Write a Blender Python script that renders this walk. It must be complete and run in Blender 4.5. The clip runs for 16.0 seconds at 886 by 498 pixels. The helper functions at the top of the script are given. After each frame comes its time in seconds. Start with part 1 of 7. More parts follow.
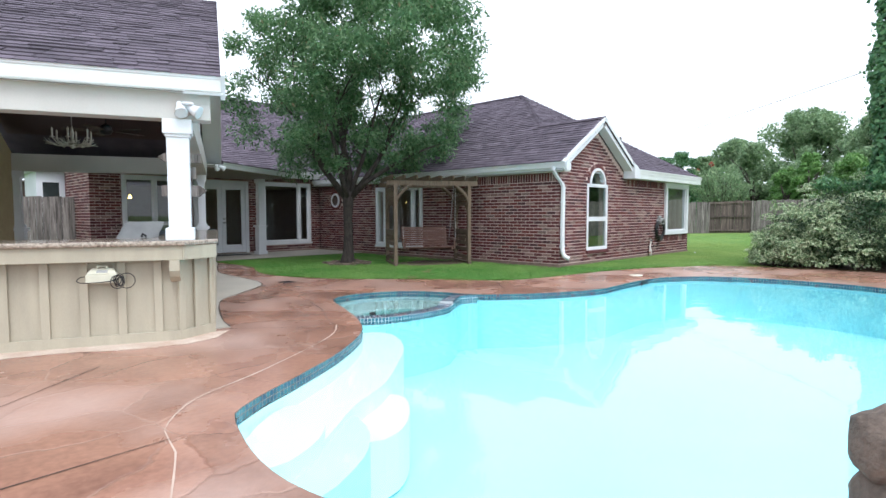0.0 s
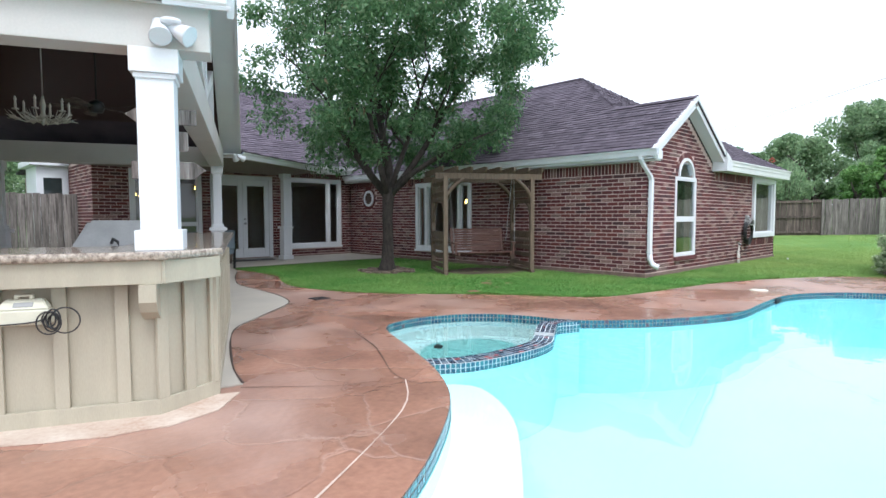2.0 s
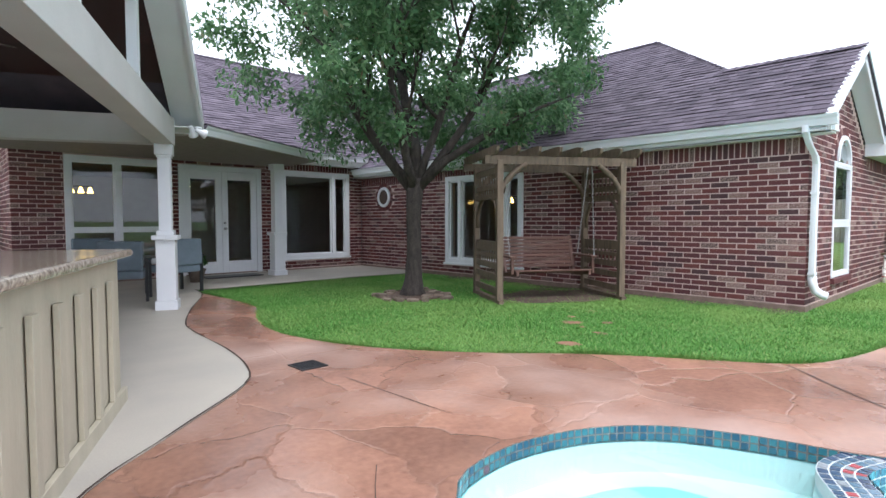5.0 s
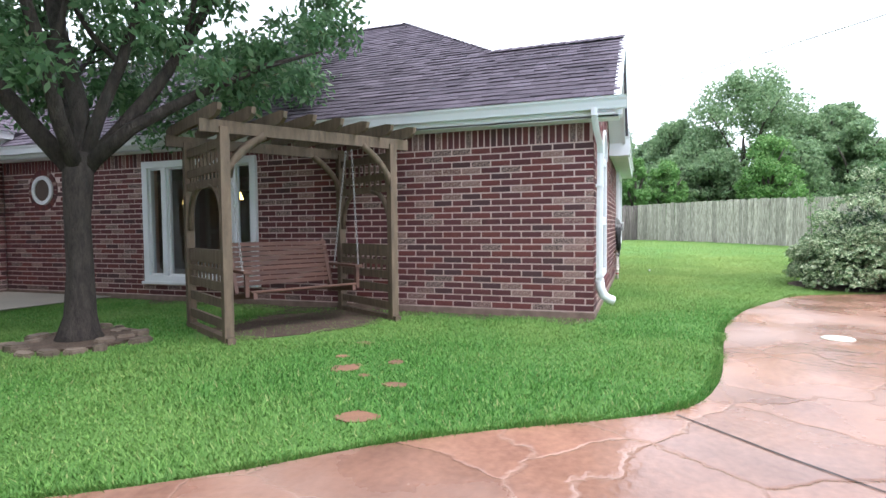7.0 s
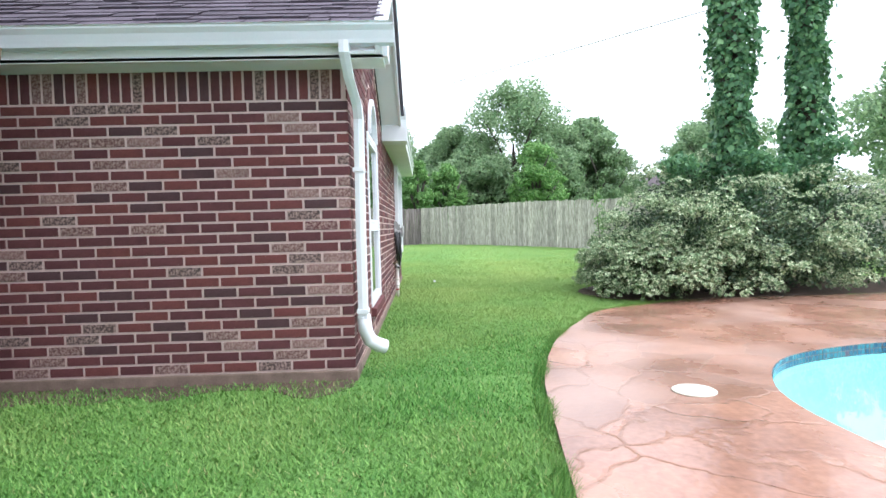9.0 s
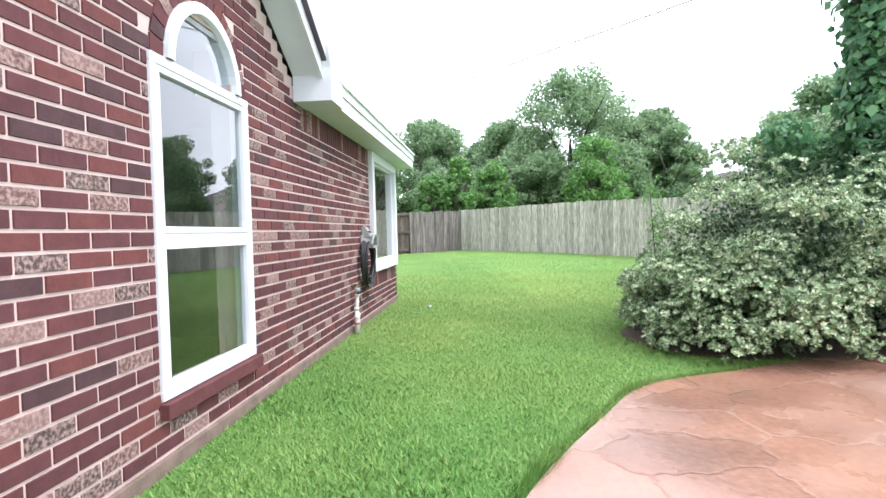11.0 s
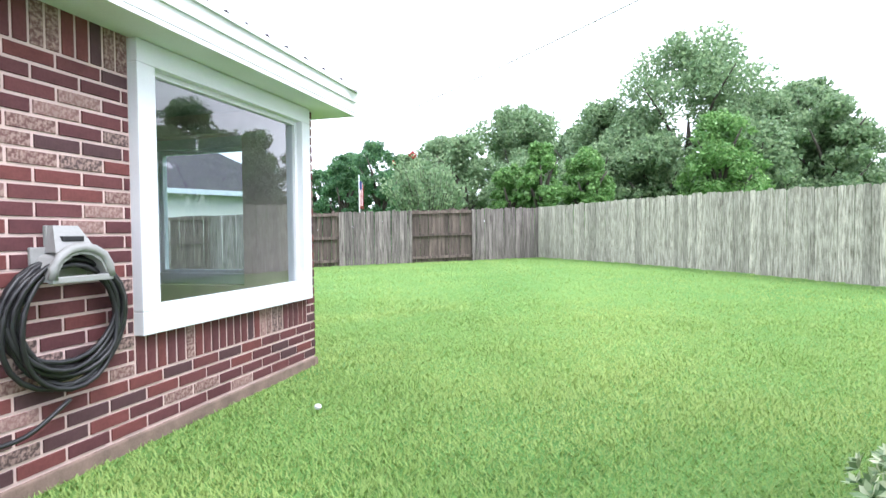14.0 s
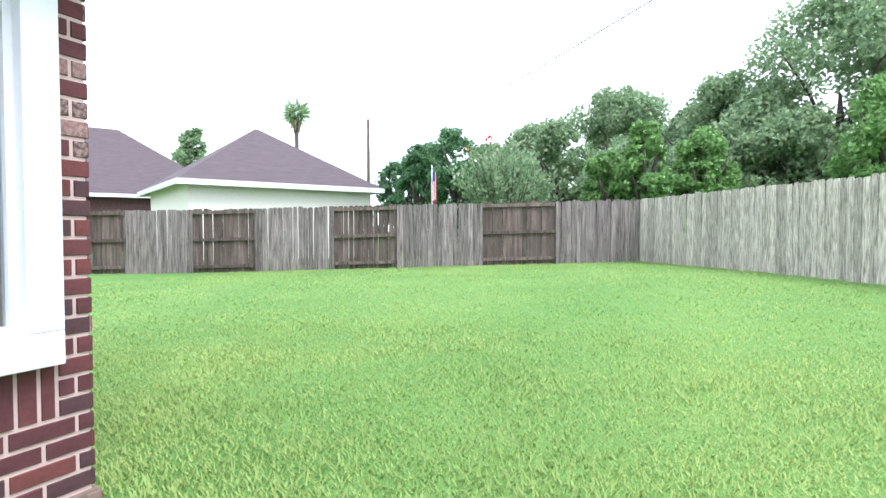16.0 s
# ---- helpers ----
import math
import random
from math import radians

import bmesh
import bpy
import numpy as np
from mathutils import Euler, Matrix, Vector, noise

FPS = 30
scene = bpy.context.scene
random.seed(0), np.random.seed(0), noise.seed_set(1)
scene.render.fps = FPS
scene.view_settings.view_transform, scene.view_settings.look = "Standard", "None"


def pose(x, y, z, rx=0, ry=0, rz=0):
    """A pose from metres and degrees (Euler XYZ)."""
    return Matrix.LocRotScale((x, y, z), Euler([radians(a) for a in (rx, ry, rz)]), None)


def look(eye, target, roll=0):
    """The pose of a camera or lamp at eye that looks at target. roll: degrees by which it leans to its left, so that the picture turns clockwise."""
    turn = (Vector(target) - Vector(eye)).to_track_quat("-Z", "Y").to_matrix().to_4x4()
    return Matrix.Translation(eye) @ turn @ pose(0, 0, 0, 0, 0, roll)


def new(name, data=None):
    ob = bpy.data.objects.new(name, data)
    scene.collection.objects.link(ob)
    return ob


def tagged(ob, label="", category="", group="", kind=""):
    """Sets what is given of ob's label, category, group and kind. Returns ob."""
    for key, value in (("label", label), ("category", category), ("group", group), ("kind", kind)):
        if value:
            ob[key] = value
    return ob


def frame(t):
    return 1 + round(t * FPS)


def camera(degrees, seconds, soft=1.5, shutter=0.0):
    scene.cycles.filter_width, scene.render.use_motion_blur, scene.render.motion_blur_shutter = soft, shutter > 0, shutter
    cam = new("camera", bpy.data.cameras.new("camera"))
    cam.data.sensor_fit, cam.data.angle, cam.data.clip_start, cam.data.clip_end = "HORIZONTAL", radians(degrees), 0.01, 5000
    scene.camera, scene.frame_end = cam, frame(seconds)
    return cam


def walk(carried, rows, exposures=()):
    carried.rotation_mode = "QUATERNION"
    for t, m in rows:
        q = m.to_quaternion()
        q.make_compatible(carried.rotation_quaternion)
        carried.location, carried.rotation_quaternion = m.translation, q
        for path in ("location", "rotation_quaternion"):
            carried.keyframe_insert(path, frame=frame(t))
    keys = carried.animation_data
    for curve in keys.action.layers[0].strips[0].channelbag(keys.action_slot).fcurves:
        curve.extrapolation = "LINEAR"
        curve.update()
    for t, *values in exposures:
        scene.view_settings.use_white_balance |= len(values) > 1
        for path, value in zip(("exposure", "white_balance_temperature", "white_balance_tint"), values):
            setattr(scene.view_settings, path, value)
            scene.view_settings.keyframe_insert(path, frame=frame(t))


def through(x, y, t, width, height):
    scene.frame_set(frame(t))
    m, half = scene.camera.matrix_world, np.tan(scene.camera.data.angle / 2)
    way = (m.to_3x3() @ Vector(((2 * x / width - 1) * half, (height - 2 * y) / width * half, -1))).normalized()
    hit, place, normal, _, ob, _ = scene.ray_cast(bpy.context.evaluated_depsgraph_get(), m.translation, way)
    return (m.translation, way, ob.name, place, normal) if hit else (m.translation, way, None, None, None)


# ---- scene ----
cam = camera(77.0, 16.0)
PATH = [
    (0, (-4.044, -1.741, 1.222), (-2.601, -0.361, 1.101), -0.1),
    (0.5, (-3.864, -1.347, 1.208), (-2.393, 0.002, 1.08), -0.1),
    (1, (-3.612, -0.828, 1.203), (-2.128, 0.508, 1.084), -0.1),
    (1.5, (-3.28, -0.241, 1.195), (-1.846, 1.148, 1.073), 0.0),
    (2, (-2.968, 0.351, 1.18), (-1.58, 1.786, 1.064), -0.1),
    (2.5, (-2.704, 0.923, 1.179), (-1.36, 2.4, 1.067), -0.1),
    (3, (-2.435, 1.541, 1.19), (-1.091, 3.018, 1.078), -0.0),
    (3.5, (-2.059, 2.095, 1.186), (-0.732, 3.588, 1.08), -0.0),
    (6, (-0.101, 4.126, 1.118), (1.399, 5.446, 1.033), -0.3),
    (6.5, (0.351, 4.53, 1.084), (2.101, 5.493, 0.998), -0.4),
    (7, (0.795, 4.892, 1.066), (2.678, 5.561, 0.985), -0.6),
    (7.5, (1.362, 5.125, 1.065), (3.33, 5.469, 0.989), -0.8),
    (8, (1.989, 5.205, 1.08), (3.982, 5.352, 1.001), -1.0),
    (8.5, (2.656, 5.101, 1.086), (4.654, 5.042, 1.005), -1.1),
    (9, (3.32, 4.869, 1.077), (5.317, 4.805, 1.0), -1.5),
    (9.5, (3.968, 4.556, 1.075), (5.967, 4.519, 1.002), -1.6),
    (12, (7.813, 3.448, 1.133), (9.792, 3.73, 1.076), -1.2),
    (12.5, (8.691, 3.294, 1.128), (10.666, 3.602, 1.071), -1.0),
    (13, (9.525, 3.13, 1.142), (11.492, 3.483, 1.084), -0.9),
    (13.5, (10.322, 3.008, 1.146), (12.274, 3.439, 1.09), -0.6),
    (14, (11.061, 2.912, 1.137), (12.984, 3.459, 1.084), -0.7),
    (14.5, (11.851, 2.878, 1.142), (13.75, 3.504, 1.088), -0.4),
    (15, (12.622, 2.919, 1.135), (14.511, 3.575, 1.081), -0.4),
    (15.5, (13.365, 3.006, 1.129), (15.219, 3.755, 1.074), -0.4),
    (16, (14.15, 3.11, 1.087), (15.946, 3.989, 1.032), -0.2),
]
EXPOSURES = [(0, 0.74, 6100, 10), (3.5, 0.9, 6000, 11), (6, 1.16, 6100, 13), (8.5, 1.24, 6050, 12), (12, 1.43, 6200, 14), (15, 1.48, 6000, 15), (16, 1.40, 6000, 15)]
walk(cam, [(t, look(eye, target, roll)) for t, eye, target, roll in PATH], EXPOSURES)

# ---- light ----
world = bpy.data.worlds.new("overcast_sky")
scene.world = world
world.use_nodes = True
wn = world.node_tree
sky = wn.nodes.new("ShaderNodeTexSky")
sky.sky_type = "NISHITA"
sky.sun_disc = False
sky.sun_elevation, sky.sun_rotation = radians(58), radians(200)
sky.dust_density, sky.ozone_density = 3.0, 1.0
hs = wn.nodes.new("ShaderNodeHueSaturation")
hs.inputs["Saturation"].default_value = 0.10
wn.links.new(sky.outputs[0], hs.inputs["Color"])
cloud = wn.nodes.new("ShaderNodeMix")
cloud.data_type = "RGBA"
cloud.inputs[0].default_value = 0.8
cloud.inputs[7].default_value = (7.1, 7.5, 8.1, 1)
wn.links.new(hs.outputs[0], cloud.inputs[6])
bgn = wn.nodes["Background"]
bgn.inputs["Strength"].default_value = 0.15
wn.links.new(cloud.outputs[2], bgn.inputs["Color"])
sun = new("sun", bpy.data.lights.new("sun", "SUN"))
sun.data.energy, sun.data.angle, sun.data.color = 1.3, radians(25), (1.0, 0.98, 0.96)
sun.matrix_world = look((0, 0, 0), (math.sin(radians(200)) * -0.53, math.cos(radians(200)) * -0.53, -0.85))

# ---- materials ----
def mat(name, a, b=None, scale=8.0, fine=80.0, rough=0.7, bump=0.2, metal=0.0, vary=0.0, source="Object", spec=0.5, grain=None, dist=0.004):
    """Two colours mixed by a large and a fine noise; vary: spread of brightness from piece to piece."""
    m = bpy.data.materials.new(name)
    m.use_nodes = True
    n, l = m.node_tree.nodes, m.node_tree.links
    p = n["Principled BSDF"]
    p.inputs["Roughness"].default_value, p.inputs["Metallic"].default_value = rough, metal
    p.inputs["Specular IOR Level"].default_value = spec
    b = b or tuple(v * 0.8 for v in a)
    tc = n.new("ShaderNodeTexCoord")
    mp = n.new("ShaderNodeMapping")
    if grain:
        mp.inputs["Scale"].default_value = grain
    l.new(tc.outputs["Object"], mp.inputs[0])
    if vary and source == "Object":
        oi, sc = n.new("ShaderNodeObjectInfo"), n.new("ShaderNodeVectorMath")
        sc.operation = "MULTIPLY"
        sc.inputs[1].default_value = (37, 53, 71)
        l.new(oi.outputs["Random"], sc.inputs[0])
        l.new(sc.outputs[0], mp.inputs["Location"])
    big, small = n.new("ShaderNodeTexNoise"), n.new("ShaderNodeTexNoise")
    for t, s in ((big, scale), (small, fine)):
        t.inputs["Scale"].default_value = s
        t.inputs["Detail"].default_value = 5
        l.new(mp.outputs[0], t.inputs["Vector"])
    add = n.new("ShaderNodeMath")
    add.operation = "MULTIPLY_ADD"
    l.new(small.outputs[0], add.inputs[0])
    add.inputs[1].default_value = 0.5
    l.new(big.outputs[0], add.inputs[2])
    ramp = n.new("ShaderNodeMapRange")
    ramp.inputs[1].default_value, ramp.inputs[2].default_value = 0.5, 1.0
    l.new(add.outputs[0], ramp.inputs[0])
    mix = n.new("ShaderNodeMix")
    mix.data_type = "RGBA"
    mix.inputs[6].default_value, mix.inputs[7].default_value = (*a, 1), (*b, 1)
    l.new(ramp.outputs[0], mix.inputs[0])
    out = mix.outputs[2]
    if vary:
        if source == "Object":
            src = n.new("ShaderNodeObjectInfo").outputs["Random"]
        else:
            src = n.new("ShaderNodeNewGeometry").outputs["Random Per Island"]
        mr = n.new("ShaderNodeMapRange")
        mr.inputs[3].default_value, mr.inputs[4].default_value = 1 - vary, 1 + vary
        l.new(src, mr.inputs[0])
        mul = n.new("ShaderNodeMix")
        mul.data_type, mul.blend_type = "RGBA", "MULTIPLY"
        mul.inputs[0].default_value = 1
        l.new(out, mul.inputs[6])
        cc = n.new("ShaderNodeCombineColor")
        for i in range(3):
            l.new(mr.outputs[0], cc.inputs[i])
        l.new(cc.outputs[0], mul.inputs[7])
        out = mul.outputs[2]
    l.new(out, p.inputs["Base Color"])
    if bump:
        bp = n.new("ShaderNodeBump")
        bp.inputs["Strength"].default_value, bp.inputs["Distance"].default_value = bump, dist
        l.new(small.outputs[0], bp.inputs["Height"])
        l.new(bp.outputs[0], p.inputs["Normal"])
    return m


def ramped(name, stops, source, rough=0.8, fine=60.0, bump=0.3, blotch=0.35, speck=None, spec=0.4):
    """Colour picked piece by piece from stops, with a noise over it."""
    m = mat(name, (1, 1, 1), (1 - blotch,) * 3, scale=9, fine=fine, rough=rough, bump=bump, spec=spec)
    n, l = m.node_tree.nodes, m.node_tree.links
    p = n["Principled BSDF"]
    cover = p.inputs["Base Color"].links[0].from_socket
    src = n.new("ShaderNodeObjectInfo").outputs["Random"] if source == "Object" else n.new("ShaderNodeNewGeometry").outputs["Random Per Island"]
    r = n.new("ShaderNodeValToRGB")
    r.color_ramp.interpolation = "CONSTANT"
    while len(r.color_ramp.elements) < len(stops):
        r.color_ramp.elements.new(0.5)
    for e, (at, c) in zip(r.color_ramp.elements, stops):
        e.position, e.color = at, (*c, 1)
    l.new(src, r.inputs[0])
    col = r.outputs[0]
    if speck:
        at, c = speck
        g = n.new("ShaderNodeMath")
        g.operation = "GREATER_THAN"
        g.inputs[1].default_value = at
        l.new(src, g.inputs[0])
        nt = n.new("ShaderNodeTexNoise")
        nt.inputs["Scale"].default_value = 52
        nt.inputs["Detail"].default_value = 3
        l.new(n["Texture Coordinate"].outputs["Object"], nt.inputs["Vector"])
        th = n.new("ShaderNodeMapRange")
        th.inputs[1].default_value, th.inputs[2].default_value = 0.42, 0.62
        l.new(nt.outputs[0], th.inputs[0])
        both = n.new("ShaderNodeMath")
        both.operation = "MULTIPLY"
        l.new(g.outputs[0], both.inputs[0])
        l.new(th.outputs[0], both.inputs[1])
        mx = n.new("ShaderNodeMix")
        mx.data_type = "RGBA"
        mx.inputs[7].default_value = (*c, 1)
        l.new(both.outputs[0], mx.inputs[0])
        l.new(col, mx.inputs[6])
        col = mx.outputs[2]
    mul = n.new("ShaderNodeMix")
    mul.data_type, mul.blend_type = "RGBA", "MULTIPLY"
    mul.inputs[0].default_value = 1
    l.new(col, mul.inputs[6])
    l.new(cover, mul.inputs[7])
    l.new(mul.outputs[2], p.inputs["Base Color"])
    return m


BRICKS = [(0.0, (0.140, 0.049, 0.051)), (0.20, (0.113, 0.042, 0.046)), (0.38, (0.168, 0.055, 0.052)), (0.53, (0.090, 0.046, 0.050)), (0.63, (0.130, 0.048, 0.052)), (0.80, (0.165, 0.085, 0.078)), (0.88, (0.095, 0.062, 0.060)), (0.95, (0.25, 0.140, 0.128))]
SPECK = (0.80, (0.40, 0.275, 0.245))
brick_mat = ramped("brick", BRICKS, "Object", speck=SPECK, spec=0.25)
brick_rest_mat = ramped("brick_rest", BRICKS, "Island", speck=SPECK, spec=0.25)
mortar_mat = mat("mortar", (0.62, 0.47, 0.43), (0.50, 0.38, 0.35), rough=0.9, fine=150)
slab_mat = mat("foundation", (0.24, 0.165, 0.135), (0.12, 0.085, 0.065), rough=0.9, bump=0.4)
white_mat = mat("white_paint", (0.72, 0.73, 0.75), (0.65, 0.66, 0.69), scale=2, rough=0.45, bump=0.05)
soffit_mat = mat("soffit_paint", (0.72, 0.74, 0.72), (0.64, 0.66, 0.64), scale=2, rough=0.6, bump=0.05)
cream_mat = mat("cream_boards", (0.44, 0.395, 0.30), (0.35, 0.315, 0.24), scale=2.5, rough=0.6, bump=0.15, grain=(3, 3, 0.5))
tan_mat = mat("tan_stucco", (0.42, 0.33, 0.19), (0.36, 0.28, 0.16), rough=0.8)
shingle_mat = mat("shingle", (0.135, 0.112, 0.138), (0.080, 0.067, 0.085), scale=2.6, fine=120, rough=0.95, bump=0.6, vary=0.24, source="Island", spec=0.2)
darkceil_mat = mat("stained_ceiling", (0.045, 0.014, 0.012), (0.03, 0.010, 0.009), grain=(1, 12, 1), rough=0.35)
granite_mat = mat("granite", (0.52, 0.44, 0.36), (0.12, 0.09, 0.07), scale=45, fine=130, rough=0.12, bump=0.0)
concrete_mat = mat("concrete", (0.42, 0.38, 0.32), (0.34, 0.31, 0.27), scale=1.5, fine=90, rough=0.6, bump=0.2)
wood_grey_mat = mat("weathered_wood", (0.30, 0.265, 0.245), (0.04, 0.032, 0.028), scale=1.6, fine=9, rough=0.9, bump=0.5, grain=(18, 18, 1.1), vary=0.28)
wood_pale_mat = mat("weathered_pale_wood", (0.60, 0.575, 0.49), (0.12, 0.11, 0.08), scale=1.3, fine=7, rough=0.9, bump=0.8, grain=(30, 30, 3.2), vary=0.26)
wood_dark_mat = mat("stained_wood", (0.17, 0.13, 0.11), (0.035, 0.026, 0.022), scale=1.6, fine=12, rough=0.9, bump=0.5, grain=(8, 8, 0.7), vary=0.28)
far_roof_mat = mat("far_shingle", (0.10, 0.078, 0.084), (0.07, 0.055, 0.06), scale=2, fine=30, rough=0.95, grain=(1, 1, 9))
swing_mat = mat("swing_wood", (0.165, 0.118, 0.078), (0.070, 0.050, 0.034), scale=3, fine=25, rough=0.75, bump=0.4, grain=(6, 6, 1), vary=0.15)
swing_red_mat = mat("swing_slats", (0.135, 0.062, 0.042), (0.075, 0.036, 0.027), scale=3, fine=25, rough=0.6, bump=0.3, grain=(1, 6, 6), vary=0.12)
bark_mat = mat("bark", (0.066, 0.053, 0.045), (0.020, 0.016, 0.014), scale=10, fine=40, rough=0.95, bump=1.0, grain=(2, 2, 0.6), dist=0.02)
bark_far_mat = mat("bark_far", (0.10, 0.085, 0.07), (0.05, 0.04, 0.035), rough=0.95)
soil_mat = mat("soil", (0.115, 0.075, 0.052), (0.060, 0.040, 0.028), rough=0.95, bump=0.8, dist=0.02)
stone_mat = mat("flagstone", (0.30, 0.145, 0.085), (0.14, 0.075, 0.05), scale=5, rough=0.85, bump=0.6, vary=0.2)
edging_mat = mat("edging_stone", (0.22, 0.165, 0.125), (0.09, 0.068, 0.052), scale=7, fine=50, rough=0.9, bump=0.8, vary=0.3)
rock_mat = mat("rock", (0.20, 0.15, 0.12), (0.07, 0.055, 0.045), scale=6, fine=40, rough=0.9, bump=0.8, dist=0.02)
plaster_mat = mat("pool_plaster", (0.46, 0.86, 0.90), (0.42, 0.83, 0.88), scale=1, rough=0.6, bump=0.0)
spa_mat = mat("spa_plaster", (0.82, 0.82, 0.78), (0.76, 0.78, 0.74), scale=1, rough=0.6, bump=0.0)
step_mat = mat("step_plaster", (0.80, 0.92, 0.92), (0.76, 0.90, 0.90), scale=1, rough=0.6, bump=0.0)
# Blue cast by deeper water, put into the plaster colour.
step_low_mat = mat("step_plaster_tinted", (0.60, 0.89, 0.92), (0.56, 0.87, 0.90), scale=1, rough=0.6, bump=0.0)
TILES = [(0.0, (0.03, 0.12, 0.17)), (0.3, (0.035, 0.16, 0.20)), (0.55, (0.02, 0.085, 0.14)), (0.75, (0.05, 0.20, 0.23)), (0.985, (0.12, 0.07, 0.10))]
tile_mat = ramped("pool_tile", TILES, "Island", rough=0.15, bump=0.0, blotch=0.15)
TILES_RED = [(0.0, (0.05, 0.09, 0.15)), (0.35, (0.09, 0.16, 0.22)), (0.6, (0.03, 0.05, 0.10)), (0.8, (0.36, 0.07, 0.08)), (0.9, (0.25, 0.28, 0.30))]
tile_red_mat = ramped("dam_tile", TILES_RED, "Island", rough=0.15, bump=0.0, blotch=0.15)
grout_mat = mat("grout", (0.66, 0.69, 0.69), rough=0.8)
black_mat = mat("black_rubber", (0.018, 0.018, 0.02), rough=0.45, bump=0.0)
grey_plastic_mat = mat("grey_plastic", (0.32, 0.32, 0.31), rough=0.5, bump=0.0)
metal_mat = mat("steel", (0.45, 0.45, 0.46), rough=0.3, metal=1.0, bump=0.0)
chain_mat = mat("galvanised", (0.55, 0.55, 0.55), rough=0.45, metal=0.6, bump=0.0)
curtain_mat = mat("dim_interior", (0.05, 0.045, 0.04), rough=0.9, bump=0.0)
stucco_mat = mat("cream_stucco", (0.74, 0.71, 0.66), (0.68, 0.65, 0.60), rough=0.9)
pvc_mat = mat("pvc", (0.70, 0.66, 0.62), (0.6, 0.54, 0.5), rough=0.4, bump=0.0)
floor_mat = mat("interior_floor", (0.30, 0.24, 0.17), rough=0.4)
iwall_mat = mat("interior_wall", (0.40, 0.41, 0.42), rough=0.8, bump=0.0)


def emitter(name, col, power):
    m = bpy.data.materials.new(name)
    m.use_nodes = True
    p = m.node_tree.nodes["Principled BSDF"]
    p.inputs["Emission Color"].default_value = (*col, 1)
    p.inputs["Emission Strength"].default_value = power
    return m


lamp_mat = emitter("warm_lamp", (1.0, 0.60, 0.14), 5)


def leafmat(name, stops, rough=0.45, through=0.35):
    m = bpy.data.materials.new(name)
    m.use_nodes = True
    n, l = m.node_tree.nodes, m.node_tree.links
    p = n["Principled BSDF"]
    p.inputs["Roughness"].default_value = rough
    p.inputs["Specular IOR Level"].default_value = 0.35
    g = n.new("ShaderNodeNewGeometry")
    r = n.new("ShaderNodeValToRGB")
    while len(r.color_ramp.elements) < len(stops):
        r.color_ramp.elements.new(0.5)
    for e, (at, c) in zip(r.color_ramp.elements, stops):
        e.position, e.color = at, (*c, 1)
    l.new(g.outputs["Random Per Island"], r.inputs[0])
    l.new(r.outputs[0], p.inputs["Base Color"])
    t = n.new("ShaderNodeBsdfTranslucent")
    l.new(r.outputs[0], t.inputs[0])
    mx = n.new("ShaderNodeMixShader")
    mx.inputs[0].default_value = through
    l.new(p.outputs[0], mx.inputs[1])
    l.new(t.outputs[0], mx.inputs[2])
    l.new(mx.outputs[0], n["Material Output"].inputs[0])
    return m


tree_leaf = leafmat("tree_leaf", [(0, (0.062, 0.135, 0.060)), (0.5, (0.105, 0.215, 0.092)), (0.90, (0.180, 0.310, 0.145)), (0.97, (0.27, 0.39, 0.22)), (1, (0.22, 0.18, 0.10))], through=0.55)
# Paled, greyed greens: distance haze put into the leaf colour.
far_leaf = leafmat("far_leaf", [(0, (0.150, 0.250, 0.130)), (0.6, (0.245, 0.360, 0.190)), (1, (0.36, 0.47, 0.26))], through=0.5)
bright_leaf = leafmat("bright_leaf", [(0, (0.11, 0.24, 0.07)), (0.6, (0.17, 0.33, 0.10)), (1, (0.27, 0.44, 0.15))])
varieg_leaf = leafmat("variegated_leaf", [(0, (0.105, 0.190, 0.085)), (0.38, (0.20, 0.30, 0.145)), (0.70, (0.42, 0.50, 0.30)), (1, (0.76, 0.78, 0.56))], through=0.30)
# Shade of the gaps deep in the shrub, put into the leaf colour.
shade_leaf = leafmat("inner_leaf_shade", [(0, (0.022, 0.050, 0.022)), (1, (0.055, 0.100, 0.045))], through=0.2)
ivy_leaf = leafmat("ivy_leaf", [(0, (0.058, 0.150, 0.072)), (0.6, (0.105, 0.235, 0.105)), (1, (0.18, 0.34, 0.14))])
grass_blade = leafmat("grass_blade", [(0, (0.046, 0.165, 0.027)), (0.55, (0.098, 0.268, 0.048)), (0.93, (0.21, 0.40, 0.095)), (1, (0.38, 0.38, 0.17))], rough=0.6, through=0.3)
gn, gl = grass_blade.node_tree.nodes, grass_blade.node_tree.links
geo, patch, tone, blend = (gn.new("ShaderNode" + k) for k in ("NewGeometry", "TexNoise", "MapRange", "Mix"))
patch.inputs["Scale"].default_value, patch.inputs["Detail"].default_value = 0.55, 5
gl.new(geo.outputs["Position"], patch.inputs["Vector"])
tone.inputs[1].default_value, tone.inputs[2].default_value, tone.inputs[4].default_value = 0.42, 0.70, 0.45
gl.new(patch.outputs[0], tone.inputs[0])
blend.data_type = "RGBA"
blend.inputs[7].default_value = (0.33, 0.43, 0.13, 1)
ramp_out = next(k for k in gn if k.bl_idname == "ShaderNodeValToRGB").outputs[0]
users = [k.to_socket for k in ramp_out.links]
# Blades yellow eastwards; the shaded west lawn's darkness is put in colour too.
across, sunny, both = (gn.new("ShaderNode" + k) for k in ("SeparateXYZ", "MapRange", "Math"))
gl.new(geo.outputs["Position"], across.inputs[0])
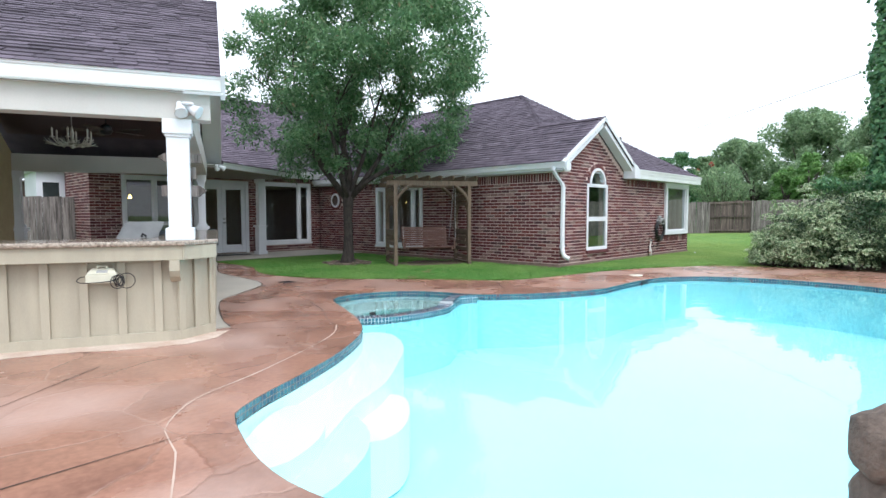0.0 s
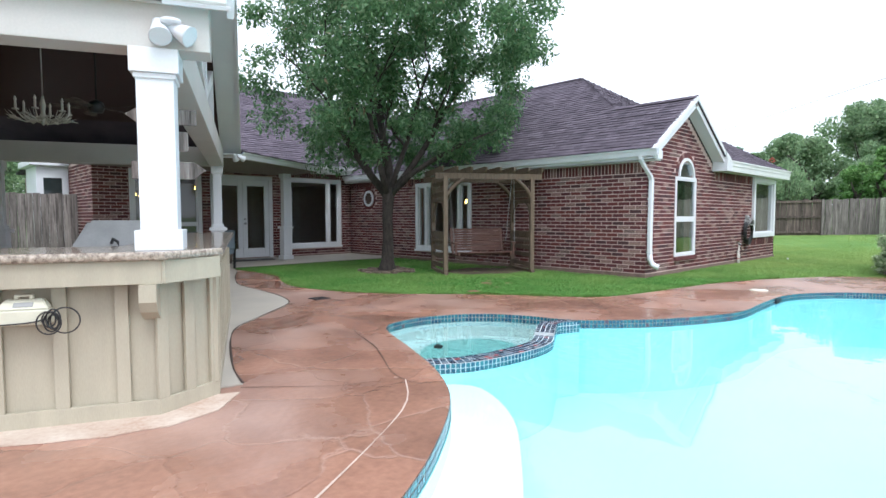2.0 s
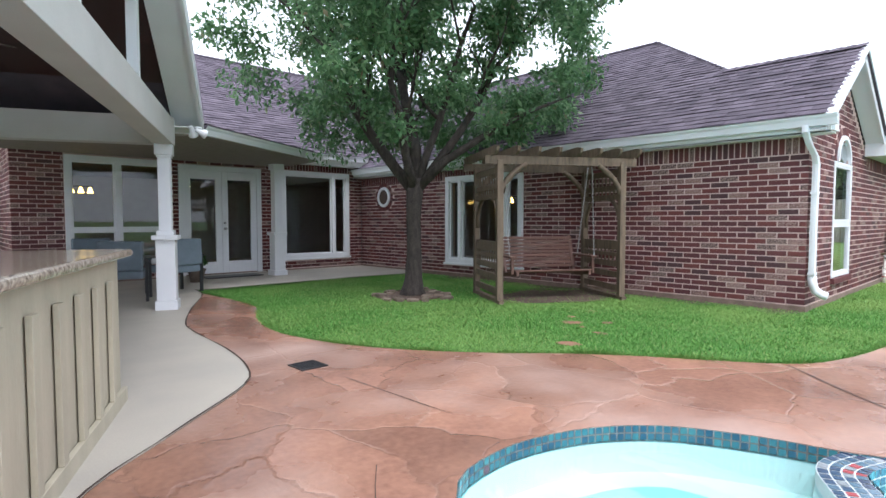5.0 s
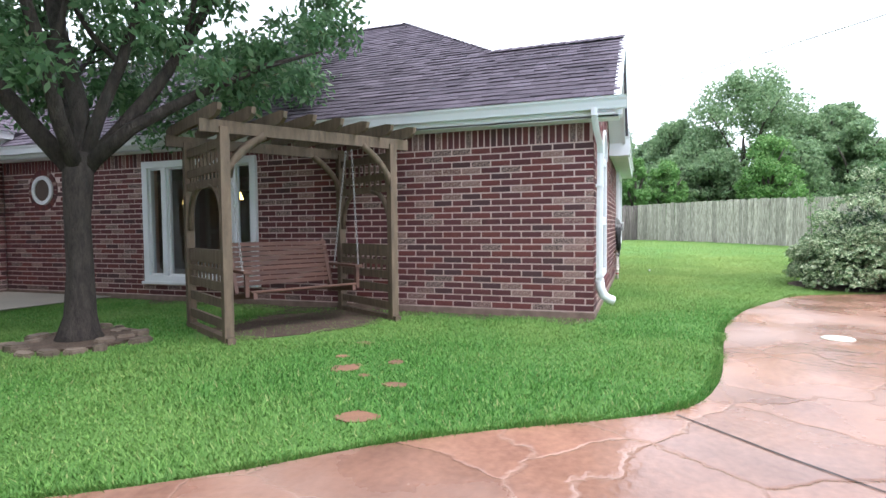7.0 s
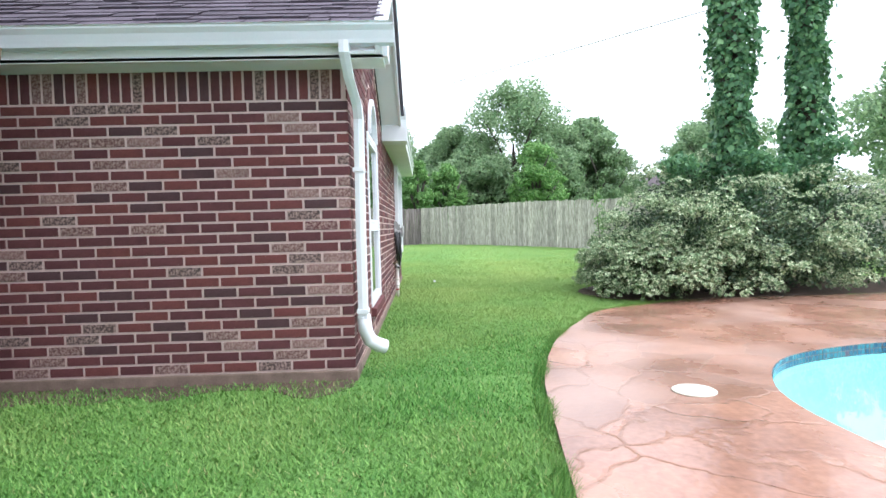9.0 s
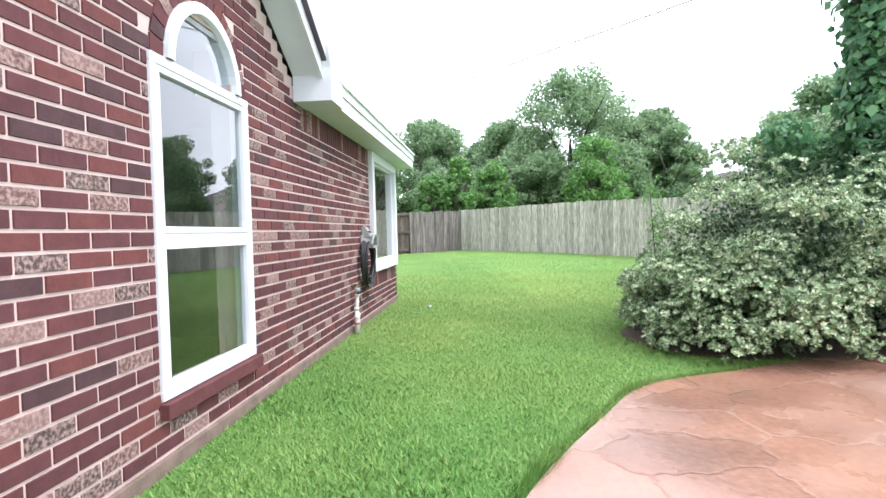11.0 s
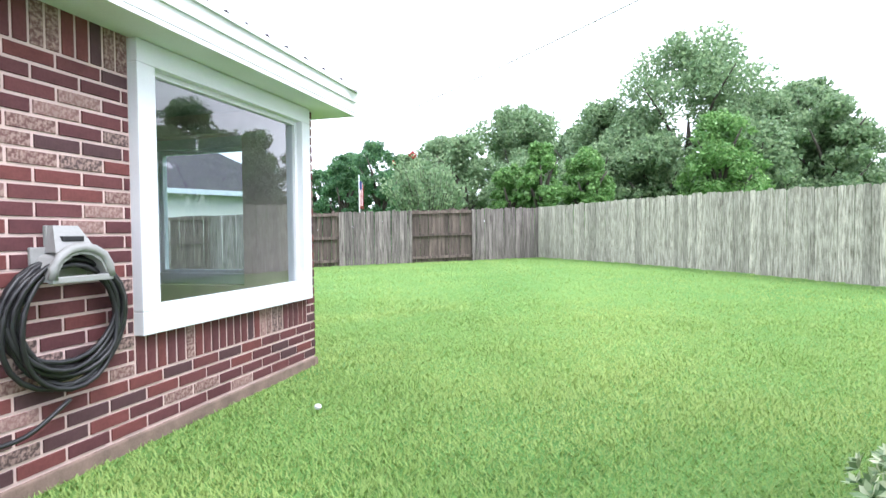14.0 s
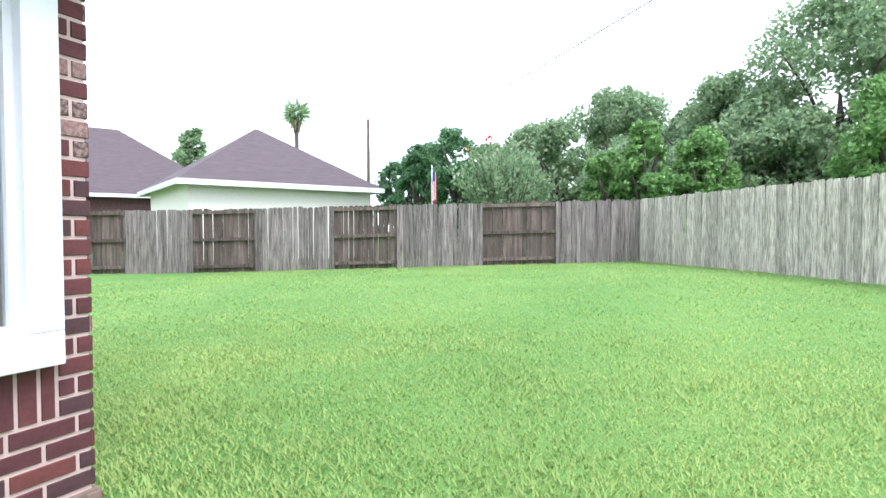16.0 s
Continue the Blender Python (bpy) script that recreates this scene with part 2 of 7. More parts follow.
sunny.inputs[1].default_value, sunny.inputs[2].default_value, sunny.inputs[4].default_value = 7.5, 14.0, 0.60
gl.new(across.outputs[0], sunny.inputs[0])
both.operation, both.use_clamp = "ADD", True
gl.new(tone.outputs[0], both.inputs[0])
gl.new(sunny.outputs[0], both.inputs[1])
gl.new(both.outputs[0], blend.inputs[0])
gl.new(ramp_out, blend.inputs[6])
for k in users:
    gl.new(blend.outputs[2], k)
lawn_mat = mat("lawn_soil", (0.080, 0.205, 0.036), (0.140, 0.275, 0.058), scale=0.5, fine=60, rough=0.95, bump=1.0, dist=0.03)


def flagstone_material():
    """Stamped, stained concrete: orange-brown stones with pale veins, damp sheen."""
    m = mat("stamped_concrete", (0.39, 0.205, 0.14), (0.21, 0.105, 0.075), scale=1.6, fine=22, rough=0.35, bump=0.3, dist=0.008)
    n, l = m.node_tree.nodes, m.node_tree.links
    p = n["Principled BSDF"]
    base = p.inputs["Base Color"].links[0].from_socket
    tc = n["Texture Coordinate"]
    nz = n.new("ShaderNodeTexNoise")
    nz.inputs["Scale"].default_value, nz.inputs["Detail"].default_value = 2.5, 6
    l.new(tc.outputs["Object"], nz.inputs["Vector"])
    warp = n.new("ShaderNodeMix")
    warp.data_type, warp.blend_type = "RGBA", "LINEAR_LIGHT"
    warp.inputs[0].default_value = 0.16
    l.new(tc.outputs["Object"], warp.inputs[6])
    l.new(nz.outputs["Color"], warp.inputs[7])
    v = n.new("ShaderNodeTexVoronoi")
    v.feature = "DISTANCE_TO_EDGE"
    v.inputs["Scale"].default_value = 1.35
    l.new(warp.outputs[2], v.inputs["Vector"])
    vc = n.new("ShaderNodeTexVoronoi")
    vc.inputs["Scale"].default_value = 1.35
    l.new(warp.outputs[2], vc.inputs["Vector"])
    mr = n.new("ShaderNodeMapRange")
    mr.inputs[1].default_value, mr.inputs[2].default_value = 0.02, 0.0
    l.new(v.outputs["Distance"], mr.inputs[0])
    sep = n.new("ShaderNodeSeparateColor")
    l.new(vc.outputs["Color"], sep.inputs[0])
    shade = n.new("ShaderNodeMapRange")
    shade.inputs[3].default_value, shade.inputs[4].default_value = 0.80, 1.15
    l.new(sep.outputs[0], shade.inputs[0])
    cc = n.new("ShaderNodeCombineColor")
    for i in range(3):
        l.new(shade.outputs[0], cc.inputs[i])
    mul = n.new("ShaderNodeMix")
    mul.data_type, mul.blend_type = "RGBA", "MULTIPLY"
    mul.inputs[0].default_value = 1
    l.new(base, mul.inputs[6])
    l.new(cc.outputs[0], mul.inputs[7])
    big = n.new("ShaderNodeTexNoise")
    big.inputs["Scale"].default_value, big.inputs["Detail"].default_value = 0.7, 7
    l.new(tc.outputs["Object"], big.inputs["Vector"])
    pale = n.new("ShaderNodeMapRange")
    pale.inputs[1].default_value, pale.inputs[2].default_value, pale.inputs[4].default_value = 0.48, 0.72, 0.75
    l.new(big.outputs[0], pale.inputs[0])
    m2 = n.new("ShaderNodeMix")
    m2.data_type = "RGBA"
    m2.inputs[7].default_value = (0.47, 0.335, 0.285, 1)
    l.new(pale.outputs[0], m2.inputs[0])
    l.new(mul.outputs[2], m2.inputs[6])
    m3 = n.new("ShaderNodeMix")
    m3.data_type = "RGBA"
    vein = n.new("ShaderNodeTexNoise")
    vein.inputs["Scale"].default_value = 0.9
    l.new(tc.outputs["Object"], vein.inputs["Vector"])
    vr = n.new("ShaderNodeMapRange")
    vr.inputs[1].default_value, vr.inputs[2].default_value = 0.46, 0.54
    l.new(vein.outputs[0], vr.inputs[0])
    vm = n.new("ShaderNodeMix")
    vm.data_type = "RGBA"
    vm.inputs[6].default_value, vm.inputs[7].default_value = (0.15, 0.075, 0.052, 1), (0.50, 0.36, 0.29, 1)
    l.new(vr.outputs[0], vm.inputs[0])
    l.new(vm.outputs[2], m3.inputs[7])
    f = n.new("ShaderNodeMath")
    f.operation = "MULTIPLY"
    f.inputs[1].default_value = 0.24
    l.new(mr.outputs[0], f.inputs[0])
    l.new(f.outputs[0], m3.inputs[0])
    l.new(m2.outputs[2], m3.inputs[6])
    l.new(m3.outputs[2], p.inputs["Base Color"])
    groove = n.new("ShaderNodeBump")
    groove.invert = True
    groove.inputs["Strength"].default_value, groove.inputs["Distance"].default_value = 0.5, 0.006
    l.new(mr.outputs[0], groove.inputs["Height"])
    l.new(p.inputs["Normal"].links[0].from_socket, groove.inputs["Normal"])
    l.new(groove.outputs[0], p.inputs["Normal"])
    rr = n.new("ShaderNodeMapRange")
    rr.inputs[1].default_value, rr.inputs[2].default_value, rr.inputs[3].default_value, rr.inputs[4].default_value = 0.35, 0.65, 0.14, 0.42
    l.new(big.outputs[0], rr.inputs[0])
    l.new(rr.outputs[0], p.inputs["Roughness"])
    return m


patio_mat = flagstone_material()


def glassy(name, tint, ior=1.45, rough=0.0, wavy=0.0):
    """A thin sheet that lets light through with a tint and mirrors by its angle."""
    m = bpy.data.materials.new(name)
    m.use_nodes = True
    n, l = m.node_tree.nodes, m.node_tree.links
    n.remove(n["Principled BSDF"])
    t, g, f, mx = (n.new("ShaderNode" + k) for k in ("BsdfTransparent", "BsdfGlossy", "LayerWeight", "MixShader"))
    pw, sc = n.new("ShaderNodeMath"), n.new("ShaderNodeMath")
    pw.operation, sc.operation = "POWER", "MULTIPLY_ADD"
    pw.inputs[1].default_value = 5 if wavy else 2.0
    f0 = ((ior - 1) / (ior + 1)) ** 2
    sc.inputs[1].default_value, sc.inputs[2].default_value = 1 - f0, f0
    t.inputs[0].default_value = (*tint, 1)
    g.inputs["Roughness"].default_value = rough
    f.inputs[0].default_value = 0.5
    l.new(f.outputs["Facing"], pw.inputs[0])
    l.new(pw.outputs[0], sc.inputs[0])
    l.new(sc.outputs[0], mx.inputs[0])
    l.new(t.outputs[0], mx.inputs[1])
    l.new(g.outputs[0], mx.inputs[2])
    l.new(mx.outputs[0], n["Material Output"].inputs[0])
    if wavy:
        tc, nz, bp = (n.new("ShaderNode" + k) for k in ("TexCoord", "TexNoise", "Bump"))
        nz.inputs["Scale"].default_value, nz.inputs["Detail"].default_value = 2.2, 2
        l.new(tc.outputs["Object"], nz.inputs["Vector"])
        bp.inputs["Strength"].default_value, bp.inputs["Distance"].default_value = wavy, 0.02
        l.new(nz.outputs[0], bp.inputs["Height"])
        l.new(bp.outputs[0], g.inputs["Normal"])
        l.new(bp.outputs[0], f.inputs["Normal"])
    return m


water_mat = glassy("water", (0.86, 0.985, 1.0), 1.33, 0.02, 0.12)
glass_mat = glassy("window_glass", (0.78, 0.87, 0.90), 1.65)

# ---- building helpers ----
def mesh_from(name, verts, faces, material):
    me = bpy.data.meshes.new(name)
    me.from_pydata(verts, [], faces)
    me.update()
    me.materials.append(material)
    return me


def part(name, bm, material, parent=None, label="", smooth=False):
    """Links a bmesh as one mesh object under a thing or part."""
    me = bpy.data.meshes.new(name)
    if smooth:
        for f in bm.faces:
            f.smooth = True
    bm.to_mesh(me)
    bm.free()
    me.materials.append(material)
    ob = new(name, me)
    if parent:
        ob.parent = parent
    if label:
        ob["label"] = label
    return ob


def thing(name, m, label, category, group="", kind=""):
    ob = new(name)
    ob.matrix_world = m
    return tagged(ob, label, category, group, kind)


def box(bm, x0, y0, z0, x1, y1, z1, m=None, bevel=0.0):
    cx, cy, cz = (x0 + x1) / 2, (y0 + y1) / 2, (z0 + z1) / 2
    r = bmesh.ops.create_cube(bm, size=1, matrix=Matrix.Translation((cx, cy, cz)) @ Matrix.Diagonal((abs(x1 - x0), abs(y1 - y0), abs(z1 - z0), 1)))
    vs = r["verts"]
    if bevel:
        es = list({e for v in vs for e in v.link_edges})
        g = bmesh.ops.bevel(bm, geom=es, offset=bevel, segments=2, affect="EDGES", profile=0.6)
        vs = list({v for f in g["faces"] for v in f.verts} | {v for v in vs if v.is_valid})
    if m is not None:
        bmesh.ops.transform(bm, matrix=m, verts=vs)
    return vs


def boxes(*rows, m=None, bevel=0.0):
    bm = bmesh.new()
    for r in rows:
        box(bm, *r, m=m, bevel=bevel)
    return bm


def beam(bm, a, b, w, h, up=(0, 0, 1), bevel=0.0):
    """A square bar from a to b."""
    a, b = Vector(a), Vector(b)
    d = b - a
    x = d.normalized()
    y = Vector(up).cross(x)
    if y.length < 1e-4:
        y = Vector((0, 1, 0))
    y.normalize()
    z = x.cross(y)
    m = Matrix((x, y, z)).transposed().to_4x4()
    m.translation = (a + b) / 2
    return box(bm, -d.length / 2, -w / 2, -h / 2, d.length / 2, w / 2, h / 2, m=m, bevel=bevel)


def prism(pts, z0, z1):
    """An upright prism over a plan outline (counter-clockwise)."""
    bm = bmesh.new()
    lo = [bm.verts.new((x, y, z0)) for x, y in pts]
    hi = [bm.verts.new((x, y, z1)) for x, y in pts]
    bm.faces.new(hi)
    bm.faces.new(lo[::-1])
    for i in range(len(pts)):
        j = (i + 1) % len(pts)
        bm.faces.new((lo[i], lo[j], hi[j], hi[i]))
    return bm


def tube(bm, pts, radii, sides=8):
    """A round, tapered tube along points."""
    rings = []
    pts = [Vector(p) for p in pts]
    for i, p in enumerate(pts):
        d = (pts[min(i + 1, len(pts) - 1)] - pts[max(i - 1, 0)]).normalized()
        s = d.cross(Vector((0.31, 0.2, 0.93)))
        s = s.normalized() if s.length > 1e-3 else Vector((1, 0, 0))
        t = d.cross(s)
        r = radii[i] if hasattr(radii, "__len__") else radii
        rings.append([bm.verts.new(p + (s * math.cos(a) + t * math.sin(a)) * r) for a in (2 * math.pi * k / sides for k in range(sides))])
    for q, r in zip(rings, rings[1:]):
        for k in range(sides):
            f = bm.faces.new((q[k], q[(k + 1) % sides], r[(k + 1) % sides], r[k]))
            f.smooth = True
    bm.faces.new(rings[0][::-1])
    bm.faces.new(rings[-1])


def lathe(bm, prof, sides=20, m=None):
    """Turns a profile of (radius, height) round z."""
    rings = [[bm.verts.new((r * math.cos(a), r * math.sin(a), z)) for a in (2 * math.pi * k / sides for k in range(sides))] for r, z in prof]
    for q, r in zip(rings, rings[1:]):
        for k in range(sides):
            f = bm.faces.new((q[k], q[(k + 1) % sides], r[(k + 1) % sides], r[k]))
            f.smooth = True
    bm.faces.new(rings[0][::-1])
    bm.faces.new(rings[-1])
    if m is not None:
        bmesh.ops.transform(bm, matrix=m, verts=[v for g in rings for v in g])


def spline(pts, closed=True, step=0.12):
    """A smooth curve through plan points, in even steps."""
    n, out = len(pts), []
    for i in range(n if closed else n - 1):
        p = [Vector(pts[(i + k) % n]) if closed else Vector(pts[min(max(i + k, 0), n - 1)]) for k in (-1, 0, 1, 2)]
        k = max(2, int((p[2] - p[1]).length / step))
        for j in range(k):
            t = j / k
            out.append(0.5 * (2 * p[1] + (p[2] - p[0]) * t + (2 * p[0] - 5 * p[1] + 4 * p[2] - p[3]) * t * t + (3 * p[1] - p[0] - 3 * p[2] + p[3]) * t ** 3))
    if not closed:
        out.append(Vector(pts[-1]))
    return [(v.x, v.y) for v in out]


def inside(pts, x, y):
    """Which of the points (arrays x, y) lie in the outline."""
    hit = np.zeros(np.shape(x), bool)
    for (x0, y0), (x1, y1) in zip(pts, pts[1:] + pts[:1]):
        if y0 != y1:
            hit ^= ((y0 > y) != (y1 > y)) & (x < (x1 - x0) * (y - y0) / (y1 - y0) + x0)
    return hit


def sheet(outline, holes, z):
    """A flat face over an outline with holes."""
    bm = bmesh.new()
    for loop in (outline, *holes):
        vs = [bm.verts.new((x, y, z)) for x, y in loop]
        for i in range(len(vs)):
            bm.edges.new((vs[i], vs[(i + 1) % len(vs)]))
    bmesh.ops.triangle_fill(bm, use_beauty=True, use_dissolve=False, edges=bm.edges[:])
    for f in bm.faces:
        if f.normal.z < 0:
            f.normal_flip()
    return bm


def quads(name, centre, u, v, material, parent=None, label="", fold=0.0):
    """Many small leaf-shaped faces (a kite of four points each) in one mesh."""
    n = len(centre)
    vs = np.empty((n, 4, 3), np.float32)
    vs[:, 0], vs[:, 1], vs[:, 2], vs[:, 3] = centre - u, centre + v * 0.5 - u * 0.1, centre + u, centre - v * 0.5 - u * 0.1
    me = bpy.data.meshes.new(name)
    me.vertices.add(4 * n)
    me.vertices.foreach_set("co", vs.ravel())
    me.loops.add(4 * n)
    me.loops.foreach_set("vertex_index", np.arange(4 * n, dtype=np.int32))
    me.polygons.add(n)
    me.polygons.foreach_set("loop_start", np.arange(0, 4 * n, 4, dtype=np.int32))
    me.update()
    me.validate()
    me.materials.append(material)
    ob = new(name, me)
    if parent:
        ob.parent = parent
    if label:
        ob["label"] = label
    return ob


def leaves(rng, blobs, count, size, width=0.45, shell=0.35, droop=0.3, flat=0.0):
    """Leaves spread through blobs of (x, y, z, rx, ry, rz), mostly near their skins."""
    b = np.array(blobs, float)
    w = (b[:, 3] * b[:, 4] * b[:, 5]) ** (2 / 3)
    k = rng.choice(len(b), count, p=w / w.sum())
    d = rng.normal(size=(count, 3))
    d /= np.linalg.norm(d, axis=1)[:, None]
    r = 1 - shell * rng.random(count) ** 1.3 + rng.normal(0, 0.06, count)
    c = b[k, :3] + d * r[:, None] * b[k, 3:]
    u = rng.normal(size=(count, 3)) + d * 0.7
    u[:, 2] -= droop
    u[:, 2] *= 1 - flat
    u /= np.linalg.norm(u, axis=1)[:, None]
    v = np.cross(u, rng.normal(size=(count, 3)) * 0.7 + d)
    v /= np.linalg.norm(v, axis=1)[:, None] + 1e-6
    s = size * rng.uniform(0.6, 1.3, count)[:, None]
    return c, u * s / 2, v * s * width

# ---- ground, patio, pool ----
POOL = spline([(-2.72, 0.35), (-2.56, 1.38), (-2.30, 1.68), (-1.75, 1.98), (-1.12, 2.35), (-0.48, 2.86), (-0.08, 3.40), (0.26, 4.10), (0.68, 5.00), (1.16, 5.20), (1.69, 5.10), (2.10, 4.81), (2.34, 4.36), (2.50, 3.85), (2.90, 3.45), (3.50, 3.05), (4.40, 2.72), (5.40, 2.74), (6.40, 2.74), (7.02, 2.52), (7.53, 2.09), (7.83, 1.42), (7.94, 0.60), (7.75, -0.5), (7.0, -1.7), (5.5, -2.9), (3.0, -3.6), (0.5, -3.4), (-1.0, -2.3), (-2.2, -1.0)])
SPA_C = (1.22, 4.35)
DAM = spline([(0.14, 3.80), (0.48, 3.60), (0.98, 3.52), (1.42, 3.55), (1.72, 3.70), (1.98, 3.86), (2.22, 3.96), (2.52, 3.86)], closed=False, step=0.05)
LAWN_EDGE = spline([(2.32, 12.9), (2.40, 10.84), (1.98, 9.75), (1.78, 8.93), (1.82, 8.30), (2.04, 7.60), (2.38, 7.04), (2.80, 6.52), (3.18, 6.15), (3.58, 5.62), (3.90, 5.10), (4.16, 4.74), (4.45, 4.53), (5.05, 4.36), (5.90, 4.24), (6.56, 4.15), (7.32, 4.02), (8.50, 3.65), (9.54, 3.11), (10.06, 2.80), (10.32, 2.45), (10.55, 1.90)], closed=False, step=0.2)
SLAB_EDGE = spline([(-1.30, 4.10), (-1.12, 4.70), (-0.56, 5.95), (0.04, 6.55), (0.70, 7.15), (0.92, 7.60), (1.05, 8.30), (1.12, 9.35), (1.22, 9.90), (1.62, 10.90), (2.26, 12.28), (2.40, 13.0)], closed=False, step=0.15)


def rise(x, y):
    """How far the yard lies above the patio: it climbs towards the back fence."""
    t = np.clip((np.asarray(x, float) - 14.5) / 14.0, 0, 1)
    return 0.30 * t * t * (3 - 2 * t) * np.clip(1 - (np.asarray(y, float) - 5) / 13, 0.1, 1)


def ground_sheet():
    near = np.arange(-12, 34.01, 0.75)
    xs = np.concatenate(([-900, -300, -100, -50, -30, -20], near, [45, 60, 100, 300, 900]))
    ys = np.concatenate(([-900, -300, -100, -50, -30, -20], np.arange(-12, 24.01, 0.75), [35, 60, 100, 300, 900]))
    gx, gy = np.meshgrid(xs, ys, indexing="ij")
    gz = rise(gx, gy) - 0.03
    ny = len(ys)
    poly = np.array(POOL)
    faces = []
    for i in range(len(xs) - 1):
        for j in range(ny - 1):
            cx, cy = (xs[i] + xs[i + 1]) / 2, (ys[j] + ys[j + 1]) / 2
            if -3.6 < cx < 8.7 and -4.4 < cy < 6.0 and (inside(POOL, np.array([cx]), np.array([cy]))[0] or np.min(np.hypot(poly[:, 0] - cx, poly[:, 1] - cy)) < 0.58):
                continue
            faces.append((i * ny + j, (i + 1) * ny + j, (i + 1) * ny + j + 1, i * ny + j + 1))
    me = mesh_from("ground", [tuple(v) for v in np.stack([gx, gy, gz], -1).reshape(-1, 3)], faces, lawn_mat)
    for p in me.polygons:
        p.use_smooth = True
    tagged(new("ground", me), "mown green lawn over a gently rising yard", "ground", kind="structure")


ground_sheet()
OUTER = LAWN_EDGE + [(10.9, 1.2), (10.9, -6.5), (-9.0, -6.5), (-9.0, 12.9)]
bm = sheet(OUTER, [POOL], 0.0)
r = bmesh.ops.extrude_face_region(bm, geom=bm.faces[:])
bmesh.ops.translate(bm, vec=(0, 0, -0.10), verts=[g for g in r["geom"] if isinstance(g, bmesh.types.BMVert)])
bmesh.ops.recalc_face_normals(bm, faces=bm.faces[:])
tagged(part("pavement", bm, patio_mat), "orange-brown stamped concrete pool deck, damp in places", "pavement", kind="structure")
SLAB = SLAB_EDGE + [(5.6, 13.0), (7.36, 12.86), (7.36, 15.32), (-9.0, 15.32), (-9.0, 8.2), (-3.9, 5.2), (-1.9, 4.2)]
tagged(part("pavement_slab", prism(SLAB, 0.002, 0.012), concrete_mat), "pale grey concrete slab under the covered patio", "pavement", kind="structure")


def ribbon(name, line, w, z, material, parent=None, closed=False):
    """A narrow flat strip along a plan line."""
    bm = bmesh.new()
    prev = None
    n = len(line)
    for i, (x, y) in enumerate(line):
        a, b = line[max(i - 1, 0)], line[min(i + 1, n - 1)]
        d = Vector((b[0] - a[0], b[1] - a[1])).normalized()
        k = w * (0.7 + 0.6 * noise.noise((x * 3, y * 3, 0.5))) / 2
        q = (bm.verts.new((x - d.y * k, y + d.x * k, z)), bm.verts.new((x + d.y * k, y - d.x * k, z)))
        if prev:
            bm.faces.new((prev[0], prev[1], q[1], q[0]))
        prev = q
    return part(name, bm, material, parent)


joint_mat = mat("joint_dark", (0.05, 0.032, 0.025), rough=0.95)
caulk_mat = mat("joint_pale", (0.55, 0.42, 0.34), rough=0.8)
for line, w, m_, lab in (
    (SLAB_EDGE, 0.022, joint_mat, "dark joint along the slab edge"),
    (spline([(-3.4, 0.2), (-2.97, 1.20), (-2.90, 1.55), (-2.55, 1.97), (-1.87, 2.30), (-0.82, 2.93), (-0.40, 3.40)], False), 0.016, caulk_mat, "pale caulked joint along the pool coping"),
    (spline([(-0.40, 3.40), (-0.35, 3.62), (0.05, 4.35), (0.32, 5.05), (0.62, 5.48)], False), 0.012, joint_mat, "dark joint round the spa coping"),
    ([(-7.0, 1.28), (-3.67, 1.36), (-2.92, 1.40)], 0.012, joint_mat, "dark control joint in the deck"),
    ([(-0.42, 3.44), (-0.85, 3.62), (-1.34, 4.05)], 0.010, joint_mat, "dark control joint in the deck"),
    ([(-6.0, 0.5), (-3.48, 2.72), (-2.75, 3.35)], 0.010, joint_mat, "dark control joint in the deck"),
    ([(1.37, 5.72), (1.36, 6.0), (1.34, 6.83)], 0.012, joint_mat, "dark control joint in the deck"),
    ([(4.12, 4.70), (3.66, 4.26), (3.20, 3.76)], 0.012, joint_mat, "dark control joint in the deck"),
):
    tagged(ribbon("trim_joint", line, w, 0.015 if m_ is joint_mat and line is SLAB_EDGE else 0.004, m_), lab, "joint", kind="structure")


# pool shell
def strip_wall(line, z0, z1, closed=True):
    bm = bmesh.new()
    lo = [bm.verts.new((x, y, z0)) for x, y in line]
    hi = [bm.verts.new((x, y, z1)) for x, y in line]
    n = len(line)
    for i in range(n if closed else n - 1):
        j = (i + 1) % n
        bm.faces.new((lo[i], lo[j], hi[j], hi[i]))
    return bm


pool = thing("swimming_pool", Matrix.Identity(4), "freeform swimming pool with pale blue plaster and still water", "swimming pool", kind="structure")
part("shell", strip_wall(POOL, -0.85, -0.095), plaster_mat, pool)
part("floor", sheet(POOL, [], -0.85), plaster_mat, pool)
part("grout_band", strip_wall(POOL, -0.095, -0.002), grout_mat, pool)


def tile_band(line, zs, size, material, name, parent, out=0.004, closed=True):
    """Small glazed tiles along a wall, each a face of its own."""
    pts = [Vector((x, y, 0)) for x, y in line]
    if closed:
        pts.append(pts[0])
    verts, faces = [], []
    carry = 0.0
    for a, b in zip(pts, pts[1:]):
        d = b - a
        L = d.length
        if L < 1e-6:
            continue
        d /= L
        nrm = Vector((-d.y, d.x, 0)) * out
        s = -carry
        while s < L:
            for z in zs:
                p, q = a + d * (s + 0.004) + nrm, a + d * (s + size - 0.004) + nrm
                k = len(verts)
                verts += [(p.x, p.y, z + 0.004), (q.x, q.y, z + 0.004), (q.x, q.y, z + size - 0.004), (p.x, p.y, z + size - 0.004)]
                faces.append((k, k + 1, k + 2, k + 3))
            s += size
        carry = L - (s - size) - size
        carry = -carry if carry < 0 else 0
        carry = size - carry if carry else 0
    ob = new(name, mesh_from(name, verts, faces, material))
    ob.parent = parent
    return tagged(ob, kind="stuff")


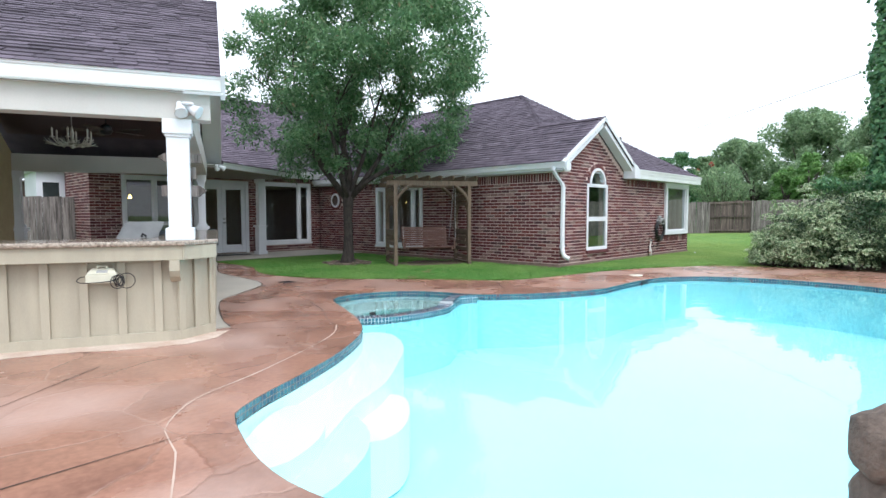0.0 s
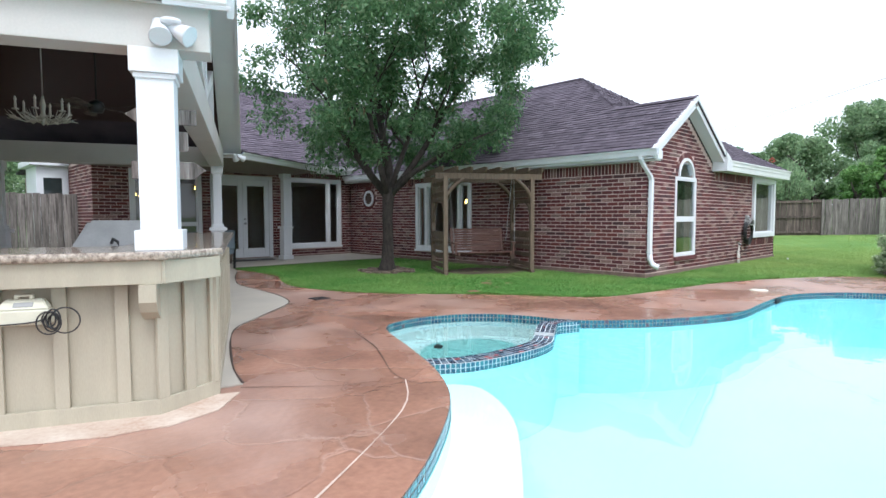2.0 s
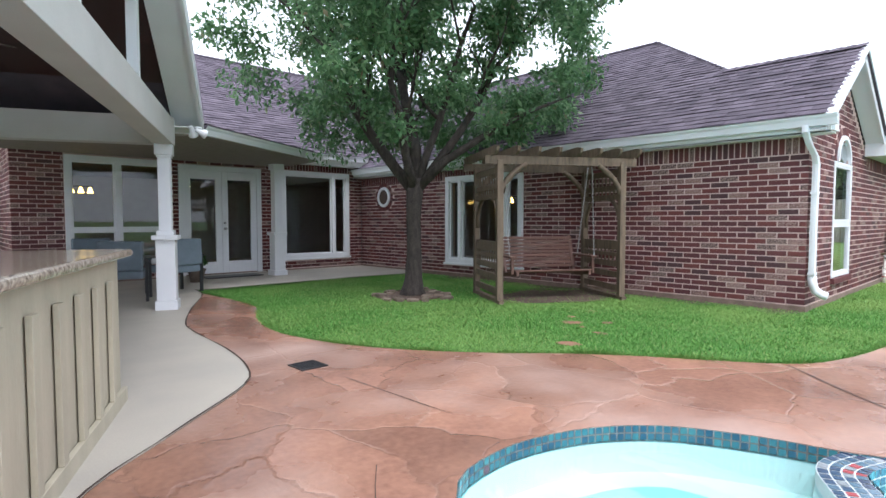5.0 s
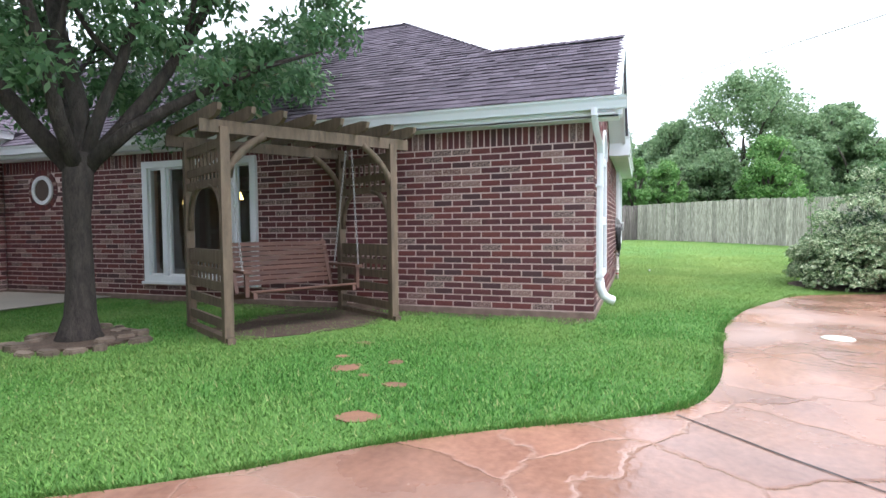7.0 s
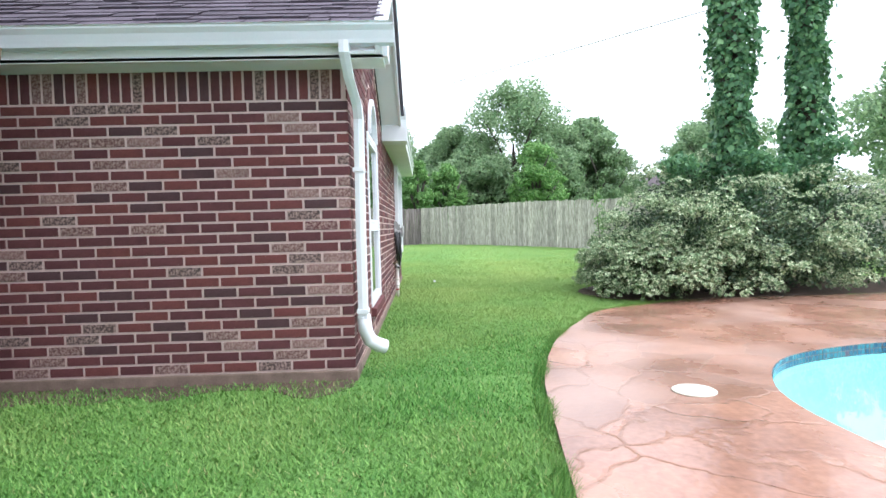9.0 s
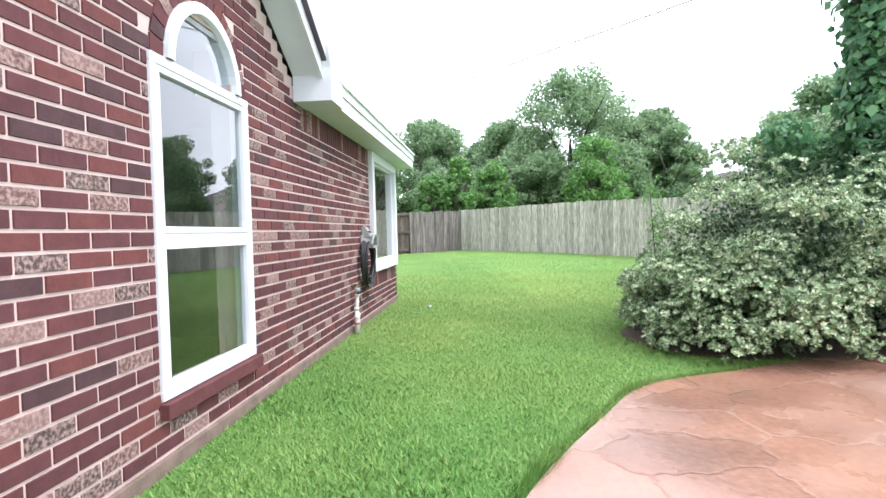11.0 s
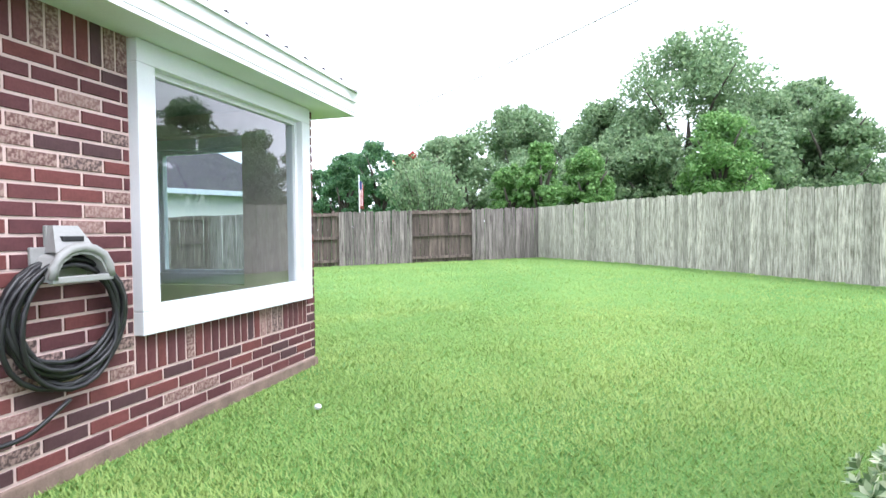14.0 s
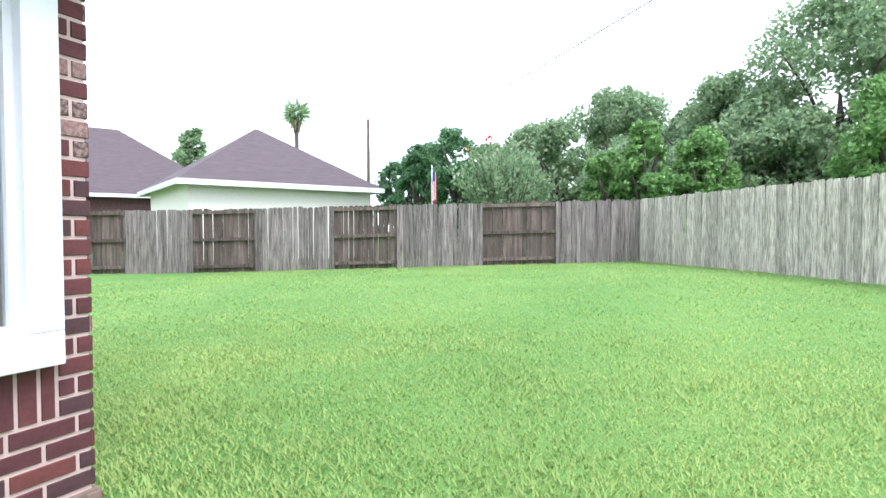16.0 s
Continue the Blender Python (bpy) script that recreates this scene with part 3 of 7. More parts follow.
area = sum(x0 * y1 - x1 * y0 for (x0, y0), (x1, y1) in zip(POOL, POOL[1:] + POOL[:1]))
POOL_CCW = POOL if area > 0 else POOL[::-1]
tile_band(POOL_CCW, (-0.0895, -0.0455), 0.044, tile_mat, "waterline_tiles", pool)
wet = part("water_surface", sheet(POOL, [], -0.078), water_mat, pool, "clear still water mirroring a white sky")
wet.visible_shadow = False
# steps and benches under the water
EDGE = [(-2.53, 1.34), (-2.27, 1.63), (-1.73, 1.93), (-1.10, 2.30), (-0.46, 2.82), (-0.07, 3.35), (0.12, 3.70)]
part("wall_lining", strip_wall([(x + 0.006, y - 0.006) for x, y in POOL if -2.62 < x < 0.16 and 1.1 < y < 3.85], -0.25, -0.096, closed=False), step_mat, pool, "white plaster above the bench")
# No hollow is cut; a black block stands for the skimmer mouth's darkness.
part("skimmer_mouth_block", boxes((6.02, 2.735, -0.085, 6.28, 2.80, -0.02)), black_mat, pool, "black block painted as the dark skimmer opening in the tile band")
part("step", prism(spline([(x - 0.08, y + 0.08) for x, y in EDGE] + [(0.36, 3.46), (0.26, 3.10), (-0.02, 2.70), (-0.41, 2.34), (-0.99, 1.88), (-1.50, 1.62), (-1.95, 1.30), (-2.3, 1.1)]), -0.84, -0.22), step_mat, pool, "white underwater bench")
part("step", prism(spline([(-2.56, 0.98), (-2.53, 1.34), (-2.27, 1.63), (-1.98, 1.80), (-1.84, 1.66), (-1.90, 1.45), (-2.05, 1.22), (-2.28, 1.05)]), -0.835, -0.15), step_mat, pool, "white rounded top step")
part("step", prism(spline([(-2.56, 0.80), (-2.50, 1.20), (-2.0, 1.62), (-1.58, 1.66), (-1.62, 1.33), (-1.85, 1.02), (-2.15, 0.82), (-2.4, 0.72)]), -0.83, -0.27), step_low_mat, pool, "rounded middle step with the water's blue put in its colour")
part("step", prism(spline([(-1.40, 1.75), (-1.10, 2.02), (-0.84, 2.02), (-0.80, 1.82), (-1.05, 1.50), (-1.35, 1.29), (-1.62, 1.30)]), -0.825, -0.38), step_mat, pool, "white rounded lower step")


def dam_side(k):
    out = []
    for i, (x, y) in enumerate(DAM):
        a, b = DAM[max(i - 1, 0)], DAM[min(i + 1, len(DAM) - 1)]
        d = Vector((b[0] - a[0], b[1] - a[1])).normalized()
        out.append((x - d.y * k, y + d.x * k))
    return out


DAM_W = 0.10
dl, dr = dam_side(DAM_W), dam_side(-DAM_W)
spa = thing("spa", Matrix.Identity(4), "raised round spa beside the pool with a tiled spillway", "spa", kind="structure")
cut = next(i for i, (x, y) in enumerate(DAM) if x > 1.72)
part("dam_base", prism(dl + dr[::-1], -0.846, -0.13), plaster_mat, spa, "pale blue plaster foot of the spillway")
part("dam_wall", prism(dl[:cut + 1] + dr[:cut + 1][::-1], -0.13, -0.045), grout_mat, spa, "low curved spillway wall")
part("dam_wall", prism(dl[cut:] + dr[cut:][::-1], -0.13, -0.012), grout_mat, spa, "upper curved spillway wall")


def dam_top(i0, i1, z, name):
    verts, faces = [], []
    for i in range(i0, i1):
        for k in range(4):
            f0, f1 = k / 4, (k + 1) / 4
            q = []
            for j, f in ((i, f0), (i, f1), (i + 1, f1), (i + 1, f0)):
                a, b = Vector(dl[j]), Vector(dr[j])
                q.append(a.lerp(b, f))
            c = sum(q, Vector((0, 0))) / 4
            n0 = len(verts)
            verts += [(*(c + (p - c) * 0.84), z) for p in q]
            faces.append((n0, n0 + 3, n0 + 2, n0 + 1))
    ob = new(name, mesh_from(name, verts, faces, tile_red_mat))
    ob.parent = spa
    tagged(ob, "blue tiles with red flower tiles", kind="stuff")


dam_top(0, cut, -0.042, "spillway_tiles")
dam_top(cut, len(DAM) - 1, -0.009, "spillway_tiles")
tile_band(dr[:cut + 1][::-1], (-0.13, -0.086), 0.044, tile_mat, "front_tiles", spa, out=0.004, closed=False)
tile_band(dr[cut:][::-1], (-0.13, -0.086, -0.042), 0.044, tile_mat, "front_tiles", spa, out=0.004, closed=False)
SPA = dl + [p for p in POOL if inside([(dl[0][0], dl[0][1]), (dl[len(dl) // 2][0], dl[len(dl) // 2][1] - 0.0), (dl[-1][0], dl[-1][1]), (3.2, 5.6), (1.2, 6.2), (-0.4, 5.6)], np.array([p[0]]), np.array([p[1]]))[0]][::-1]
part("shell", prism([(SPA_C[0] + (x - SPA_C[0]) * 1.0, SPA_C[1] + (y - SPA_C[1]) * 1.0) for x, y in SPA], -0.84, -0.27), spa_mat, spa, "pale spa bench")
# Flat sheet on the bench; deep water's darker green is put into its colour.
part("well_patch", prism(spline([(0.89, 4.69), (1.25, 4.92), (1.64, 4.89), (1.95, 4.66), (1.97, 4.32), (1.82, 3.97), (1.67, 3.82), (1.11, 3.96), (0.74, 4.30)]), -0.275, -0.262), mat("spa_deep_tint", (0.36, 0.62, 0.56), (0.31, 0.57, 0.51), rough=0.5, bump=0.0), spa, "sea-green sheet coloured as a deeper spa floor")
drain = bmesh.new()
lathe(drain, [(0.05, 0), (0.05, 0.02), (0.03, 0.03), (0.03, 0.01)], m=Matrix.Translation((1.22, 4.76, -0.262)))
part("drain_cover", drain, black_mat, spa)
part("wall_lining", strip_wall([(SPA_C[0] + (x - SPA_C[0]) * 0.99, SPA_C[1] + (y - SPA_C[1]) * 0.99) for x, y in SPA], -0.27, -0.096), spa_mat, spa, "pale spa wall")
wet = part("water_surface", sheet(SPA, [], -0.082), water_mat, spa, "still spa water")
wet.visible_shadow = False

# ---- house ----
WX, WY, EX = 7.4, 5.4, 15.56          # west wall, south wall, east wall
NY = 15.33                            # porch wall
COURSE, BLEN, MORT = 0.0785, 0.249, 0.0125
TOP = 2.24
SOLDIER = 0.05 + 25 * COURSE
PITCH = 0.633


PENDING = []


def wall_frame(origin, along):
    a = Vector(along).normalized()
    n = Vector((a.y, -a.x, 0))
    m = Matrix((a, -n, Vector((0, 0, 1)))).transposed().to_4x4()
    m.translation = origin
    return m, n


def brick_wall(name, label, origin, along, length, openings=(), top=lambda s: TOP, soldiers=(), z0=0.05, thick=0.25, near=None, arch=None):
    """A brick-faced wall. s runs along it, its face looks to local -y. Openings: (s0, s1, z0, z1)."""
    m, n = wall_frame(origin, along)
    wall = thing(name, m, label, "wall", kind="structure")
    # core with openings
    bm = bmesh.new()
    ss = sorted({0.0, length, *(v for o in openings for v in o[:2])})
    if arch:
        ss = sorted({*ss, *np.arange(0, length, 0.1)})
    for a, b in zip(ss, ss[1:]):
        mid = (a + b) / 2
        hz = top(mid)
        cuts = sorted([(o[2], o[3]) for o in openings if o[0] <= mid <= o[1]])
        z = 0.0
        for c0, c1 in cuts + [(hz, hz)]:
            if c0 - z > 0.003:
                box(bm, max(a, 0.014), 0.007, z, min(b, length - 0.014), thick, c0)
            z = c1
    part("wall_core", bm, mortar_mat, wall)
    found = boxes((-0.010 - len(PENDING) * 0.003, -0.012 - len(PENDING) * 0.002, -0.14, length + 0.010 + len(PENDING) * 0.003, 0.05, z0 - len(PENDING) * 0.004), bevel=0.01)
    part("foundation", found, slab_mat, wall, "earth-stained concrete foundation edge")
    rows = []
    rng = random.Random(len(name) * 7 + int(length * 10))

    def blocked(a, b, za, zb):
        return any(a < o[1] - 0.005 and b > o[0] + 0.005 and za < o[3] - 0.005 and zb > o[2] + 0.005 for o in openings) or (arch and arch(a, b, za, zb))
    count = int((max(top(s) for s in np.linspace(0, length, 60)) - z0) / COURSE)
    solz = [(zz, zz + 0.228, a, b) for zz, a, b in soldiers]
    for k in range(count):
        za = z0 + k * COURSE + MORT
        zb = za + COURSE - MORT
        s = -BLEN / 2 if k % 2 else 0.0
        cuts = [a for a, b, c, d in solz]
        while s < length:
            a, b = max(s, 0), min(s + BLEN, length)
            s += BLEN
            segs = [(a, b)]
            for o in list(openings) + [(c, d, e, f) for e, f, c, d in solz]:
                if za < o[3] - 0.01 and zb > o[2] + 0.01:
                    nx = []
                    for p, q in segs:
                        if q <= o[0] or p >= o[1]:
                            nx.append((p, q))
                        else:
                            if p < o[0]:
                                nx.append((p, o[0]))
                            if q > o[1]:
                                nx.append((o[1], q))
                    segs = nx
            for p, q in segs:
                if q - p < 0.03 or zb > min(top(p), top(q)) + 0.01:
                    continue
                if arch and arch(p, q, za, zb):
                    continue
                rows.append((p + MORT / 2 * (p > 0), q - MORT / 2 * (q < length), za, zb))
    for zz, z1, sa, sb in solz:
        s = sa
        while s < sb - 0.04:
            rows.append((s + MORT / 2, min(s + COURSE, sb) - MORT / 2, zz + MORT, z1))
            s += COURSE
    rows = [(a, b, c, d, rng.uniform(-0.0015, 0.0015)) for a, b, c, d in rows]
    pick = [i for i, r in enumerate(rows) if near and near(r)]
    rng.shuffle(pick)
    pick = set(sorted(pick[:290]))
    shapes = {}
    verts, faces = [], []
    tri = ((0, 1, 5, 4), (1, 2, 6, 5), (2, 3, 7, 6), (3, 0, 4, 7), (4, 5, 6, 7))
    singles = []
    for i, (a, b, c, d, o) in enumerate(rows):
        if i in pick:
            singles.append((a, b, c, d, o))
            continue
        k = len(verts)
        e = 0.003
        verts += [(a, 0.012, c), (b, 0.012, c), (b, 0.012, d), (a, 0.012, d), (a + e, o, c + e), (b - e, o, c + e), (b - e, o, d - e), (a + e, o, d - e)]
        faces += [tuple(k + v for v in f) for f in tri]
    rest = new("brickwork", mesh_from("brickwork", verts, faces, brick_rest_mat))
    rest.parent = wall
    tagged(rest, kind="stuff")
    return wall, singles


def place_bricks():
    """The single bricks, linked last, sharing a mesh among those of one size."""
    shapes = {}
    for wall, singles in PENDING:
        for a, b, c, d, o in singles:
            key = (round(b - a, 2), round(d - c, 2))
            if key not in shapes:
                w, h = (b - a) / 2, (d - c) / 2
                e = 0.004
                v = [(-w, 0.012, -h), (w, 0.012, -h), (w, 0.012, h), (-w, 0.012, h), (-w + e, 0, -h + e), (w - e, 0, -h + e), (w - e, 0, h - e), (-w + e, 0, h - e)]
                shapes[key] = mesh_from("brick", v, [(0, 1, 5, 4), (1, 2, 6, 5), (2, 3, 7, 6), (3, 0, 4, 7), (4, 5, 6, 7)], brick_mat)
            ob = new("brick", shapes[key])
            ob.parent = wall
            ob.location = ((a + b) / 2, o, (c + d) / 2)


# west wall of the wing: s runs south from the porch corner
w2 = (NY - 12.13, NY - 10.03, 0.26, 2.10)
rw_c, rw_r = (NY - 14.36, 1.74), 0.24


def round_hole(a, b, za, zb):
    x, z = (a + b) / 2 - rw_c[0], (za + zb) / 2 - rw_c[1]
    return x * x + z * z < (rw_r + 0.10) ** 2


PENDING.append(brick_wall("wall_west", "dark red brick wall of the house wing with pale mottled bricks", (WX, NY, 0), (0, -1, 0), NY - WY, [w2], soldiers=[(SOLDIER, 0, NY - WY)], near=lambda r: r[0] > NY - WY - 3.2, arch=round_hole))
# gable wall: s runs east
AX0, AX1 = 8.56 - WX, 10.02 - WX
acx = 9.27 - WX
GX0, GX1, GPX, GPZ = 7.17 - WX, 10.93 - WX, 9.05 - WX, 3.64


def gable_top(s):
    if s < GX1 - 0.02:
        return max(TOP, min(GPZ - 0.12, 2.45 + PITCH * (min(s, 2 * GPX - s) - GX0) - 0.20))
    return TOP


AW0, AW1, AZ = 8.70 - WX, 9.78 - WX, 2.02      # the tall window under the half-round
AR = 0.40
BAY = (13.55 - WX, 15.42 - WX, 0.594, 2.232)


def arch_hole(a, b, za, zb):
    x, z = (a + b) / 2 - (AW0 + AW1) / 2, (za + zb) / 2 - AZ
    return z > -0.03 and x * x + z * z < (AR + 0.13) ** 2


PENDING.append(brick_wall("wall_south", "dark red brick gable wall with pale mottled bricks", (WX, WY, 0), (1, 0, 0), EX - WX, [(AW0, AW1, 0.32, AZ), ((AW0 + AW1) / 2 - AR * 0.86, (AW0 + AW1) / 2 + AR * 0.86, AZ, AZ + AR * 0.8), BAY], top=gable_top, soldiers=[(SOLDIER, GX1 - 0.05, BAY[0]), (0.05 + 4 * COURSE, BAY[0], BAY[1])], near=lambda r: r[0] > 3.3 and r[2] < 1.9, arch=arch_hole))
# porch wall: s runs east from x = -9
PX = 0.2
w1 = (5.10 - PX, 7.0 - PX, 0.27, 2.33)
doorop = (2.98 - PX, 4.62 - PX, 0.03, 2.26)
w0 = (0.98 - PX, 2.68 - PX, 0.35, 2.36)
PENDING.append(brick_wall("wall_porch", "dark red brick house wall behind the covered porch", (PX, NY, 0), (1, 0, 0), WX - PX + 0.0, [w1, doorop, w0], top=lambda s: 2.55, soldiers=[(2.335, w1[0], w1[1])]))
EASTW = (0.55, 1.72, 0.70, 2.06)
PENDING.append(brick_wall("wall_east", "dark red brick side wall of the house", (EX, WY, 0), (0, 1, 0), 16.0, [EASTW]))
PENDING.append(brick_wall("wall_side", "dark red brick wall of the far house side", (PX, NY + 9.5, 0), (0, -1, 0), 9.5, top=lambda s: 2.55))


# roofs
def roof_plane(name, label, poly, eave_dir, parent=None, seed=1, expo=0.135, thick=0.09):
    """A sloping roof face: a deck with rows of shingle tabs, each lapping the one below."""
    rng = random.Random(seed)
    pts = [Vector(p) for p in poly]
    e = Vector(eave_dir).normalized()
    nrm = Vector((0, 0, 0))
    for i in range(1, len(pts) - 1):
        nrm += (pts[i] - pts[0]).cross(pts[i + 1] - pts[0])
    nrm.normalize()
    if nrm.z < 0:
        nrm = -nrm
    g = nrm.cross(e)
    if g.z < 0:
        e = -e
        g = nrm.cross(e)
    o = pts[0]
    flat = [((p - o).dot(e), (p - o).dot(g)) for p in pts]
    roof = thing(name, Matrix.Identity(4), label, "roof", kind="structure")
    bm = bmesh.new()
    top = [bm.verts.new(p - nrm * 0.004) for p in pts]
    low = [bm.verts.new(p - nrm * thick) for p in pts]
    bm.faces.new(top)
    bm.faces.new(low[::-1])
    for i in range(len(pts)):
        j = (i + 1) % len(pts)
        bm.faces.new((top[i], low[i], low[j], top[j]))
    bmesh.ops.recalc_face_normals(bm, faces=bm.faces[:])
    part("deck", bm, shingle_mat, roof)
    v0, v1 = min(q[1] for q in flat), max(q[1] for q in flat)
    verts, faces = [], []
    k = 0
    while v0 + k * expo < v1:
        lo, mid, hi = v0 + k * expo, v0 + (k + 0.5) * expo, min(v0 + (k + 1.35) * expo, v1)
        cross = []
        for (x0, y0), (x1, y1) in zip(flat, flat[1:] + flat[:1]):
            if (y0 > mid) != (y1 > mid):
                cross.append(x0 + (mid - y0) * (x1 - x0) / (y1 - y0))
        k += 1
        if len(cross) < 2:
            continue
        a, b = min(cross), max(cross)
        s = a - rng.uniform(0, 0.2)
        while s < b:
            w = rng.choice((0.14, 0.17, 0.20, 0.25, 0.30))
            p, q = max(s + 0.003, a), min(s + w - 0.003, b)
            s += w
            if q - p < 0.03:
                continue
            h = rng.choice((0.012, 0.015, 0.022))
            dl_ = rng.uniform(-0.008, 0.008)
            n0 = len(verts)
            for uu, vv, hh in ((p, lo + dl_, 0), (q, lo + dl_, 0), (p, lo + dl_, h), (q, lo + dl_, h), (q, hi, 0.001), (p, hi, 0.001)):
                verts.append(tuple(o + e * uu + g * vv + nrm * hh))
            faces += [(n0, n0 + 1, n0 + 3, n0 + 2), (n0 + 2, n0 + 3, n0 + 4, n0 + 5)]
    ob = new("shingles", mesh_from("shingles", verts, faces, shingle_mat))
    ob.parent = roof
    tagged(ob, kind="stuff")
    return roof


SH = "purple-brown asphalt shingle roof slope"
E0, RX, RZ = 2.46, 11.48, 2.46 + PITCH * (11.48 - 7.12)
HZ = 2.46 + PITCH * (9.05 - 7.12)
ME = 2.75
roof_plane("roof_west", SH, [(7.12, 5.11, E0), (7.12, 15.3, E0), (7.594, 15.0, ME), (RX, 15 + (RZ - ME) / PITCH, RZ), (RX, 9.46, RZ), (9.05, 7.03, HZ), (9.05, 5.11, HZ)], (0, 1, 0), seed=1)
roof_plane("roof_gable_east", SH, [(10.98, 5.095, E0), (10.98, 5.10, E0), (9.05, 7.03, HZ), (9.05, 5.11, HZ)], (0, 1, 0), seed=2)
roof_plane("roof_south", SH, [(10.98, 5.10, E0), (15.84, 5.10, E0), (RX, 9.46, RZ), (9.05, 7.03, HZ)], (1, 0, 0), seed=3)
roof_plane("roof_east", SH, [(15.84, 5.10, E0), (15.84, 21.0, E0), (RX, 21.0, RZ), (RX, 9.46, RZ)], (0, 1, 0), seed=4)
MZ = ME + PITCH * 5
roof_plane("roof_main", SH, [(-0.05, 15.0, ME), (7.594, 15.0, ME), (RX, 15 + (RZ - ME) / PITCH, RZ), (12.6, 20.0, MZ), (4.95, 20.0, MZ)], (1, 0, 0), seed=5)
roof_plane("roof_hip", SH, [(-0.05, 15.0, ME), (-0.05, 25.0, ME), (4.95, 20.0, MZ)], (0, 1, 0), seed=6)


def caps(name, a, b, w=0.15):
    """Lapped cap shingles along a ridge or hip."""
    a, b = Vector(a), Vector(b)
    d = b - a
    n = int(d.length / 0.16)
    x = d.normalized()
    y = Vector((0, 0, 1)).cross(x).normalized()
    z = x.cross(y)
    verts, faces = [], []
    for i in range(n):
        p = a + d * (i / n)
        q = a + d * ((i + 1.3) / n)
        k = len(verts)
        for base, h in ((p, 0.03), (q, 0.012)):
            verts += [tuple(base - y * w - z * (w * 0.5 - h)), tuple(base + z * h), tuple(base + y * w - z * (w * 0.5 - h))]
        faces += [(k, k + 1, k + 4, k + 3), (k + 1, k + 2, k + 5, k + 4)]
    tagged(new(name, mesh_from(name, verts, faces, shingle_mat)), "lapped ridge cap shingles", "ridge cap", kind="structure")


caps("trim_ridge", (9.05, 5.11, HZ), (9.05, 7.03, HZ))
caps("trim_hip", (9.05, 7.03, HZ), (RX, 9.46, RZ))
caps("trim_hip", (15.84, 5.10, E0), (RX, 9.46, RZ))
caps("trim_ridge", (RX, 9.46, RZ), (RX, 18.9, RZ))
caps("trim_ridge", (4.95, 20, MZ), (12.6, 20, MZ))
caps("trim_hip", (-0.05, 15, ME), (4.95, 20, MZ))


# eaves, gutters, downspouts
def gutter(name, a, b, label="white metal gutter under the shingles", drop=0.0):
    """A white gutter with a moulded face from a to b (its top outer edge), on the left of the way."""
    a, b = Vector(a), Vector(b)
    d = (b - a).normalized()
    s = Vector((-d.y, d.x, 0))
    prof = [(0.0, 0.0), (0.012, 0.0), (0.012, -0.02), (0.035, -0.05), (0.05, -0.10), (0.055, -0.125), (0.13, -0.125), (0.13, 0.0), (0.12, 0.0), (0.12, -0.115), (0.06, -0.115), (0.045, -0.05), (0.02, -0.012)]
    bm = bmesh.new()
    rings = [[bm.verts.new(p + s * u + Vector((0, 0, z))) for u, z in prof] for p in (a, b)]
    n = len(prof)
    for i in range(n):
        bm.faces.new((rings[0][i], rings[0][(i + 1) % n], rings[1][(i + 1) % n], rings[1][i]))
    bm.faces.new(rings[0][::-1])
    bm.faces.new(rings[1])
    bmesh.ops.recalc_face_normals(bm, faces=bm.faces[:])
    return tagged(part(name, bm, white_mat), label, "gutter", kind="structure")


gutter("trim_gutter", (7.02, 15.25, 2.44), (7.02, 5.04, 2.44))
gutter("trim_gutter", (0.0, 14.90, 2.74), (7.35, 14.90, 2.74))
tagged(part("trim_eave_west", boxes((7.15, 5.12, 2.24, 7.19, 15.3, 2.44), (7.15, 5.12, 2.235, 7.398, 15.3, 2.26)), soffit_mat), "white eave board and soffit", "eave", kind="structure")
tagged(part("trim_eave_porch", boxes((-0.05, 15.03, 2.50, 7.39, 15.07, 2.72), (-0.05, 15.03, 2.49, 7.39, 15.325, 2.515)), soffit_mat), "white eave board and soffit", "eave", kind="structure")
tagged(part("trim_eave_south", boxes((10.9, 5.10, 2.27, 15.84, 5.13, 2.45), (10.9, 5.085, 2.36, 15.855, 5.0995, 2.455), (10.9, 5.066, 2.447, 15.862, 5.083, 2.482), (10.9, 5.10, 2.235, 15.84, 5.397, 2.265)), soffit_mat), "white eave board and soffit", "eave", kind="structure")
tagged(part("trim_eave_east", boxes((15.80, 5.132, 2.266, 15.838, 21, 2.45), (15.565, 5.398, 2.235, 15.84, 21, 2.265)), soffit_mat), "white eave board and soffit", "eave", kind="structure")


def rake(x0, z0, x1, z1):
    bm = bmesh.new()
    beam(bm, (x0, 5.12, z0 - 0.02), (x1, 5.12, z1 - 0.02), 0.05, 0.09, bevel=0.006)
    beam(bm, (x0, 5.155, z0 - 0.09), (x1, 5.155, z1 - 0.09), 0.03, 0.20)
    beam(bm, (x0, 5.28, z0 - 0.17), (x1, 5.28, z1 - 0.17), 0.23, 0.02)
    return bm


tagged(part("trim_rake", rake(7.10, E0 - 0.03, 9.05, HZ - 0.02), white_mat), "white painted gable rake board", "rake board", kind="structure")
tagged(part("trim_rake", rake(11.0, E0 - 0.03, 9.05, HZ - 0.02), white_mat), "white painted gable rake board", "rake board", kind="structure")
bm = bmesh.new()
vs = [(10.70, 2.229), (11.05, 2.229), (11.05, 2.44), (10.90, 2.55), (10.62, 2.66), (10.70, 2.50)]
lo = [bm.verts.new((x, 5.07, z)) for x, z in vs]
hi = [bm.verts.new((x, 5.398, z)) for x, z in vs]
bm.faces.new(lo)
bm.faces.new(hi[::-1])
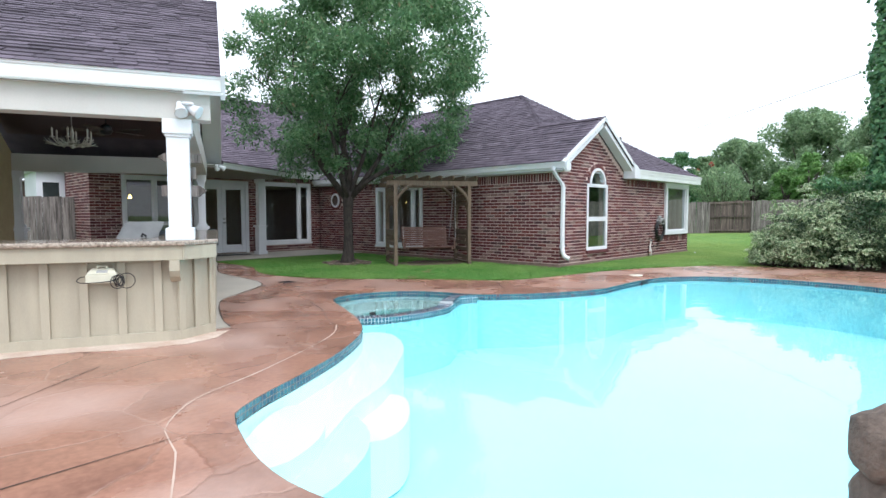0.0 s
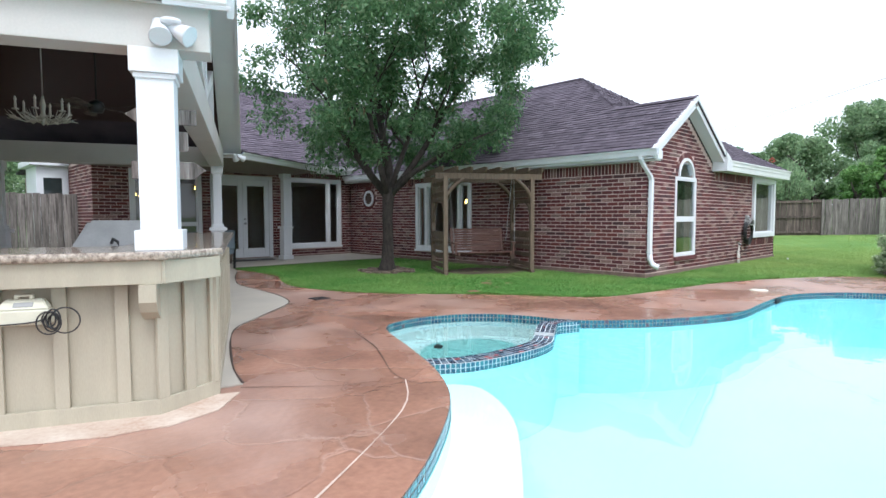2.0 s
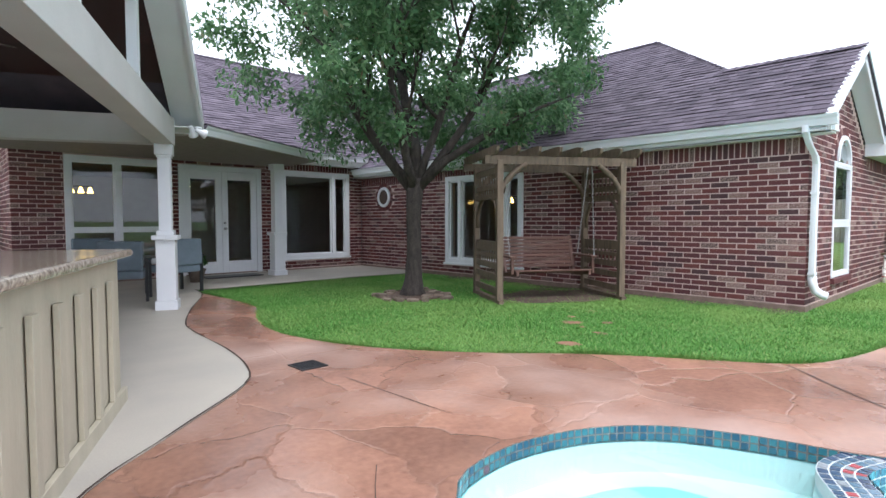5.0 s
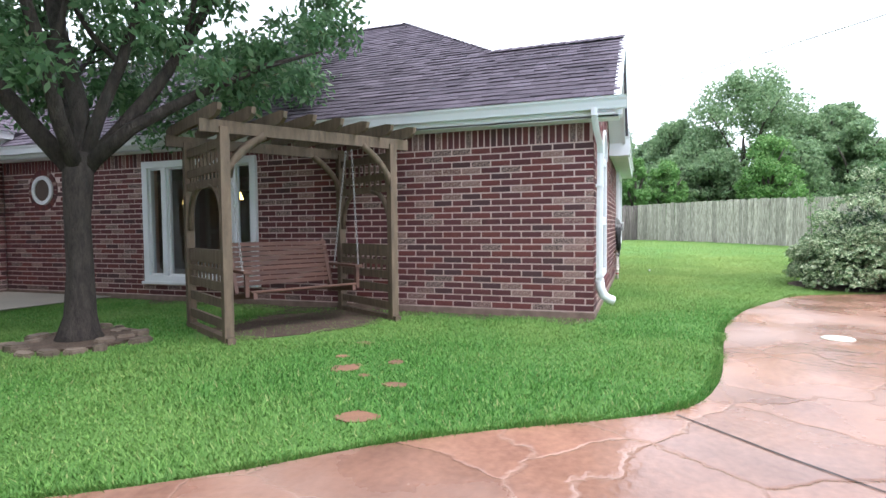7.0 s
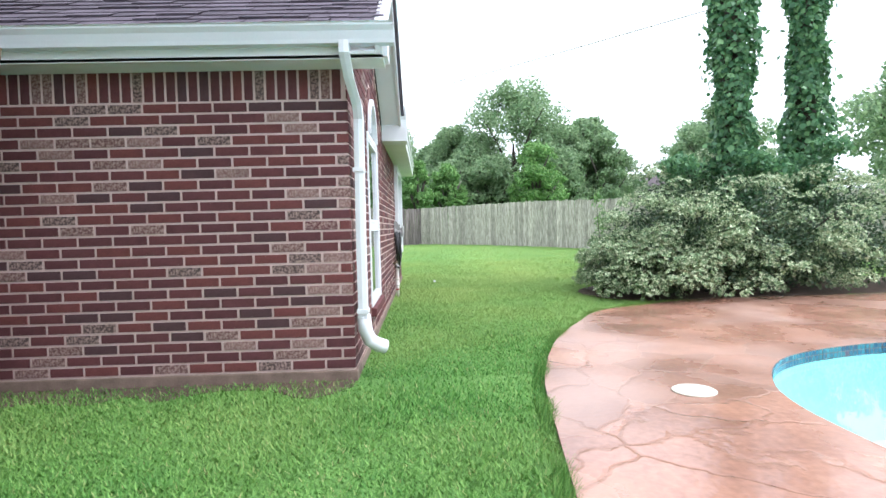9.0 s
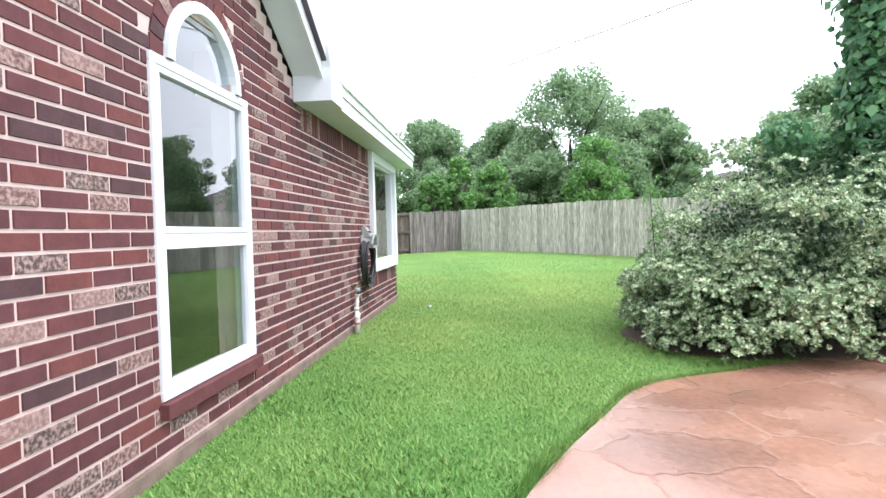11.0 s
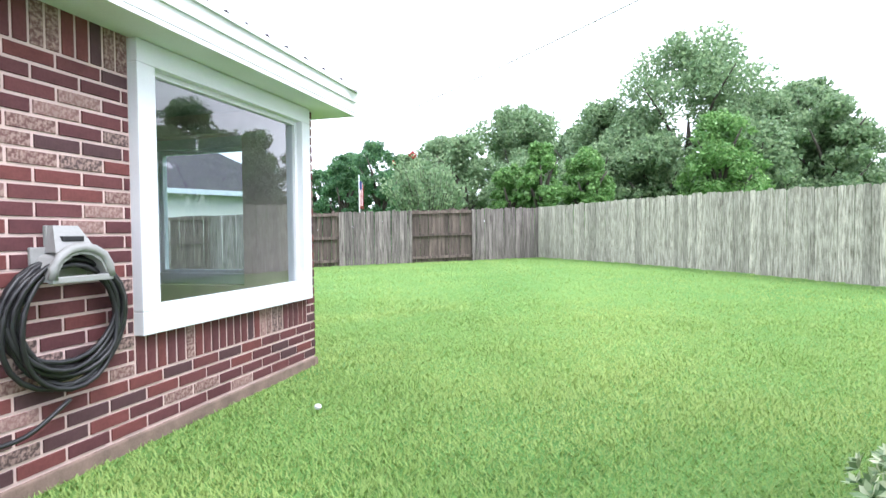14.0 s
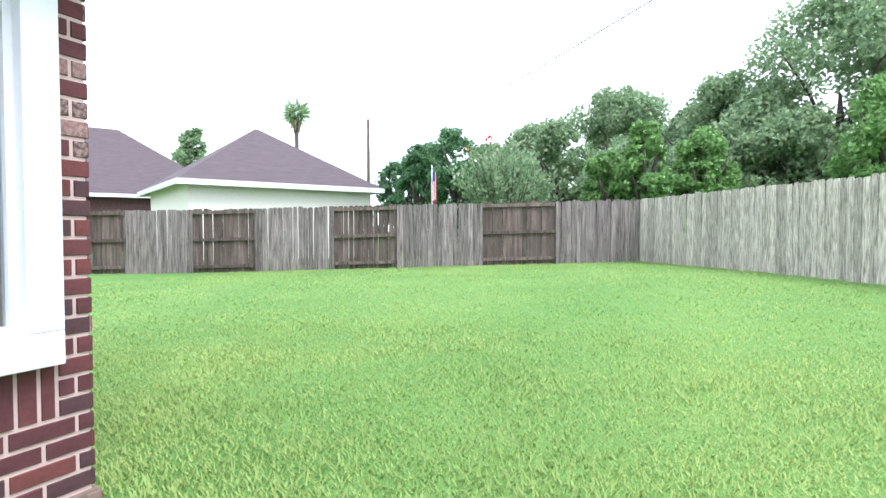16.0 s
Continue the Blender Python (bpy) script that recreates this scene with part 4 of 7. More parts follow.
for i in range(6):
    bm.faces.new((lo[i], hi[i], hi[(i + 1) % 6], lo[(i + 1) % 6]))
bmesh.ops.recalc_face_normals(bm, faces=bm.faces[:])
tagged(part("trim_return", bm, white_mat), "white boxed eave return of the gable", "eave return", kind="structure")
bm = bmesh.new()
box(bm, 7.20, 5.09, 2.262, 7.40, 5.398, 2.42)
tagged(part("trim_return", bm, white_mat), "white boxed eave corner", "eave return", kind="structure")


def downspout():
    ds = thing("downspout", pose(7.46, 5.28, 0), "white corrugated metal downspout at the house corner", "downspout")
    bm = bmesh.new()
    path = [(-0.36, 0.09, 2.33), (-0.36, 0.09, 2.25), (-0.24, 0.08, 2.12), (-0.06, 0.05, 1.97), (0.0, 0.05, 1.88), (0.0, 0.06, 1.0), (0.0, 0.06, 0.42)]
    sh = [(-0.045, -0.033), (-0.02, -0.030), (0, -0.035), (0.02, -0.030), (0.045, -0.033), (0.05, 0), (0.045, 0.033), (-0.045, 0.033), (-0.05, 0)]

    def run(path, name):
        bm = bmesh.new()
        rings = [[bm.verts.new((p[0] + x, p[1] + y, p[2])) for x, y in sh] for p in path]
        for q, r in zip(rings, rings[1:]):
            for k in range(len(sh)):
                bm.faces.new((q[k], q[(k + 1) % len(sh)], r[(k + 1) % len(sh)], r[k]))
        bm.faces.new(rings[0])
        bm.faces.new(rings[-1])
        bmesh.ops.recalc_face_normals(bm, faces=bm.faces[:])
        return part(name, bm, white_mat, ds)
    run(path, "pipe")
    bm = bmesh.new()
    pts = [(0.0, 0.06, 0.44), (0.006, 0.05, 0.33), (0.02, 0.02, 0.25), (0.05, -0.04, 0.205), (0.078, -0.09, 0.185)]
    tube(bm, pts, [0.052, 0.054, 0.055, 0.054, 0.054], 10)
    part("elbow", bm, white_mat, ds)
    for z in (0.46, 1.50):
        part("strap", boxes((-0.058, 0.018, z, 0.058, 0.10, z + 0.03)), white_mat, ds)


downspout()


def pane(x0, x1, z0, z1, y=0.02):
    """One sheet of glass that faces local -y."""
    bm = bmesh.new()
    bm.faces.new([bm.verts.new(p) for p in ((x0, y, z0), (x1, y, z0), (x1, y, z1), (x0, y, z1))])
    return bm


# windows: local x along the wall, face towards -y
def window(name, wall, s0, s1, z0, z1, mull=(), bars=(), label="white-framed window", fw=0.10, sill=0.03, depth=0.05, mw=0.045, sw=0.03):
    w = thing(name, Matrix.Identity(4), label, "window", kind="structure")
    w.matrix_world = wall.matrix_world
    rows = [(s0, -depth, z0, s1, 0.10, z0 + fw), (s0, -depth, z1 - fw, s1, 0.10, z1), (s0, -depth, z0 + fw, s0 + fw, 0.10, z1 - fw), (s1 - fw, -depth, z0 + fw, s1, 0.10, z1 - fw)]
    part("window_frame", boxes(*rows, bevel=0.006), white_mat, w)
    if sill:
        part("window_sill", boxes((s0 - 0.03, -depth - sill, z0 - 0.03, s1 + 0.03, 0.02, z0 + 0.012), bevel=0.006), white_mat, w)
    xs = [s0 + fw] + [v for c in mull for v in (c - mw, c + mw)] + [s1 - fw]
    for c in mull:
        part("mullion", boxes((c - mw, -depth + 0.006, z0 + fw, c + mw, 0.09, z1 - fw), bevel=0.005), white_mat, w)
    for a, b in zip(xs[::2], xs[1::2]):
        zs = [z0 + fw] + [v for c in bars for v in (c - 0.025, c + 0.025)] + [z1 - fw]
        for c in bars:
            part("sash_bar", boxes((a, 0.0, c - 0.025, b, 0.05, c + 0.025), bevel=0.004), white_mat, w)
        for c, d in zip(zs[::2], zs[1::2]):
            part("sash", boxes((a, -0.005, c, a + sw, 0.04, d), (b - sw, -0.005, c, b, 0.04, d), (a + sw, -0.005, c, b - sw, 0.04, c + sw), (a + sw, -0.005, d - sw, b - sw, 0.04, d)), white_mat, w)
            g = part("pane", pane(a + sw, b - sw, c + sw, d - sw), glass_mat, w)
            g.visible_shadow = False
    return w


west, south, porch, east = (PENDING[i][0] for i in range(4))
bpy.context.view_layer.update()
window("window_1", west, *w2, mull=(w2[0] + 0.42, w2[1] - 0.42), label="wide white triple window in the brick wing wall")
window("window_2", south, AW0, AW1, 0.32, AZ, bars=(1.12,), sill=0, fw=0.05, sw=0.032, depth=0.012, label="tall white sash window below a half-round light")
window("window_3", south, *BAY, sill=0, fw=0.13, label="large white picture window at the house corner", depth=0.06)
window("window_4", porch, *w1, mull=(w1[0] + 0.12, w1[1] - 0.45), label="wide white picture window under the porch eave")
window("window_5", porch, *w0, mull=((w0[0] + w0[1]) / 2,), bars=(1.0,), label="white double window behind the covered patio")
window("window_6", east, *EASTW, label="white window in the side wall")
window("window_7", PENDING[4][0], 3.2, 5.4, 0.7, 2.3, mull=(4.3,), label="white window in the far side wall")


def arch_window():
    w = thing("window_8", Matrix.Identity(4), "white half-round window light over the tall sash", "window", kind="structure")
    w.matrix_world = south.matrix_world
    cx = (AW0 + AW1) / 2
    bm = bmesh.new()
    n = 20
    rings = []
    for i in range(n + 1):
        a = math.pi * i / n
        rings.append([bm.verts.new((cx + r * math.cos(a), y, AZ + r * math.sin(a))) for r, y in ((AR - 0.05, -0.03), (AR + 0.01, -0.03), (AR + 0.01, 0.10), (AR - 0.05, 0.10))])
    for q, r in zip(rings, rings[1:]):
        for k in range(4):
            bm.faces.new((q[k], r[k], r[(k + 1) % 4], q[(k + 1) % 4]))
    bmesh.ops.recalc_face_normals(bm, faces=bm.faces[:])
    part("window_frame", bm, white_mat, w)
    bm = bmesh.new()
    bm.faces.new([bm.verts.new((cx + (AR - 0.05) * math.cos(math.pi * i / n), 0.02, AZ + (AR - 0.05) * math.sin(math.pi * i / n))) for i in range(n + 1)])
    g = part("pane", bm, glass_mat, w)
    g.visible_shadow = False
    # header bricks set round the arch, and mortar behind them
    bm = bmesh.new()
    for i in range(17):
        a0, a1 = math.pi * (i + 0.06) / 17, math.pi * (i + 0.94) / 17
        vs = []
        for y in (-0.004, 0.05):
            for a, r in ((a0, AR + 0.015), (a1, AR + 0.015), (a1, AR + 0.125), (a0, AR + 0.125)):
                vs.append(bm.verts.new((cx + r * math.cos(a), y, AZ + r * math.sin(a))))
        bm.faces.new(vs[:4])
        for k in range(4):
            bm.faces.new((vs[k], vs[4 + k], vs[4 + (k + 1) % 4], vs[(k + 1) % 4]))
    bmesh.ops.recalc_face_normals(bm, faces=bm.faces[:])
    tagged(part("arch_bricks", bm, brick_rest_mat, w, "ring of dark red header bricks"), kind="stuff")
    bm = boxes((AW0 - 0.02, -0.05, 0.235, AW1 + 0.02, 0.03, 0.315), bevel=0.006)
    part("window_sill", bm, brick_mat, w, "brick sill")


arch_window()


def round_window():
    w = thing("window_9", Matrix.Identity(4), "small round window ringed with header bricks", "window", kind="structure")
    w.matrix_world = west.matrix_world
    n = 28
    bm = bmesh.new()
    rings = []
    for i in range(n):
        a = 2 * math.pi * i / n
        rings.append([bm.verts.new((rw_c[0] + r * math.cos(a), y, rw_c[1] + r * math.sin(a))) for r, y in ((rw_r - 0.06, -0.03), (rw_r, -0.03), (rw_r + 0.005, 0.0), (rw_r - 0.06, 0.0))])
    for i in range(n):
        q, r = rings[i], rings[(i + 1) % n]
        for k in range(4):
            bm.faces.new((q[k], r[k], r[(k + 1) % 4], q[(k + 1) % 4]))
    bmesh.ops.recalc_face_normals(bm, faces=bm.faces[:])
    part("window_frame", bm, white_mat, w)
    bm = bmesh.new()
    bm.faces.new([bm.verts.new((rw_c[0] + rw_r * 0.8 * math.cos(2 * math.pi * i / n), -0.008, rw_c[1] + rw_r * 0.8 * math.sin(2 * math.pi * i / n))) for i in range(n)])
    part("pane", bm, mat("smoked_pane", (0.10, 0.07, 0.06), rough=0.08, bump=0.0), w)
    bm = bmesh.new()
    for i in range(26):
        a0, a1 = 2 * math.pi * (i + 0.06) / 26, 2 * math.pi * (i + 0.94) / 26
        vs = []
        for y in (-0.004, 0.012):
            for a, r in ((a0, rw_r + 0.01), (a1, rw_r + 0.01), (a1, rw_r + 0.10), (a0, rw_r + 0.10)):
                vs.append(bm.verts.new((rw_c[0] + r * math.cos(a), y, rw_c[1] + r * math.sin(a))))
        bm.faces.new(vs[:4])
        for k in range(4):
            bm.faces.new((vs[k], vs[4 + k], vs[4 + (k + 1) % 4], vs[(k + 1) % 4]))
    bmesh.ops.recalc_face_normals(bm, faces=bm.faces[:])
    tagged(part("ring_bricks", bm, brick_rest_mat, w, "ring of dark red header bricks"), kind="stuff")


round_window()


def french_doors():
    d = thing("door_1", Matrix.Identity(4), "closed white french doors with full glass panes", "door", kind="structure")
    d.matrix_world = porch.matrix_world
    a, b, z0, z1 = doorop
    part("door_frame", boxes((a - 0.06, -0.03, z0, a + 0.05, 0.12, z1 + 0.06), (b - 0.05, -0.03, z0, b + 0.06, 0.12, z1 + 0.06), (a + 0.05, -0.03, z1 - 0.05, b - 0.05, 0.12, z1 + 0.06), bevel=0.006), white_mat, d)
    mid = (a + b) / 2
    for p, q, side in ((a + 0.05, mid - 0.002, 1), (mid + 0.002, b - 0.05, -1)):
        leaf = part("leaf", boxes((p, 0.0, z0 + 0.02, p + 0.13, 0.045, z1 - 0.05), (q - 0.13, 0.0, z0 + 0.02, q, 0.045, z1 - 0.05), (p + 0.13, 0.0, z0 + 0.02, q - 0.13, 0.045, z0 + 0.27), (p + 0.13, 0.0, z1 - 0.22, q - 0.13, 0.045, z1 - 0.05), bevel=0.004), white_mat, d)
        g = part("pane", pane(p + 0.13, q - 0.13, z0 + 0.27, z1 - 0.22), glass_mat, leaf)
        g.visible_shadow = False
    bm = bmesh.new()
    lathe(bm, [(0.03, 0), (0.03, 0.01), (0.012, 0.015), (0.012, 0.04), (0.028, 0.05), (0.028, 0.065), (0.01, 0.075)], 14, Matrix.Translation((mid + 0.06, 0.0, 1.0)) @ pose(0, 0, 0, 90))
    lathe(bm, [(0.028, 0), (0.028, 0.012), (0.012, 0.02)], 14, Matrix.Translation((mid + 0.06, 0.0, 1.12)) @ pose(0, 0, 0, 90))
    part("door_handle", bm, metal_mat, d, "steel knob and deadbolt")
    part("threshold", boxes((a - 0.1, -0.30, 0.0, b + 0.1, 0.0, z0), bevel=0.005), concrete_mat, d)


french_doors()
tagged(part("interior_floor", boxes((7.66, 5.66, 0.0, 15.3, 21, 0.05), (0.46, 15.6, 0.0, 7.65, 24.8, 0.05)), floor_mat), "dim interior floor behind the windows", "floor", kind="structure")
tagged(part("ceiling", boxes((7.41, 5.41, 2.30, 15.55, 21, 2.33), (0.21, 15.34, 2.50, 7.40, 24.8, 2.53)), iwall_mat), "plain interior ceiling", "ceiling", kind="structure")
tagged(part("wall_inner", boxes((11.9, 5.66, 0.05, 12.0, 21, 2.30), (12.0, 8.9, 0.05, 15.3, 9.0, 2.30), (7.66, 9.0, 0.05, 11.9, 9.1, 2.30), (0.46, 19.8, 0.05, 11.9, 19.9, 2.30)), iwall_mat), "plain grey interior partition wall", "wall", kind="structure")
# Unseen attic wall and back roof slope, added to keep sky light out.
tagged(part("wall_attic_blocker", boxes((7.42, 15.60, 2.26, 7.62, 24.8, 2.70), (0.46, 24.6, 2.53, 15.3, 24.79, 2.74)), iwall_mat), "unseen partition added above the ceilings to block sky light", "wall", kind="structure")
roof_plane("roof_back_blocker", SH, [(-0.05, 25.0, ME), (15.84, 25.0, ME), (12.6, 20.0, MZ), (4.95, 20.0, MZ)], (1, 0, 0), seed=7, expo=0.4)
tagged(part("wall_back", boxes((0.2, 24.8, 0, 15.56, 25.0, 2.55)), mortar_mat), "plain far back wall of the house", "wall", kind="structure")

# ---- covered patio: x runs back along its side, y along its front ----
PM = pose(-1.85, 3.95, 0, 0, 0, 65.6)
LU, LV = 7.90, 3.55


def pav(name, label, category, at=(0, 0, 0), turn=0, group="", kind=""):
    ob = thing(name, PM @ pose(*at, 0, 0, turn), label, category, group, kind)
    return ob


def counter():
    c = pav("bar_counter", "cream board-and-batten outdoor bar with corbels", "bar counter")
    V1, U0, V0, CH = 3.4, -0.10, -0.28, 0.30
    out = [(U0 + 0.02, V1), (U0 + 0.02, V0 + CH + 0.02), (U0 + CH, V0 + 0.02), (3.85, V0 + 0.02), (3.85, 0.25), (0.50, 0.25), (0.50, V1)]
    part("body", prism(out, 0.0, 0.93), cream_mat, c)
    skirt = [(U0, V1), (U0, V0 + CH), (U0 + CH, V0), (3.86, V0)]

    def run(pts, z0, z1, t, name, push=0.0, label=""):
        bm = bmesh.new()
        for (x0, y0), (x1, y1) in zip(pts, pts[1:]):
            d = Vector((x1 - x0, y1 - y0)).normalized()
            n = Vector((d.y, -d.x))
            if n.dot(Vector((x0, y0)) - Vector((1.5, 1.5))) < 0:
                n = -n
            a = Vector((x0, y0)) + n * push - d * (t * 0.4 + push * 0.42)
            b = Vector((x1, y1)) + n * push + d * (t * 0.4 + push * 0.42)
            beam(bm, (a.x, a.y, (z0 + z1) / 2), (b.x, b.y, (z0 + z1) / 2), t, z1 - z0, bevel=0.004)
        return part(name, bm, cream_mat, c, label)
    run(skirt, 0.0, 0.10, 0.03, "base_board")
    run(skirt[:2] + [(U0 + CH - 0.09, V0 + 0.09)], 0.80, 0.935, 0.05, "apron", push=0.10, label="cream apron board under the bar top")
    # battens
    for (x0, y0), (x1, y1), k in ((skirt[1], skirt[0], 11), (skirt[1], skirt[2], 3), (skirt[2], skirt[3], 12)):
        for i in range(k):
            f = (i + 0.61) / k if k == 11 else (i + 0.02) / k if k > 3 else (i + 0.1) / (k - 0.8)
            x, y = x0 + (x1 - x0) * f, y0 + (y1 - y0) * f
            d = Vector((x1 - x0, y1 - y0)).normalized() * 0.035
            bm = bmesh.new()
            beam(bm, (x - d.x, y - d.y, 0.455), (x + d.x, y + d.y, 0.455), 0.025, 0.71, bevel=0.003)
            part("batten", bm, cream_mat, c)
    for x, y in ((U0 - 0.06, 0.05), (U0 - 0.06, 1.75), (U0 - 0.06, 2.9)):
        bm = bmesh.new()
        prof = [(0.06, 0.80), (-0.10, 0.80), (-0.10, 0.70), (-0.06, 0.64), (0.06, 0.58)]
        lo = [bm.verts.new((x + p, y - 0.045, z)) for p, z in prof]
        hi = [bm.verts.new((x + p, y + 0.045, z)) for p, z in prof]
        bm.faces.new(lo)
        bm.faces.new(hi[::-1])
        for i in range(5):
            bm.faces.new((lo[i], hi[i], hi[(i + 1) % 5], lo[(i + 1) % 5]))
        bmesh.ops.recalc_face_normals(bm, faces=bm.faces[:])
        part("corbel", bm, cream_mat, c)
    o = 0.16
    top = [(U0 - o, V1 + 0.02), (U0 - o, V0 + CH - o * 0.4), (U0 + CH - 0.12, V0 - 0.06), (3.90, V0 - 0.06), (3.90, 0.33), (0.56, 0.33), (0.56, V1 + 0.02)]
    bm = prism(top, 0.936, 0.985)
    bmesh.ops.recalc_face_normals(bm, faces=bm.faces[:])
    es = [e for e in bm.edges if abs(e.verts[0].co.z - e.verts[1].co.z) < 1e-5]
    bmesh.ops.bevel(bm, geom=es, offset=0.02, segments=3, affect="EDGES", profile=0.5)
    t = tagged(part("worktop", bm, granite_mat), "speckled beige granite bar top with a rounded edge", "worktop")
    t.matrix_world = PM


counter()
foot = [(-0.06, 3.4), (-0.06, -0.05), (0.18, -0.25), (0.18, -0.42), (-0.14, -0.30)] + [(-0.34 - 0.10 * noise.noise((v * 1.3, 0.7, 0.2)) - 0.03 * noise.noise((v * 6, 0.1, 4.2)), v) for v in np.arange(-0.05, 3.41, 0.15)]
tagged(part("pavement_footing", prism(foot[::-1], 0.002, 0.009), mat("pale_concrete", (0.60, 0.52, 0.44), (0.40, 0.27, 0.20), scale=3.0, fine=40, rough=0.7, bump=0.3)), "pale worn concrete footing along the bar", "pavement", kind="structure").matrix_world = PM


def column(at, z0, z1, w, base_h, label, group="white patio columns", ped=0.0):
    c = pav("column", label, "column", (at[0], at[1], 0), group=group)
    h = w / 2
    if ped:
        part("pedestal", boxes((-h - 0.06, -h - 0.06, z0, h + 0.06, h + 0.06, z0 + 0.12), (-h - 0.04, -h - 0.04, z0 + 0.12, h + 0.04, h + 0.04, ped - 0.06), (-h - 0.08, -h - 0.08, ped - 0.06, h + 0.08, h + 0.08, ped), bevel=0.006), white_mat, c)
        z0 = ped
    part("shaft", boxes((-h, -h, z0, h, h, z1), bevel=0.006), white_mat, c)
    part("base", boxes((-h - 0.028, -h - 0.028, z0, h + 0.028, h + 0.028, z0 + base_h), bevel=0.006), white_mat, c)
    part("capital", boxes((-h - 0.03, -h - 0.03, z1 - 0.14, h + 0.03, h + 0.03, z1), (-h - 0.012, -h - 0.012, z1 - 0.17, h + 0.012, h + 0.012, z1 - 0.14), bevel=0.005), white_mat, c)


column((0, 0), 0.985, 2.15, 0.20, 0.12, "white square column standing on the bar top")
column((LU, 0), 0.012, 2.15, 0.15, 0.06, "white square column on a pedestal beside the concrete slab", ped=0.98)
column((LU, LV - 0.05), 0.012, 2.15, 0.15, 0.06, "white square column on a pedestal beside the concrete slab", ped=0.98)
pc = thing("column", pose(4.62, 14.45, 0), "white porch column on a pedestal beside the french doors", "column", "white patio columns")
part("pedestal", boxes((-0.15, -0.15, 0.012, 0.15, 0.15, 0.12), (-0.12, -0.12, 0.12, 0.12, 0.12, 0.86), (-0.16, -0.16, 0.86, 0.16, 0.16, 0.92), bevel=0.006), white_mat, pc)
part("shaft", boxes((-0.09, -0.09, 0.92, 0.09, 0.09, 2.36), bevel=0.006), white_mat, pc)
part("capital", boxes((-0.12, -0.12, 2.24, 0.12, 0.12, 2.36), bevel=0.006), white_mat, pc)

# roof frame and roof
SL = 0.52
US, UE, VS, VE = -0.19, LU + 0.62, -0.40, LV + 0.5
UR = LU / 2
PE = 2.56
PRZ = PE + SL * (UR - US)


def beams():
    rows = (("trim_beam_front", boxes((-0.11, VS + 0.1, 2.15, 0.11, LV, 2.50), bevel=0.006), "cream painted front beam"),
            ("trim_beam_side", boxes((0.112, -0.12, 2.15, LU - 0.102, 0.12, 2.48), bevel=0.006), "white painted side tie beam"),
            ("trim_beam_rear", boxes((LU - 0.1, -0.12, 2.15, LU + 0.1, LV, 2.50), bevel=0.006), "white painted rear beam"))
    # Cream dulled: the shade beneath the eaves is put into this paint.
    beam_mat = mat("beam_cream_shaded", (0.54, 0.52, 0.49), (0.47, 0.455, 0.43), scale=2, rough=0.55, bump=0.08)
    for n, bm, lab in rows:
        ob = tagged(part(n, bm, beam_mat), lab, "beam", kind="structure")
        ob.matrix_world = PM
    bm = bmesh.new()
    beam(bm, (UR, 0, 2.48), (UR, 0, PRZ - 0.15), 0.14, 0.14, up=(0, 1, 0))
    for s in (-1, 1):
        beam(bm, (UR, 0, 2.70), (UR + s * 2.0, 0, PRZ - 0.25 - SL * 2.0), 0.12, 0.14)
        beam(bm, (UR + s * 2.1, 0, 2.48), (UR + s * 2.1, 0, PRZ - 0.25 - SL * 2.1), 0.10, 0.10, up=(0, 1, 0))
    ob = tagged(part("trim_truss", bm, white_mat), "white king-post truss in the open gable", "truss", kind="structure")
    ob.matrix_world = PM


beams()


